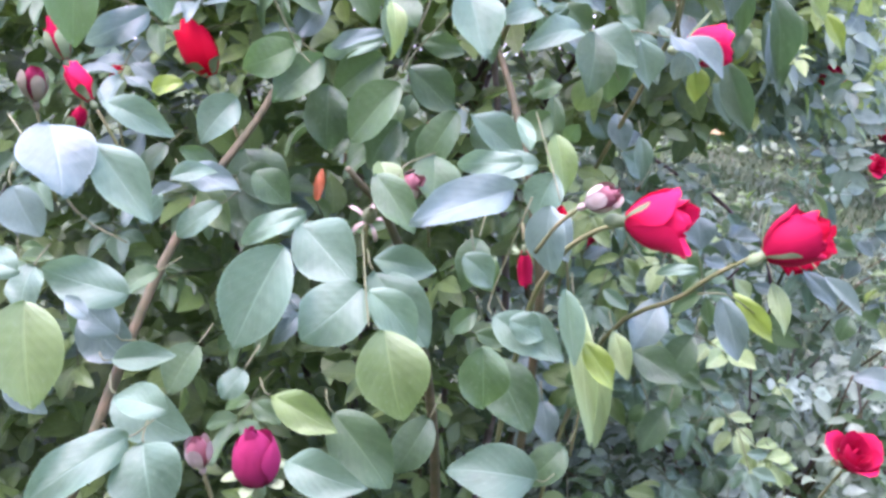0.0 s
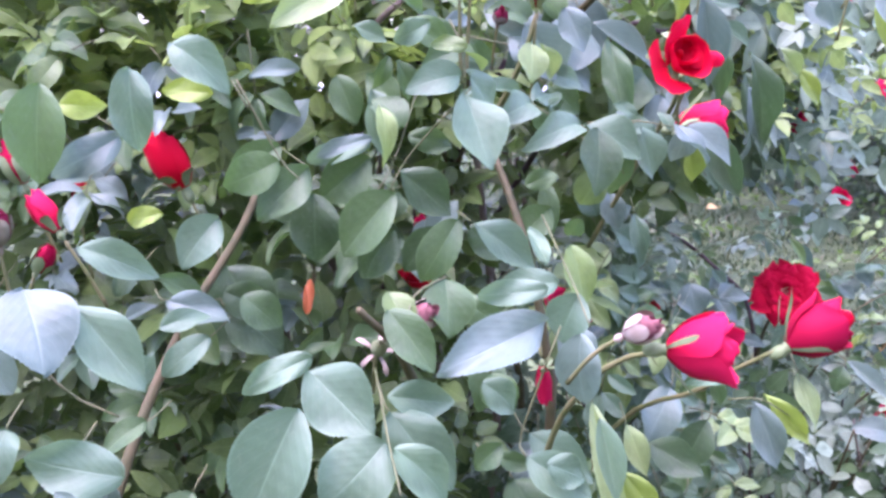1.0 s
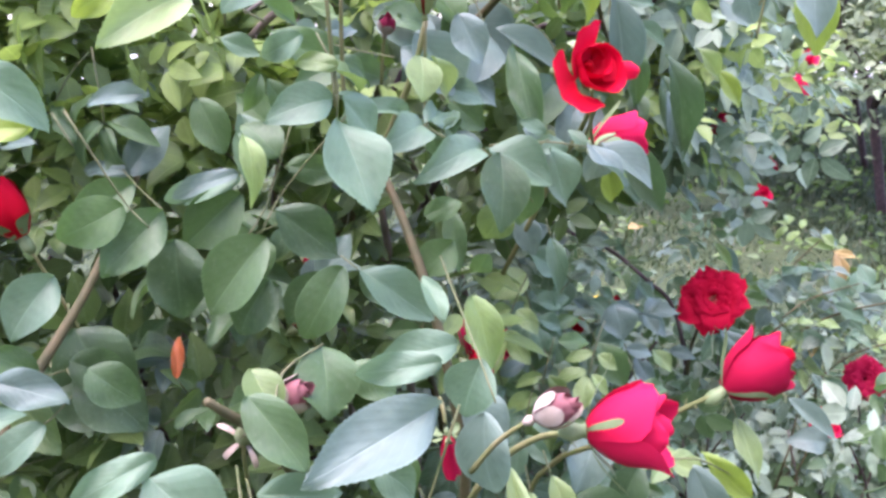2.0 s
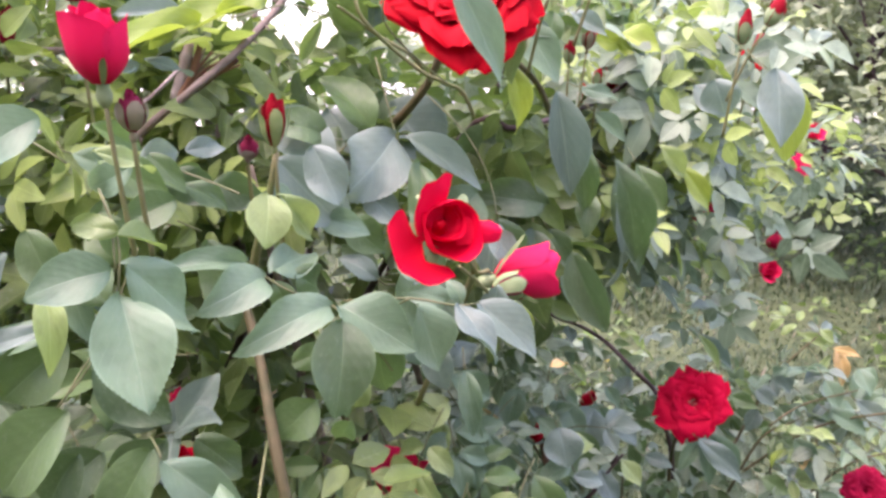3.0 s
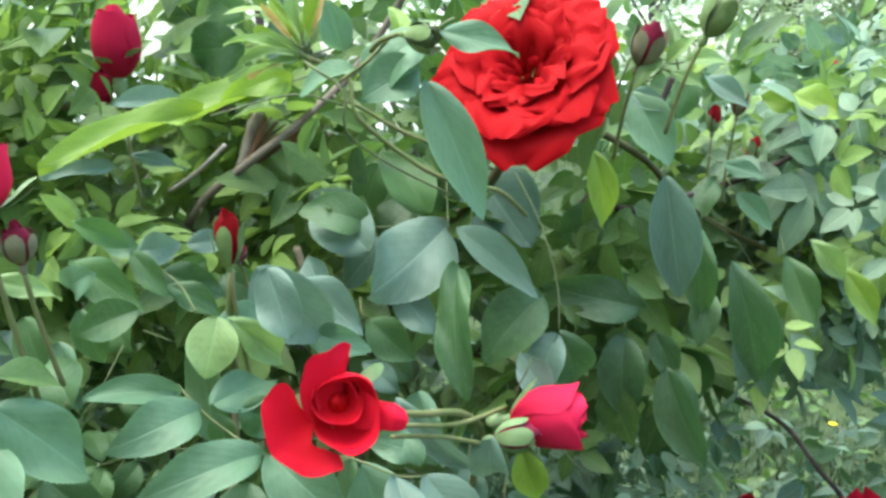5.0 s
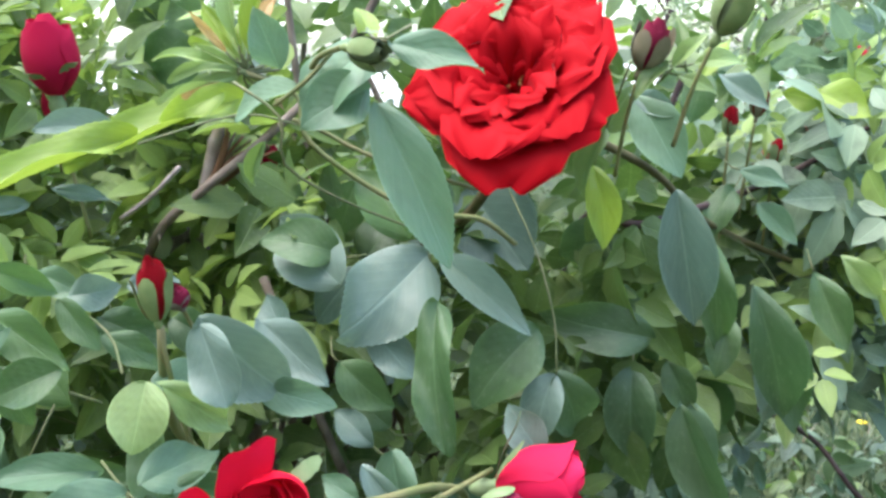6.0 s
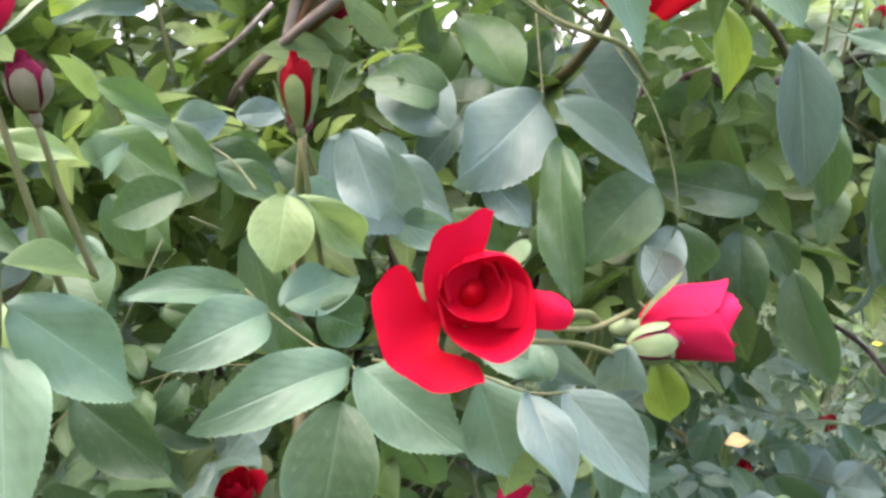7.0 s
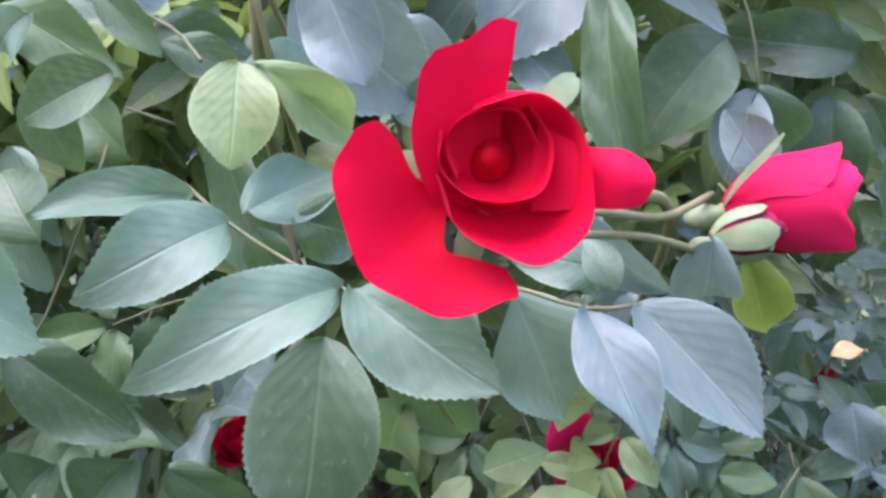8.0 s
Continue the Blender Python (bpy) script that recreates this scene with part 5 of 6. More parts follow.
# leaves round the large red rose and at the bush's dark edge
lone_leaf((0.377, 1.144, 1.029), (0.394, 1.144, 1.048), 0.34, "light")
lone_leaf((0.380, 1.144, 1.025), (0.403, 1.140, 1.018), 0.34, "light")
lone_leaf((0.375, 1.144, 1.032), (0.359, 1.124, 1.021), 0.40, "mid")
lone_leaf((0.388, 1.149, 1.031), (0.419, 1.151, 1.038), 0.36, "light")
lone_leaf((0.383, 1.147, 1.034), (0.378, 1.152, 1.059), 0.30, "mid")
lone_leaf((0.390, 1.180, 1.022), (0.403, 1.191, 1.047), 0.40, "young")
lone_leaf((0.392, 1.312, 1.021), (0.428, 1.298, 0.998), 0.35, "blue")
lone_leaf((0.410, 1.345, 0.947), (0.447, 1.334, 0.937), 0.40, "pale")
lone_leaf((0.424, 1.344, 0.922), (0.453, 1.327, 0.896), 0.42, "pale")
lone_leaf((0.406, 1.361, 0.931), (0.388, 1.326, 0.905), 0.50, "green")
lone_leaf((0.352, 1.206, 0.830), (0.354, 1.171, 0.772), 0.50, "dark")
lone_leaf((0.370, 1.254, 0.819), (0.392, 1.233, 0.787), 0.50, "green")
lone_leaf((0.383, 1.253, 0.794), (0.406, 1.227, 0.740), 0.40, "pale")
lone_leaf((0.410, 1.277, 0.849), (0.405, 1.245, 0.817), 0.50, "green")
lone_leaf((0.468, 1.348, 0.870), (0.494, 1.323, 0.817), 0.40, "green")
lone_leaf((0.481, 1.385, 0.823), (0.496, 1.355, 0.768), 0.42, "mid")
lone_leaf((0.137, 1.167, 0.916), (0.113, 1.165, 0.943), 0.70, "dark")
lone_leaf((0.159, 1.192, 0.891), (0.179, 1.209, 0.930), 0.70, "dark")
lone_leaf((0.189, 1.101, 0.922), (0.157, 1.072, 0.943), 0.62, "green")
lone_leaf((0.194, 1.121, 0.907), (0.167, 1.094, 0.882), 0.55, "blue")
lone_leaf((0.202, 1.070, 0.865), (0.235, 1.065, 0.840), 0.60, "green")
lone_leaf((0.224, 1.089, 0.818), (0.200, 1.085, 0.841), 0.60, "dark")
lone_leaf((0.032, 1.019, 0.920), (0.061, 1.026, 0.907), 0.50, "pale")

# blooms and buds, nearest first
place(barrel_bloom, 0.3129, 1.0209, 0.8297, 0.84, 0.22, 0.1, 0.0400, PINK, "pinkish red half-open rose lying sideways on its stem", 2, 0, gape=0)
place(barrel_bloom, 0.2516, 0.7014, 0.7462, 0.90, -0.10, 0.06, 0.036, PINK, "bright pinkish red rose seen from its side", 3, 0, gape=14)
place(barrel_bloom, 0.3740, 0.8726, 0.6850, 0.76, 0.10, 0.44, 0.044, CRIMSON, "crimson half-open rose with loose petals", 4, 0, gape=10, heart=RED)
place(shut_bud, -0.0997, 0.9415, 0.7914, -0.42, 0, 0.9, 0.0460, RED, "tall closed red rose bud among the leaves", 5, 0.05, spread=70, sep=0.5, girth=1.12)
place(barrel_bloom, 0.1336, 0.8406, 0.9681, 0, -0.1, 1, 0.0312, PINK, "plump pink rose bud close to opening", 6, 0.06, gape=-4)
place(shut_bud, 0.0293, 1.0544, 1.0211, 0.05, -0.1, 1, 0.0430, CRIMSON, "plump crimson rose bud on an upright stem", 7, 0.06, spread=60, sep=0.6, girth=1.25)
place(shut_bud, 0.1872, 0.9360, 0.9311, 0.05, -0.15, 1.0, 0.025, DARK_RED, "small dark red bud between green sepals", 8, 0.05, spread=14, sep=0.95, girth=0.8, sepal_mat=SEPAL_LIGHT)
place(shut_bud, 0.1063, 0.7563, 0.7418, 0.72, -0.35, 0.42, 0.019, MAUVE, "unopened bud with pale pinkish hairy sepals", 9, 0.03, spread=10, sep=1.0, sepal_mat=SEPAL_PINK, girth=1.3)
place(shut_bud, 0.2289, 0.6986, 0.7549, 0.70, -0.30, 0.45, 0.019, MAUVE, "unopened bud with pale pinkish hairy sepals", 10, 0.03, spread=10, sep=1.0, sepal_mat=SEPAL_PINK, girth=1.3)
place(shut_bud, 0.1414, 0.8506, 0.9463, 0.1, -0.2, 1, 0.0160, PLUM, "unopened bud with brownish sepals", 11, 0.04, spread=10, sep=1.0, sepal_mat=SEPAL_PALE, girth=1.3)
place(shut_bud, 0.3109, 0.9962, 0.8289, 0.75, 0.30, 0.10, 0.022, PLUM, "small green bud showing a dark red seam", 12, 0, spread=8, sep=1.0, girth=1.2)
place(shut_bud, 0.3610, 1.1411, 1.0291, 0.35, -0.2, 0.9, 0.026, PLUM, "brownish red bud beside the large rose", 13, 0.04, spread=12, sep=0.95, girth=1.1, sepal_mat=SEPAL_PALE)
place(shut_bud, 0.4016, 1.1307, 1.0466, 0.45, -0.1, 0.8, 0.024, BUD_GREEN, "yellowish green bud beside the large rose", 14, 0.04, spread=8, sep=1.1, girth=1.2, sepal_mat=SEPAL_LIGHT)
place(shut_bud, 0.2830, 0.9400, 1.0420, 0.75, -0.2, -0.1, 0.0150, BUD_GREEN, "pale green bud lying across a stem", 15, 0.03, spread=8, sep=1.2, girth=1.15, sepal_mat=SEPAL_LIGHT)
place(cup_bloom, 0.0858, 1.0178, 0.6841, 0, -0.3, 0.9, 0.0240, RED, "small red rose half hidden under the leaves", 16, 0.04, open_to=30)
place(shut_bud, 0.0856, 1.0244, 0.7344, 0.2, -0.3, 0.9, 0.019, CRIMSON, "red bud half hidden under the leaves", 17, 0.04, spread=30)
place(cup_bloom, 0.2317, 1.1472, 0.6027, 0.15, -0.4, 0.8, 0.0380, PINK, "pink rose hanging low in the bush", 18, 0.05, open_to=25)
place(shut_bud, 0.0733, 0.5719, 0.6296, 0.0, -0.2, 1.0, 0.030, VIOLET, "round violet-pink rose bud", 19, 0.05, spread=100, sep=0.5, girth=1.4)
place(shut_bud, 0.0441, 0.5720, 0.6346, -0.1, -0.2, 1.0, 0.016, MAUVE, "small unopened bud with pale sepals", 72, 0.04, spread=10, sep=1.0, sepal_mat=SEPAL_PINK, girth=1.2)
place(cup_bloom, 0.4389, 0.8058, 0.5490, 0.1, -0.5, 0.8, 0.025, CRIMSON, "crimson rose low in the bush", 73, 0.05, open_to=30)
place(shut_bud, -0.0982, 0.7839, 0.5334, 0.2, -0.2, 1.0, 0.030, CRIMSON, "round crimson rose bud", 20, 0.05, spread=80, sep=0.5, girth=1.2)
place(shut_bud, -0.1598, 0.8460, 0.7762, -0.5, 0.1, 0.7, 0.030, PINK, "pinkish red rose bud", 21, 0.04, spread=60, sep=0.5)
place(shut_bud, -0.2062, 0.8904, 0.8032, -0.3, 0.0, 0.9, 0.030, CRIMSON, "closed crimson rose bud", 22, 0.04, spread=20)
place(shut_bud, -0.1531, 0.7635, 0.7857, 0.05, -0.1, 1.0, 0.022, PLUM, "unopened bud with pale sepals", 23, 0.05, spread=10, sep=1.0, sepal_mat=SEPAL_PALE, girth=1.2)
place(shut_bud, -0.2024, 0.9653, 0.7675, 0.1, -0.1, 1.0, 0.026, RED, "closed red rose bud", 24, 0.04, spread=20)
place(shut_bud, -0.1516, 0.7997, 0.7584, 0.5, -0.2, 0.6, 0.022, CRIMSON, "small crimson bud", 25, 0.03, spread=20)
place(shut_bud, 0.2521, 0.9345, 0.5394, 0.1, -0.2, 1.0, 0.026, PINK, "pink rose bud low on an upright stem", 26, 0.07, spread=60, sep=0.5, girth=1.2)
place(shut_bud, 0.2216, 0.9486, 0.6611, -0.2, -0.2, 1.0, 0.032, RED, "red bud half hidden by leaves", 27, 0.04, spread=40)
place(shut_bud, 0.1908, 0.8147, 0.6897, 0.1, -0.1, -1.0, 0.024, CRIMSON, "spent red bud hanging down", 28, 0.03, spread=150, sep=0.5, girth=0.8)
place(shut_bud, 0.0502, 1.2507, 0.9490, 0.0, -0.2, 1.0, 0.024, CRIMSON, "round dark red bud behind the old cane", 29, 0.03, spread=80, girth=1.4)
place(shut_bud, -0.0743, 1.1545, 0.9943, 0.3, -0.2, 0.9, 0.030, CRIMSON, "crimson bud behind the leaves", 30, 0.04, spread=80)
place(shut_bud, 0.3995, 1.3656, 0.9718, 0.05, 0.0, 1.0, 0.020, DARK_RED, "narrow dark red bud on an upright stem", 31, 0.07, spread=10, sep=0.7)
place(shut_bud, 0.4348, 1.4075, 0.9440, 0.1, 0.0, 1.0, 0.020, DARK_RED, "narrow dark red bud", 32, 0.05, spread=12)
place(shut_bud, 0.4190, 1.3730, 0.9859, 0.15, 0.0, 1.0, 0.020, DARK_RED, "pale closed bud", 33, 0.06, spread=9, sep=1.0, sepal_mat=SEPAL_PALE)
place(cup_bloom, 0.4612, 1.5385, 0.9427, 0.5, -0.2, 0.5, 0.026, RED, "small red rose on the long spray", 34, 0.04, open_to=25)
place(shut_bud, 0.5465, 1.2713, 0.9863, 0.15, 0.0, 1.0, 0.026, DARK_RED, "dark red bud on the long spray", 35, 0.06, spread=12, sep=0.7)
place(shut_bud, 0.5704, 1.2771, 1.0024, 0.5, 0.0, 0.8, 0.025, DARK_RED, "dark red bud on the long spray", 36, 0.05, spread=10, sep=0.7)
place(shut_bud, 0.4256, 1.4673, 0.9267, 0.1, 0.0, 1.0, 0.022, RED, "small red bud", 37, 0.04, spread=20)
place(cup_bloom, 0.5977, 1.6102, 0.7633, 0.45, -0.4, 0.5, 0.032, PINK, "pinkish red bud hanging from the spray", 38, 0.05, open_to=12)
place(cup_bloom, 0.6284, 1.7021, 0.8909, 0.3, -0.4, 0.6, 0.034, RED, "small red rose on the long spray", 39, 0.05, open_to=30)
place(shut_bud, 0.6587, 1.5863, 0.9681, 0.2, 0.0, 1.0, 0.034, CRIMSON, "crimson bud on the long spray", 40, 0.05, spread=20)
place(shut_bud, 0.5480, 1.8725, 0.9979, 0.05, 0.0, 1.0, 0.036, CRIMSON, "crimson bud on the long spray", 41, 0.08, spread=16)
place(full_bloom, 0.8052, 1.7991, 0.8059, 0.4, -0.7, 0.5, 0.0196, PINK, "small open pinkish red rose", 42, 0.05)
place(cup_bloom, 0.8708, 1.9342, 0.8398, 0.3, -0.6, 0.5, 0.0238, PINK, "small pinkish red rose", 43, 0.05, open_to=25)
place(cup_bloom, 0.8206, 2.1231, 0.9471, 0.1, -0.5, 0.8, 0.042, RED, "small red rose far along the spray", 44, 0.06, open_to=30)
place(cup_bloom, 0.6622, 1.9416, 0.9547, 0.0, -0.5, 0.8, 0.046, RED, "small red rose far along the spray", 45, 0.06, open_to=30)
place(cup_bloom, 0.5284, 2.0732, 0.9967, 0.4, -0.5, 0.6, 0.040, PINK, "pinkish red rose far along the spray", 46, 0.06, open_to=20)
place(cup_bloom, 0.7609, 2.2059, 1.0031, 0.1, -0.5, 0.8, 0.046, RED, "red rose far along the spray", 47, 0.06, open_to=28)
place(cup_bloom, 0.9018, 2.2049, 0.5379, 0.2, -0.7, 0.3, 0.034, PINK, "small pinkish red rose above the grass", 48, 0.06, open_to=25)
place(cup_bloom, 0.8653, 2.0936, 0.6211, 0.7, -0.2, 0.2, 0.030, CRIMSON, "small crimson bud above the grass", 49, 0.06, open_to=10)

# canes and stems
cane([(-0.1200, 0.7000, 0.5000), (-0.0949, 0.7868, 0.6300), (-0.0794, 0.8336, 0.6863), (-0.0637, 0.8602, 0.7213), (-0.0428, 0.9150, 0.7668), (-0.0302, 1.0055, 0.8335)], 0.0042, 0.0030, STEM, "brown arching cane", 5, 0.15)
cane([(-0.02, 1.30, 0.0), (-0.10, 0.95, 0.18), (-0.1350, 0.7200, 0.3800), (-0.1200, 0.7000, 0.5000)], 0.008, 0.0062, STEM, "brown arching cane", 5, 0.15)
cane([(0.1351, 1.0140, 0.8484), (0.1617, 0.9671, 0.7982), (0.1819, 0.9195, 0.7452), (0.1963, 0.9068, 0.6762), (0.2034, 0.9328, 0.5748), (0.18, 1.05, 0.25), (0.14, 1.2, 0.0)], 0.0028, 0.0050, STEM, "olive green cane", 8, 0.12)
cane([(0.0081, 1.1436, 0.8977), (0.0466, 1.1203, 0.9298), (0.0834, 1.1253, 0.9583), (0.1189, 1.1510, 0.9919), (0.1493, 1.1870, 1.0339), (0.1900, 1.2000, 1.1000)], 0.0034, 0.0028, BARK, "grey-brown old cane", 3, 0.2)
cane([(0.0081, 1.1436, 0.8977), (-0.0269, 1.2648, 0.8612), (-0.0731, 1.4050, 0.4867), (-0.05, 1.38, 0.0)], 0.0055, 0.010, BARK, "grey-brown old cane", 4, 0.2)
cane([(0.0745, 1.152, 0.994), (0.0690, 1.149, 0.974), (0.0605, 1.150, 0.948)], 0.0042, 0.0056, PALE_BARK, "split pale stub of a pruned cane", 0, 0.5, "stub")
cane([(0.085, 1.146, 0.990), (0.078, 1.145, 0.970), (0.064, 1.147, 0.950)], 0.0016, 0.0034, BROWN_CANE, "brown splinter", 0, 0.5, "splinter")
cane([(-0.50, 1.22, 0.985), (-0.364, 1.207, 0.985), (-0.270, 1.200, 0.987), (-0.130, 1.215, 0.990), (-0.007, 1.235, 0.990), (0.03, 1.26, 0.985)], 0.0046, 0.0040, PALE_BARK, "pale smooth cane", 2, 0.1)
cane([(0.2943, 0.8976, 0.8752), (0.3001, 0.9652, 0.8490), (0.3080, 1.0274, 0.8346)], 0.0012, 0.0014, STALK)
cane([(0.2903, 0.9011, 0.8679), (0.2981, 0.9448, 0.8502), (0.3069, 0.9810, 0.8320)], 0.0011, 0.0013, STALK)
cane([(0.2893, 0.8960, 0.8811), (0.2942, 0.9260, 0.8691), (0.2980, 0.9817, 0.8469), (0.2874, 1.0481, 0.8005), (0.2506, 1.1239, 0.6980)], 0.0016, 0.0024, STALK)
cane([(0.2855, 1.1556, 1.0172), (0.2633, 1.1727, 0.9592), (0.2192, 1.2160, 0.9133), (0.1519, 1.2683, 0.8600), (0.0538, 1.3554, 0.5933), (0.03, 1.36, 0.0)], 0.0026, 0.007, STEM, "green flowering cane", 6, 0.1)
cane([(0.2526, 0.6995, 0.7452), (0.2341, 0.7294, 0.7298), (0.2126, 0.7518, 0.7007), (0.1933, 0.8002, 0.6288), (0.1648, 0.9422, 0.3876), (0.12, 1.15, 0.0)], 0.0013, 0.0028, STALK, "green flowering cane", 6, 0.1)
cane([(0.3747, 0.8703, 0.6869), (0.3548, 0.8742, 0.6757), (0.3254, 0.9111, 0.6355), (0.2546, 1.0529, 0.4914), (0.18, 1.2, 0.0)], 0.0013, 0.0028, STALK, "green flowering cane", 5, 0.1)
cane([(0.1877, 0.9370, 0.9266), (0.1789, 0.9462, 0.8964), (0.1662, 0.9651, 0.8667), (0.1505, 1.0011, 0.8312)], 0.0018, 0.003, STALK)
cane([(0.0838, 0.7093, 0.7641), (0.1032, 0.7521, 0.7172), (0.1118, 0.8363, 0.6135), (0.1121, 0.9753, 0.3888), (0.09, 1.15, 0.0)], 0.002, 0.006, STEM, "green flowering cane", 6, 0.1)
cane([(0.3167, 1.1895, 0.9894), (0.3572, 1.2513, 0.9557), (0.3941, 1.3431, 0.9011), (0.5102, 1.5583, 0.8059), (0.6225, 1.6876, 0.7144), (0.8006, 2.0070, 0.6536)], 0.003, 0.002, STEM, "long arching spray cane", 6)
cane([(0.1159, 1.3746, 0.6139), (0.2848, 1.3236, 0.8963), (0.3453, 1.2938, 0.9105), (0.4448, 1.4467, 0.9297), (0.5283, 1.5551, 0.9696), (0.6485, 1.7529, 1.0053)], 0.004, 0.002, DARK_BARK, "dark arching spray cane", 5)
cane([(0.3370, 1.3298, 0.8839), (0.4185, 1.4701, 0.8733), (0.5209, 1.6213, 0.8711), (0.7074, 1.9005, 0.8263), (0.9954, 2.2641, 0.6687)], 0.003, 0.002, STEM, "long arching spray cane", 6)
cane([(0.1989, 1.4143, 0.6956), (0.3564, 1.5012, 0.8630), (0.4613, 1.7999, 0.9373), (0.6025, 2.1663, 0.9819), (0.8383, 2.5586, 1.0053)], 0.004, 0.002, STEM, "long arching spray cane", 6)
cane([(0.2075, 0.986, 1.033), (0.2257, 0.998, 1.022), (0.2324, 0.996, 1.001), (0.2618, 1.019, 0.972), (0.2802, 1.044, 0.961), (0.2918, 1.068, 0.954), (0.300, 1.10, 0.935)], 0.0011, 0.0015, STALK, "light green branching shoot", 3, 0.1)
cane([(0.2150, 1.012, 1.010), (0.2235, 1.024, 1.0036), (0.2379, 1.038, 0.992), (0.2574, 1.064, 0.979), (0.268, 1.13, 0.960)], 0.0010, 0.0013, STALK)
cane([(0.2471, 0.9433, 1.0209), (0.2597, 0.9461, 1.0299), (0.2698, 0.9501, 1.0405)], 0.0010, 0.0008, STALK)
for k in range(26):
    x0, y0 = random.uniform(-0.9, 0.3), random.uniform(1.25, 1.65)
    x1, y1, z1 = x0 + random.uniform(-0.25, 0.25), y0 + random.uniform(-0.15, 0.35), random.uniform(0.7, 1.15)
    cane([(x0 * 0.6, y0 + 0.1, -0.02), (x0, y0 + 0.05, z1 * 0.45), (x1, y1, z1)], random.uniform(0.005, 0.008), 0.003, random.choice((STEM, BARK, DARK_BARK)), thorns=4, knots=0.1)

cane([(0.064, 1.150, 0.948), (0.086, 1.150, 0.963), (0.112, 1.152, 0.980)], 0.0030, 0.0022, BROWN_CANE, "split brown stick", 0, 0.3)
for k in range(7):  # loose splinters and thin dead twigs round the pruned stub
    u = k / 6
    cane([(0.060 + 0.010 * u, 1.146 + 0.006 * math.sin(5 * u), 0.946 + 0.005 * u), (0.072 + 0.016 * u, 1.147, 0.964 + 0.006 * math.sin(3 * u)), (0.082 + 0.030 * u, 1.150 + 0.01 * u, 0.992 - 0.016 * u)], 0.0020, 0.0008, (BROWN_CANE, BARK, BROWN_CANE, STEM)[k % 4], name="splinter")
cane([(0.0394, 1.0864, 0.9391), (0.0630, 1.0867, 0.9534), (0.0849, 1.0915, 0.9734)], 0.0016, 0.0016, PALE_BARK)
place(shut_bud, 0.1583, 0.9880, 0.9199, 0.2, -0.5, 0.6, 0.014, PLUM, "dried brown bud", 70, 0.02, spread=20, sep=0.8, sepal_mat=BARK, girth=1.6)
place(shut_bud, 0.0850, 0.7637, 0.7181, 0.2, -0.5, 0.5, 0.014, BUD_GREEN, "spent pale hip with folded sepals", 71, 0.03, spread=130, sep=1.2, sepal_mat=SEPAL_PINK, girth=1.3)

# young shoots and coloured leaves
shoot_at = Vector((0.2075, 0.986, 1.033))
for k in range(16):
    a = radians(62 + 9.0 * k + 6 * math.sin(2.3 * k))
    way = Vector((0.935, 0.354, 0.0)) * math.cos(a) + Vector((-0.08, 0.2, 0.97)) * math.sin(a) + Vector((0.25, -0.6, 0.1)) * math.sin(1.7 * k) * 0.5
    foot = shoot_at + way * (0.004 + 0.004 * (k % 3))
    lone_leaf(foot, foot + way * (0.030 + 0.010 * math.sin(1.3 * k)), 0.17, "rust" if k % 6 == 2 else ("light", "young", "light")[k % 3])
for x, y, z, rx, ry, rz, s, tone in ((0.003, 0.919, 0.690, 75, 10, 20, 0.030, "orange"), (0.325, 1.387, 0.560, 40, 30, 60, 0.034, "rust"), (0.355, 1.072, 0.748, 20, 10, -60, 0.018, "rust"), (0.215, 1.10, 1.045, 70, 0, 40, 0.03, "young")):
    leaflet(leaf_stalk((x, y + 0.02, z - 0.02), (x, y, z)), x, y, z, rx, ry, rz, s, 0.3 if tone == "orange" else 0.5, tone)


def front(x, z):
    """How near the mass of leaves comes to the open side."""
    return np.where(z > 0.72, 1.10, 1.0) + 0.10 * np.clip((z - 0.86) / 0.05, 0, 1) * (np.abs(x - 0.07) < 0.10) + 0.25 * np.clip(-x - 0.7, 0, 1) + 0.12 * np.clip((x - 0.1) / 0.25, 0, 1) + 0.03 * np.sin(9 * x + 5 * z)


def body_keep(q, rng):
    x, y, z = q.T
    top = 1.12 + 0.06 * np.sin(3.1 * x + 1) - 0.45 * np.clip((x - 0.1), 0, 1)
    right = 0.30 + 0.20 * (y - 1.1) + 0.04 * np.sin(8 * z)
    top = top - 0.9 * np.clip(y - 1.5, 0, 1) ** 1.5 - 0.5 * np.clip(-0.8 - x, 0, 1)
    back = 1.95 - 0.35 * np.clip(np.abs(x + 0.4) - 0.3, 0, 2) ** 2
    sides = (x > -1.38 + 0.5 * np.abs(y - 1.45) + 0.25 * z) & (y < back)
    dense = np.where(z > 0.86, np.where(x > -0.35, 0.74, 0.6), 1.0) * np.where(y > front(x, z) + 0.35, 0.5, 1.0)
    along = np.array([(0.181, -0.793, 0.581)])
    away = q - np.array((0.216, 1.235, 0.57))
    gap = np.linalg.norm(away - along * (away * along).sum(1)[:, None], axis=1) < 0.065  # leaves cleared along the camera's closing line of sight to the low pink rose
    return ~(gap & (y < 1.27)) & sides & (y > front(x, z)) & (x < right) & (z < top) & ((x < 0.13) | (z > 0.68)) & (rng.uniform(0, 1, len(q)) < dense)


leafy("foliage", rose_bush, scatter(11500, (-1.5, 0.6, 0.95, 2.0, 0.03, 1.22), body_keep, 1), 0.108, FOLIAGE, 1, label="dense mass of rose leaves")


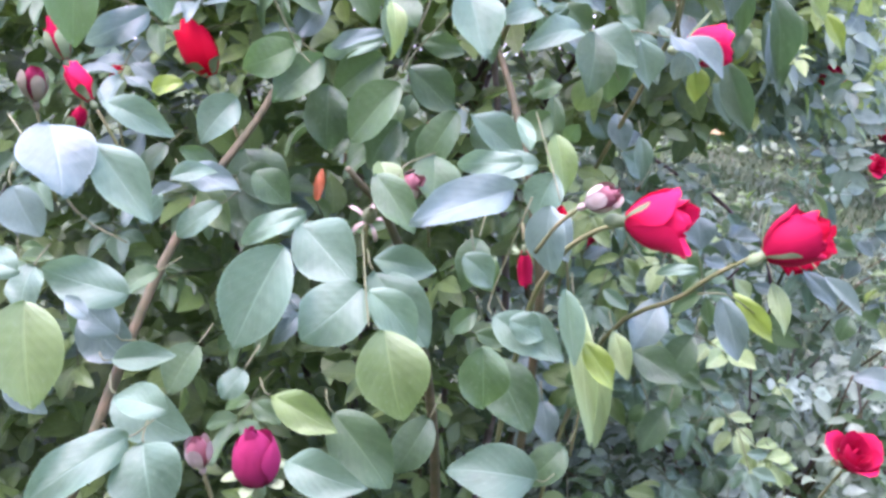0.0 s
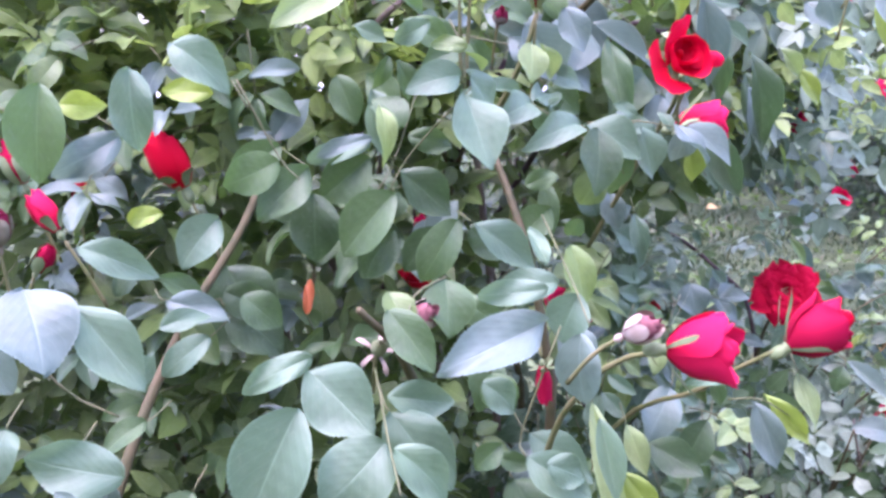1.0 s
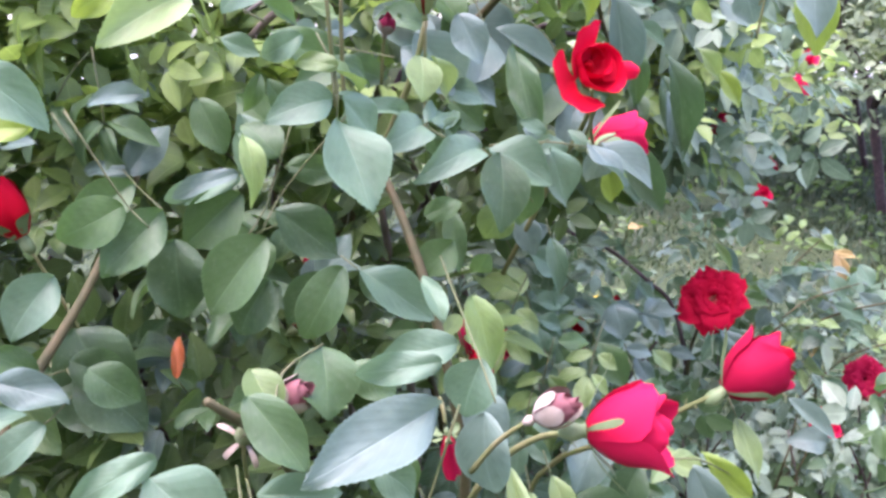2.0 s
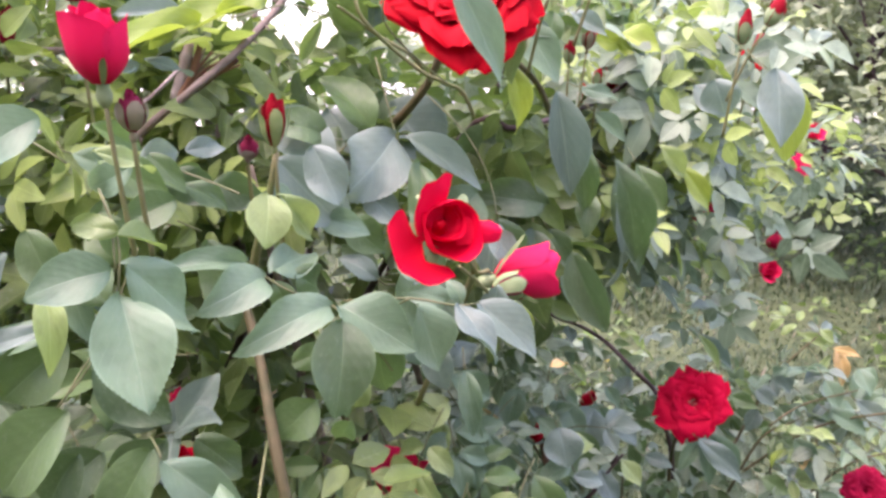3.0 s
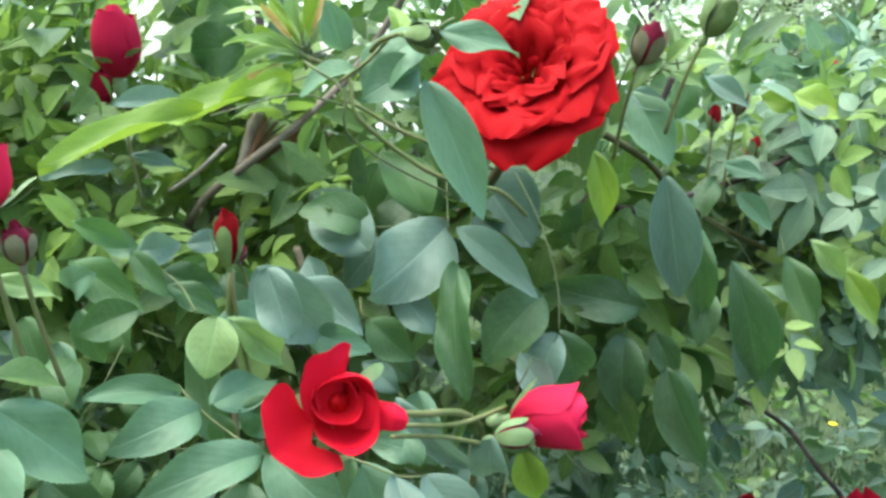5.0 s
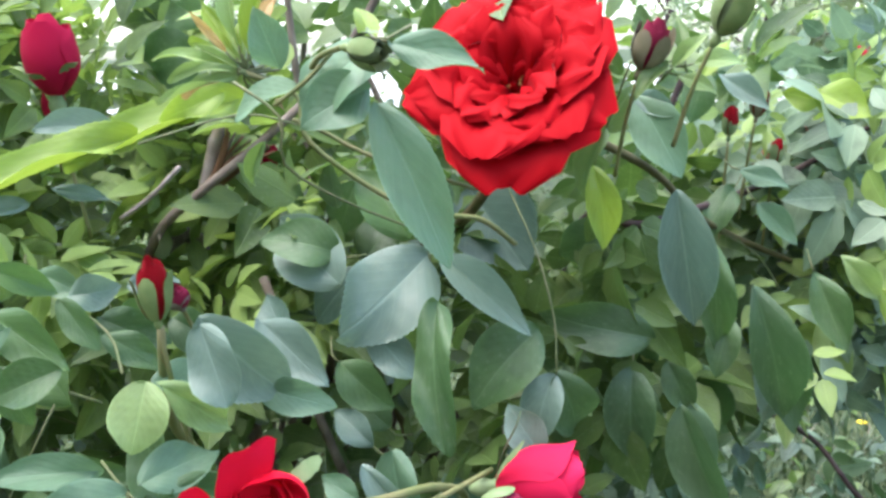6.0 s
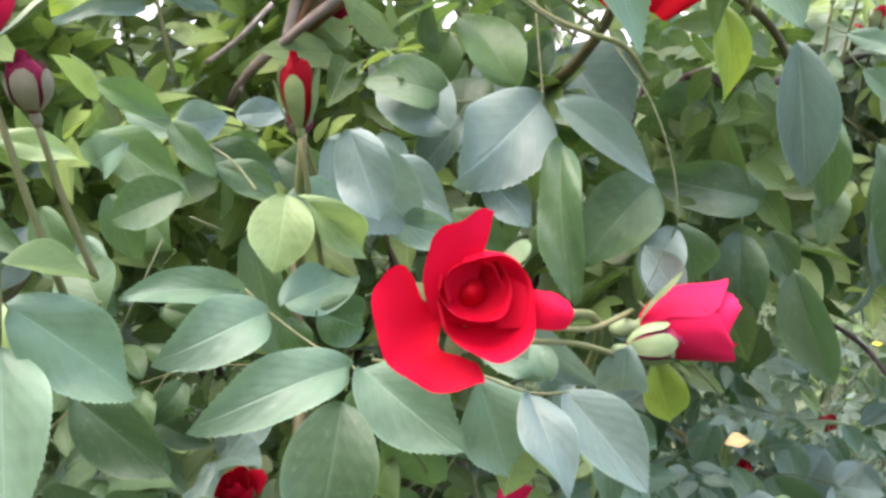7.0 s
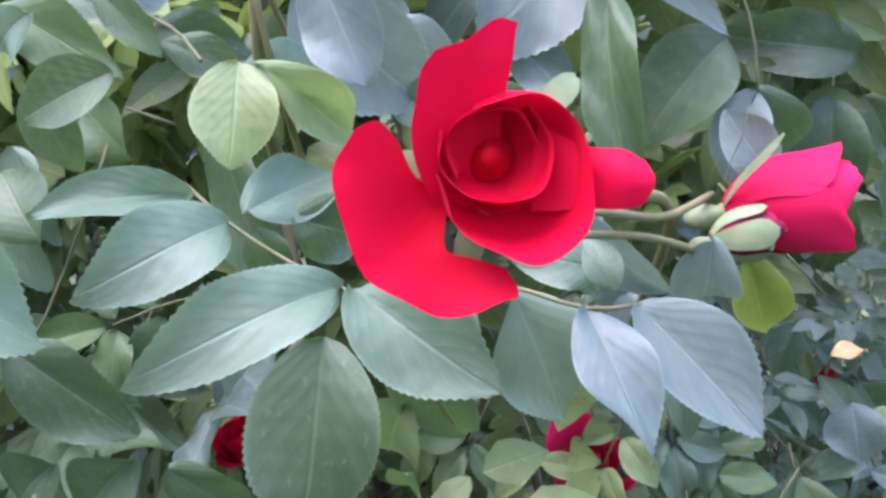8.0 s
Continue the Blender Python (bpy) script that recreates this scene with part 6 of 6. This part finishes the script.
# Lighter, yellower leaves that put backlight from the sky into the leaf colour.
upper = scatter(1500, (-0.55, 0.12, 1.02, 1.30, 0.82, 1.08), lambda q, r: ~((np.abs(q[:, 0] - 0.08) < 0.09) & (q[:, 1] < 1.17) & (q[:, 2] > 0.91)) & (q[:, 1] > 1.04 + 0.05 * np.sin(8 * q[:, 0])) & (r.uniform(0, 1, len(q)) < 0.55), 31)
leafy("foliage", rose_bush, upper, 0.085, FOLIAGE_SPRAY, 32, label="leaves high in the bush, tinted yellow for light shining through")


def near_line(points, spread, count, seed):
    rng = np.random.default_rng(seed)
    line = np.array([tuple(v) for v in bent(points, 8)])
    return line[rng.integers(0, len(line), count)] + rng.normal(0, 1, (count, 3)) * spread


sprays = np.concatenate([
    near_line([(0.46, 1.47, 0.84), (0.506, 1.552, 0.810), (0.622, 1.682, 0.740)], (0.045, 0.05, 0.045), 130, 2),
    near_line([(0.49, 1.50, 0.95), (0.523, 1.551, 0.971), (0.652, 1.755, 1.005)], (0.05, 0.06, 0.05), 130, 3),
    near_line([(0.49, 1.56, 0.875), (0.516, 1.611, 0.875), (0.709, 1.895, 0.830), (0.90, 2.15, 0.76)], (0.06, 0.07, 0.055), 250, 4),
    near_line([(0.352, 1.488, 0.865), (0.455, 1.781, 0.940), (0.598, 2.159, 0.986), (0.842, 2.555, 1.010)], (0.08, 0.08, 0.06), 250, 5),
])
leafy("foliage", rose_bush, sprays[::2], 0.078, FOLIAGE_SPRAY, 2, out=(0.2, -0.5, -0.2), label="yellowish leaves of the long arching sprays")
leafy("foliage", rose_bush, sprays[1::2], 0.100, FOLIAGE_BLUE, 4, out=(0.2, -0.4, -0.5), face=(0.1, -0.7, 0.5), label="blue-green hanging leaves of the long arching sprays")

rng = np.random.default_rng(40)
edge = rng.uniform((0.26, 1.20, 0.76), (0.46, 1.55, 0.98), (110, 3))
edge = edge[edge[:, 0] < 0.30 + 0.32 * (edge[:, 1] - 1.1)]
leafy("foliage", rose_bush, edge, 0.11, FOLIAGE, 41, out=(0.15, -0.2, -0.9), face=(0.2, -0.8, 0.3), loose=0.35, label="large hanging dark leaves at the bush's edge")

# ---- the low rose bush beside the grass ----
low_bush = base_empty("rose_bush", 0.6, 1.62, 0.0, "low rose bush with an open red bloom beside the grass", "rose bush", "rose bushes")
PLANT = low_bush
d_rose = place(full_bloom, 0.5878, 1.5362, 0.5245, -0.20, -0.86, 0.42, 0.049, PINK_RED, "open double red rose with pink-tinged heart", 60, 0)
wound_heart(d_rose, 0.049, PINK, 0.3)
stamens(d_rose, 0.049)
place(full_bloom, 0.8484, 1.5873, 0.3690, -0.2, -0.8, 0.5, 0.036, CRIMSON, "open crimson rose low over the grass", 61, 0.06)
place(cup_bloom, 0.7390, 1.4911, 0.3371, 0.0, -0.6, 0.6, 0.032, PINK, "small crimson rose bud", 62, 0.06, open_to=20)
place(shut_bud, 0.3710, 1.4220, 0.5263, 0.1, -0.5, 0.8, 0.026, RED, "small red bud in the low leaves", 63, 0.05, spread=40)
place(shut_bud, 0.4517, 1.6135, 0.4939, 0.4, -0.5, 0.6, 0.028, RED, "small red bud in the low leaves", 64, 0.05, spread=40)
cane([(0.3440, 1.8073, 0.6124), (0.3926, 1.8019, 0.5902), (0.4370, 1.7997, 0.5651), (0.4732, 1.8060, 0.5491), (0.5158, 1.8098, 0.5203), (0.5535, 1.7637, 0.4888), (0.5863, 1.7399, 0.4573), (0.5980, 1.7068, 0.4019), (0.6055, 1.7012, 0.3280), (0.59, 1.66, 0.0)], 0.0028, 0.004, DARK_BARK, "dark bare angled twig", 5, 0.2)
cane([(0.5878, 1.5463, 0.5142), (0.5786, 1.5976, 0.4257), (0.5787, 1.6158, 0.3049), (0.567, 1.637, 0.0)], 0.0022, 0.004, STEM, "green flowering cane", 4)
cane([(0.40, 1.55, 0.25), (0.4329, 1.5820, 0.3190), (0.4781, 1.6132, 0.3684), (0.5024, 1.6007, 0.4198)], 0.003, 0.0022, DARK_BARK, "dark thin twig", 2)
cane([(0.3791, 1.4517, 0.5159), (0.3840, 1.4344, 0.4985), (0.3904, 1.4124, 0.4670), (0.3969, 1.3947, 0.4211)], 0.0030, 0.0050, BROWN_CANE, "reddish brown cane", 2, 0.2)
cane([(0.4747, 1.4093, 0.5148), (0.4575, 1.4073, 0.4930), (0.4377, 1.4021, 0.4667), (0.4123, 1.4043, 0.4346), (0.3867, 1.3971, 0.3883)], 0.0014, 0.0032, DARK_BARK, "dark leaning twig", 3, 0.2)
for k in range(40):
    x0, y0 = random.uniform(0.20, 1.0), random.uniform(1.35, 1.85)
    cane([(0.6 + 0.4 * (x0 - 0.6), y0 * 0.3 + 1.13, -0.02), (x0, y0, 0.22), (x0 + random.uniform(-0.1, 0.1), y0 - random.uniform(0.0, 0.1), random.uniform(0.30, 0.42))], random.uniform(0.002, 0.004), 0.0012, random.choice((STEM, DARK_BARK, BARK, DARK_BARK)), thorns=2)


def low_keep(q, rng):
    x, y, z = q.T
    top = np.where(x < 0.42, 0.66, 0.52 - 0.16 * np.clip((x - 0.6) / 0.5, 0, 1)) + 0.06 * np.sin(11 * x + 7 * y) + 0.03 * np.sin(29 * x - 13 * y)
    bloom = (np.abs(x - 0.56) < 0.11) & (np.abs(z - 0.53) < 0.13) & (y < 1.60) | (np.abs(x - 0.83) < 0.08) & (np.abs(z - 0.39) < 0.10) & (y < 1.60)
    return (z < top) & ~bloom & (y > 1.20 + 0.08 * np.sin(6 * x)) & (y < 1.95 - 0.25 * np.clip(x - 0.7, 0, 1)) & (rng.uniform(0, 1, len(q)) < np.where(z > 0.3, 0.75, 1))


low_at = scatter(3500, (0.10, 1.25, 1.1, 1.95, 0.03, 0.72), low_keep, 7)
leafy("foliage", low_bush, low_at[::3], 0.066, FOLIAGE_LOW, 7, face=(0, -0.5, 0.85), label="small rose leaves with sky shine in their blue-green")
leafy("foliage", low_bush, low_at[1::3], 0.090, FOLIAGE_LOW, 8, out=(0, -0.5, -0.4), face=(0, -0.5, 0.85), label="rose leaves paled blue-green for sky shine")
# Every third leaf is darkened to stand in for the bush's inner shade.
leafy("foliage", low_bush, low_at[2::3], 0.085, FOLIAGE_INNER_SHADE, 9, out=(0, -0.5, -0.4), face=(0, -0.6, 0.6), label="low bush leaves with inner shade put into their green")


def compound(base, tip, face, tone, size, pairs=2):
    """A compound leaf: a stalk with pairs of leaflets and one at its end."""
    a, b = Vector(base), Vector(tip)
    stalk = leaf_stalk(a, (a + b) / 2 + Vector((0, 0, 0.08 * (b - a).length)), b)
    way, up = (b - a).normalized(), Vector(face).normalized()
    side = way.cross(up).normalized()
    for at, turn, s in [(1.0, 0.0, 1.0)] + [(0.96 - 0.36 * k / max(1, pairs - 1), sign * random.uniform(50, 75), 0.9 - 0.1 * k) for k in range(pairs) for sign in (-1, 1)]:
        y = (way * math.cos(radians(turn)) + side * math.sin(radians(turn))).normalized()
        z = (up - y * up.dot(y) + 0.3 * Vector((random.uniform(-1, 1), random.uniform(-1, 1), random.uniform(-1, 1)))).normalized()
        x = y.cross(z).normalized()
        z = x.cross(y)
        m = Matrix((x, y, z)).transposed().to_4x4()
        m.translation = a.lerp(b, at) + y * 0.003
        ob = leaflet(stalk, 0, 0, 0, 0, 0, 0, 1, 1, tone)
        length = size * s * random.uniform(0.85, 1.1)
        ob.matrix_basis = m @ Matrix.Diagonal((length * random.uniform(0.40, 0.58), length, length, 1))
    return stalk


PLANT = rose_bush
fill = random.Random(91)
for k in range(64):  # leaves that close the bush's front between the single shoots
    x, z = fill.uniform(-0.50, 0.12), fill.uniform(0.48, 0.93)
    q = Vector((x, fill.uniform(0.97, 1.08) + 0.10 * max(0.0, z - 0.85), z))
    reach = Vector((fill.uniform(-0.8, 0.8), fill.uniform(-0.7, -0.1), fill.uniform(-0.6, 0.3))).normalized() * fill.uniform(0.045, 0.065)
    compound(q, q + reach, (fill.uniform(-0.4, 0.4), -0.55, 0.75), fill.choice(("pale", "blue", "green", "mid", "green", "dark", "light")), fill.uniform(0.036, 0.050), fill.choice((1, 2, 2)))
for k in range(30):  # narrow leaves that hang over the bush's foot
    q = Vector((fill.uniform(0.13, 0.36), fill.uniform(1.05, 1.25), fill.uniform(0.44, 0.70)))
    reach = Vector((fill.uniform(-0.6, 0.6), fill.uniform(-0.6, 0.0), fill.uniform(-1.0, -0.3))).normalized() * fill.uniform(0.04, 0.06)
    compound(q, q + reach, (fill.uniform(-0.4, 0.4), -0.7, 0.6), fill.choice(("pale", "blue", "green", "mid", "light", "pale")), fill.uniform(0.034, 0.048), fill.choice((1, 2, 2)))
PLANT = low_bush
for k in range(46):
    q = Vector((random.uniform(0.22, 0.50), random.uniform(1.14, 1.42), random.uniform(0.30, 0.60)))
    q.z -= 0.16 * max(0.0, q.x - 0.32) / 0.15
    reach = Vector((random.uniform(-0.8, 0.8), random.uniform(-0.7, 0.1), random.uniform(-1.0, 0.0))).normalized() * random.uniform(0.04, 0.06)
    compound(q, q + reach, (random.uniform(-0.4, 0.4), -0.5, 0.8), random.choice(("pale", "green", "mid", "pale", "light")), random.uniform(0.030, 0.046), random.choice((1, 2, 2)))
# leaves round the open rose of the low bush, and its coppery young shoot
lone_leaf((0.606, 1.529, 0.485), (0.666, 1.499, 0.432), 0.34, "pale")
lone_leaf((0.643, 1.711, 0.566), (0.689, 1.683, 0.522), 0.24, "blue")
lone_leaf((0.770, 1.540, 0.512), (0.815, 1.517, 0.491), 0.42, "pale")
lone_leaf((0.804, 1.545, 0.527), (0.839, 1.519, 0.499), 0.42, "blue")
lone_leaf((0.810, 1.553, 0.567), (0.819, 1.527, 0.538), 0.60, "pale")
lone_leaf((0.765, 1.549, 0.553), (0.776, 1.523, 0.525), 0.60, "pale")
lone_leaf((0.722, 1.608, 0.549), (0.736, 1.582, 0.524), 0.70, "blue")
lone_leaf((0.692, 1.600, 0.519), (0.711, 1.578, 0.506), 0.60, "blue")
lone_leaf((0.723, 1.531, 0.477), (0.754, 1.503, 0.438), 0.50, "pale")
lone_leaf((0.679, 1.519, 0.427), (0.708, 1.496, 0.415), 0.60, "green")
lone_leaf((0.524, 1.520, 0.459), (0.556, 1.500, 0.454), 0.50, "blue")
lone_leaf((0.458, 1.533, 0.529), (0.475, 1.508, 0.506), 0.50, "pale")
lone_leaf((0.417, 1.443, 0.545), (0.457, 1.419, 0.524), 0.60, "blue")
lone_leaf((0.398, 1.392, 0.550), (0.430, 1.363, 0.505), 0.85, "green")
lone_leaf((0.822, 1.664, 0.557), (0.857, 1.644, 0.554), 0.30, "rust")
lone_leaf((0.774, 1.667, 0.578), (0.810, 1.646, 0.569), 0.32, "light")
lone_leaf((0.832, 1.663, 0.549), (0.837, 1.634, 0.508), 0.34, "rust")
lone_leaf((0.804, 1.670, 0.585), (0.815, 1.647, 0.573), 0.50, "light")
lone_leaf((0.605, 1.537, 0.478), (0.612, 1.505, 0.421), 0.34, "pale")
lone_leaf((0.655, 1.598, 0.512), (0.687, 1.576, 0.503), 0.50, "green")
lone_leaf((0.758, 1.601, 0.510), (0.788, 1.575, 0.483), 0.50, "green")
lone_leaf((0.694, 1.702, 0.515), (0.712, 1.675, 0.480), 0.50, "mid")
cane([(0.685, 1.52, 0.50), (0.73, 1.53, 0.525), (0.80, 1.53, 0.545)], 0.0016, 0.0010, STEM)
# pale leaves round the open crimson roses
lone_leaf((0.585, 1.493, 0.496), (0.647, 1.461, 0.448), 0.32, "blue")
lone_leaf((0.591, 1.511, 0.484), (0.561, 1.484, 0.458), 0.40, "pale")
lone_leaf((0.810, 1.662, 0.466), (0.881, 1.646, 0.485), 0.50, "blue")
lone_leaf((0.864, 1.664, 0.473), (0.908, 1.646, 0.487), 0.45, "blue")
lone_leaf((0.868, 1.662, 0.469), (0.902, 1.635, 0.440), 0.40, "blue")
lone_leaf((0.837, 1.661, 0.461), (0.867, 1.633, 0.433), 0.40, "pale")
lone_leaf((0.860, 1.665, 0.477), (0.888, 1.685, 0.521), 0.60, "pale")
lone_leaf((0.730, 1.618, 0.502), (0.716, 1.644, 0.521), 0.70, "blue")
lone_leaf((0.708, 1.618, 0.498), (0.703, 1.646, 0.530), 0.60, "pale")
lone_leaf((0.703, 1.614, 0.482), (0.682, 1.598, 0.461), 0.70, "blue")
lone_leaf((0.811, 1.636, 0.489), (0.805, 1.652, 0.511), 0.60, "blue")
lone_leaf((0.835, 1.693, 0.553), (0.791, 1.695, 0.563), 0.28, "light")
lone_leaf((0.840, 1.692, 0.549), (0.838, 1.650, 0.502), 0.30, "rust")
lone_leaf((0.845, 1.695, 0.562), (0.818, 1.698, 0.576), 0.30, "pale")
lone_leaf((0.830, 1.689, 0.536), (0.794, 1.661, 0.508), 0.22, "light")
lone_leaf((0.738, 1.557, 0.458), (0.753, 1.526, 0.417), 0.35, "blue")
lone_leaf((0.724, 1.497, 0.423), (0.739, 1.482, 0.403), 0.40, "blue")
lone_leaf((0.632, 1.402, 0.460), (0.617, 1.385, 0.430), 0.70, "green")
lone_leaf((0.621, 1.638, 0.587), (0.655, 1.607, 0.543), 0.22, "light")
lone_leaf((0.346, 1.338, 0.626), (0.330, 1.310, 0.595), 0.60, "pale")
lone_leaf((0.407, 1.428, 0.572), (0.424, 1.399, 0.537), 0.60, "pale")
lone_leaf((0.524, 1.624, 0.529), (0.496, 1.609, 0.508), 0.60, "blue")
lone_leaf((0.448, 1.410, 0.494), (0.464, 1.381, 0.459), 0.50, "blue")
lone_leaf((0.337, 1.267, 0.544), (0.358, 1.237, 0.504), 0.50, "pale")
lone_leaf((0.360, 1.208, 0.512), (0.328, 1.185, 0.500), 0.50, "blue")
lone_leaf((0.699, 1.382, 0.373), (0.648, 1.366, 0.392), 0.60, "blue")
lone_leaf((0.797, 1.535, 0.368), (0.773, 1.542, 0.396), 0.50, "pale")
lone_leaf((0.805, 1.484, 0.366), (0.826, 1.460, 0.352), 0.40, "blue")
# long leafy shoots beside the open rose
for root, out in (((0.66, 1.60, 0.38), (0.86, 1.50, 0.53)), ((0.66, 1.62, 0.40), (0.80, 1.66, 0.58)), ((0.66, 1.60, 0.36), (0.74, 1.58, 0.48)), ((0.42, 1.56, 0.36), (0.33, 1.44, 0.55)), ((0.36, 1.50, 0.32), (0.44, 1.42, 0.42)), ((0.74, 1.62, 0.30), (0.92, 1.62, 0.42))):
    a, b = Vector(root), Vector(out)
    cane([a, (a + b) / 2 + Vector((0, 0, 0.03)), b], 0.0022, 0.0012, STEM)
    for k in range(6):
        q = a.lerp(b, 0.3 + 0.14 * k)
        q.z += 0.03 * (1 - abs(2 * (0.3 + 0.14 * k) - 1))
        reach = Vector((random.uniform(-0.4, 0.9), random.uniform(-0.9, 0.3), random.uniform(-0.2, 0.5))).normalized() * random.uniform(0.05, 0.075)
        compound(q, q + reach, (random.uniform(-0.3, 0.3), -0.5, 0.8), random.choice(("pale", "blue", "pale", "light", "green")), random.uniform(0.030, 0.042), random.choice((1, 2, 2)))
for k in range(44):
    x, y = random.uniform(0.20, 1.0), random.uniform(1.22, 1.55)
    z = random.uniform(0.30, 0.60) - 0.22 * max(0.0, x - 0.40)
    if abs(x - 0.55) < 0.13 and z > 0.38:
        continue
    reach = Vector((random.uniform(-0.8, 0.8), random.uniform(-0.8, 0.1), random.uniform(-0.9, 0.2))).normalized() * random.uniform(0.04, 0.07)
    compound((x, y, z), Vector((x, y, z)) + reach, (random.uniform(-0.4, 0.4), -0.5, 0.8), random.choice(("pale", "blue", "blue", "light", "green", "green", "dark")), random.uniform(0.030, 0.046), random.choice((1, 2, 2)))


for k in range(14):
    x, y, z = random.uniform(0.22, 0.9), random.uniform(1.30, 1.6), random.uniform(0.38, 0.58)
    z -= 0.2 * max(0.0, x - 0.42)
    if abs(x - 0.54) < 0.14:
        continue
    leaflet(leaf_stalk((x, y + 0.02, z - 0.02), (x, y, z)), x, y, z, random.uniform(10, 70), random.uniform(-40, 40), random.uniform(0, 360), random.uniform(0.022, 0.036), 0.55, random.choice(("rust", "young", "light", "light", "blue")))

# ---- shrubs and trees behind ----
def shrub(name, x, y, height, spread, count, leaf, seed, label, category, lean=(0, 0), crown=0.45, trunk_r=0.03):
    rng = random.Random(seed)
    root = base_empty(name, x, y, 0.0, label, category, "shrubs and trees behind")
    top = Vector((x + lean[0], y + lean[1], height * 0.8))
    bm = bmesh.new()
    trunk = [(x, y, -0.05), (x + 0.35 * lean[0] + 0.03, y + 0.3 * lean[1], height * 0.25), (x + 0.55 * lean[0] - 0.06, y + 0.5 * lean[1], height * 0.4), (x + 0.7 * lean[0] + 0.04, y + 0.7 * lean[1], height * 0.55), tuple(top)]
    add_tube(bm, trunk, trunk_r, trunk_r * 0.3, 8, 5, 0.2)
    ends = []
    for k in range(16):
        s = rng.uniform(0.08 if crown > 0.8 else 0.3, 1.0)
        line = bent(trunk, 6)
        q = line[int(s * (len(line) - 1))]
        a = rng.uniform(0, 6.28)
        reach = spread * rng.uniform(0.5, 1.0) * (1.15 - 0.5 * s)
        e = q + Vector((reach * math.cos(a), reach * math.sin(a), height * rng.uniform(0.02, 0.28)))
        m = (q + e) / 2 + Vector((0, 0, 0.06 * height))
        add_tube(bm, [tuple(q), tuple(m), tuple(e)], trunk_r * 0.38, trunk_r * 0.08, 5, 3)
        ends += [m, e, (m + e) / 2]
    in_plant(part("trunk", bm, DARK_BARK, root), root)
    r2 = np.random.default_rng(seed)
    mids = np.array([tuple(q) for q in ends])
    at = mids[r2.integers(0, len(mids), count)] + r2.normal(0, 1, (count, 3)) * (spread * 0.16, spread * 0.16, height * 0.07)
    at = at[at[:, 2] > height * (1 - crown) * 0.35]
    leafy("crown", root, at, leaf, FOLIAGE_FAR, seed, out=(0, -0.3, -0.1), face=(0, -0.3, 0.9), loose=1.0, single=True)
    return root


shrub("shrub", 2.32, 4.28, 2.3, 1.0, 11000, 0.052, 21, "loose shrub with a leaning dark stem and small yellowish leaves", "shrub", (-0.35, 0.2), 0.82, 0.024)
shrub("shrub", 2.9, 5.6, 2.4, 1.3, 13000, 0.058, 22, "loose shrub with small grey-green leaves", "shrub", (-0.5, 0.1), 0.9, 0.02)
shrub("shrub", 1.75, 7.4, 2.4, 1.5, 13000, 0.070, 23, "broad shrub at the end of the grass", "shrub", (0.1, 0), 0.98)
shrub("shrub", 0.2, 8.6, 2.0, 1.2, 2600, 0.07, 24, "broad shrub at the end of the grass", "shrub", (0.1, 0), 0.98)
shrub("shrub", 3.6, 8.6, 3.0, 1.8, 7500, 0.11, 25, "broad shrub at the end of the grass", "shrub", (0, 0), 0.98)
shrub("tree", 5.6, 9.0, 5.0, 2.2, 3600, 0.11, 26, "leafy tree behind the grass", "tree", (0.2, 0), 0.9, 0.09)
shrub("tree", -3.4, 12.5, 4.5, 2.0, 2600, 0.11, 27, "leafy tree in front of the gravel yard", "tree", (0.2, 0), 0.9, 0.09)
shrub("tree", 1.0, 15.0, 6.0, 2.6, 2600, 0.14, 28, "leafy tree beyond the yard", "tree", (-0.2, 0), 0.9, 0.11)
shrub("tree", -9.0, 16.0, 6.0, 3.0, 2600, 0.15, 29, "leafy tree beyond the yard", "tree", (0.2, 0), 0.9, 0.12)
shrub("tree", -2.0, 22.0, 7.0, 3.5, 2600, 0.18, 30, "leafy tree beyond the yard", "tree", (0.2, 0), 0.9, 0.12)


weeds = scatter(5200, (-0.4, 4.2, 1.8, 7.5, 0.015, 0.07), lambda q, r: np.array([noise.noise(Vector((2.2 * a, 2.2 * b, 7.0))) > 0.02 for a, b, _ in q]), 51)
lawn = base_empty("weeds", 1.5, 4.0, 0.0, "low broad-leaved weeds between the grass", "weeds")
leafy("leaves", lawn, weeds, 0.045, FOLIAGE, 52, out=(0, 0, 0.25), face=(0, -0.2, 1), single=True)


def dandelion(x, y, h):
    bm = bmesh.new()
    for k in range(16):
        a = k * 2.4
        add_tube(bm, [(0, 0, h), (0.006 * math.cos(a), 0.006 * math.sin(a), h + 0.004), (0.013 * math.cos(a), 0.013 * math.sin(a), h + 0.003)], 0.0022, 0.001, 4, 1)
    root = base_empty("dandelion", x, y, 0.0, "small yellow flower in the grass", "flower")
    part("floret", bm, YELLOW, root)
    part("stem", tube([(0, 0, -0.02), (0.004, 0, h * 0.5), (0, 0, h)], 0.0015, 0.0013, 5, 2), STALK, root)


dandelion(0.711, 3.03, 0.05)
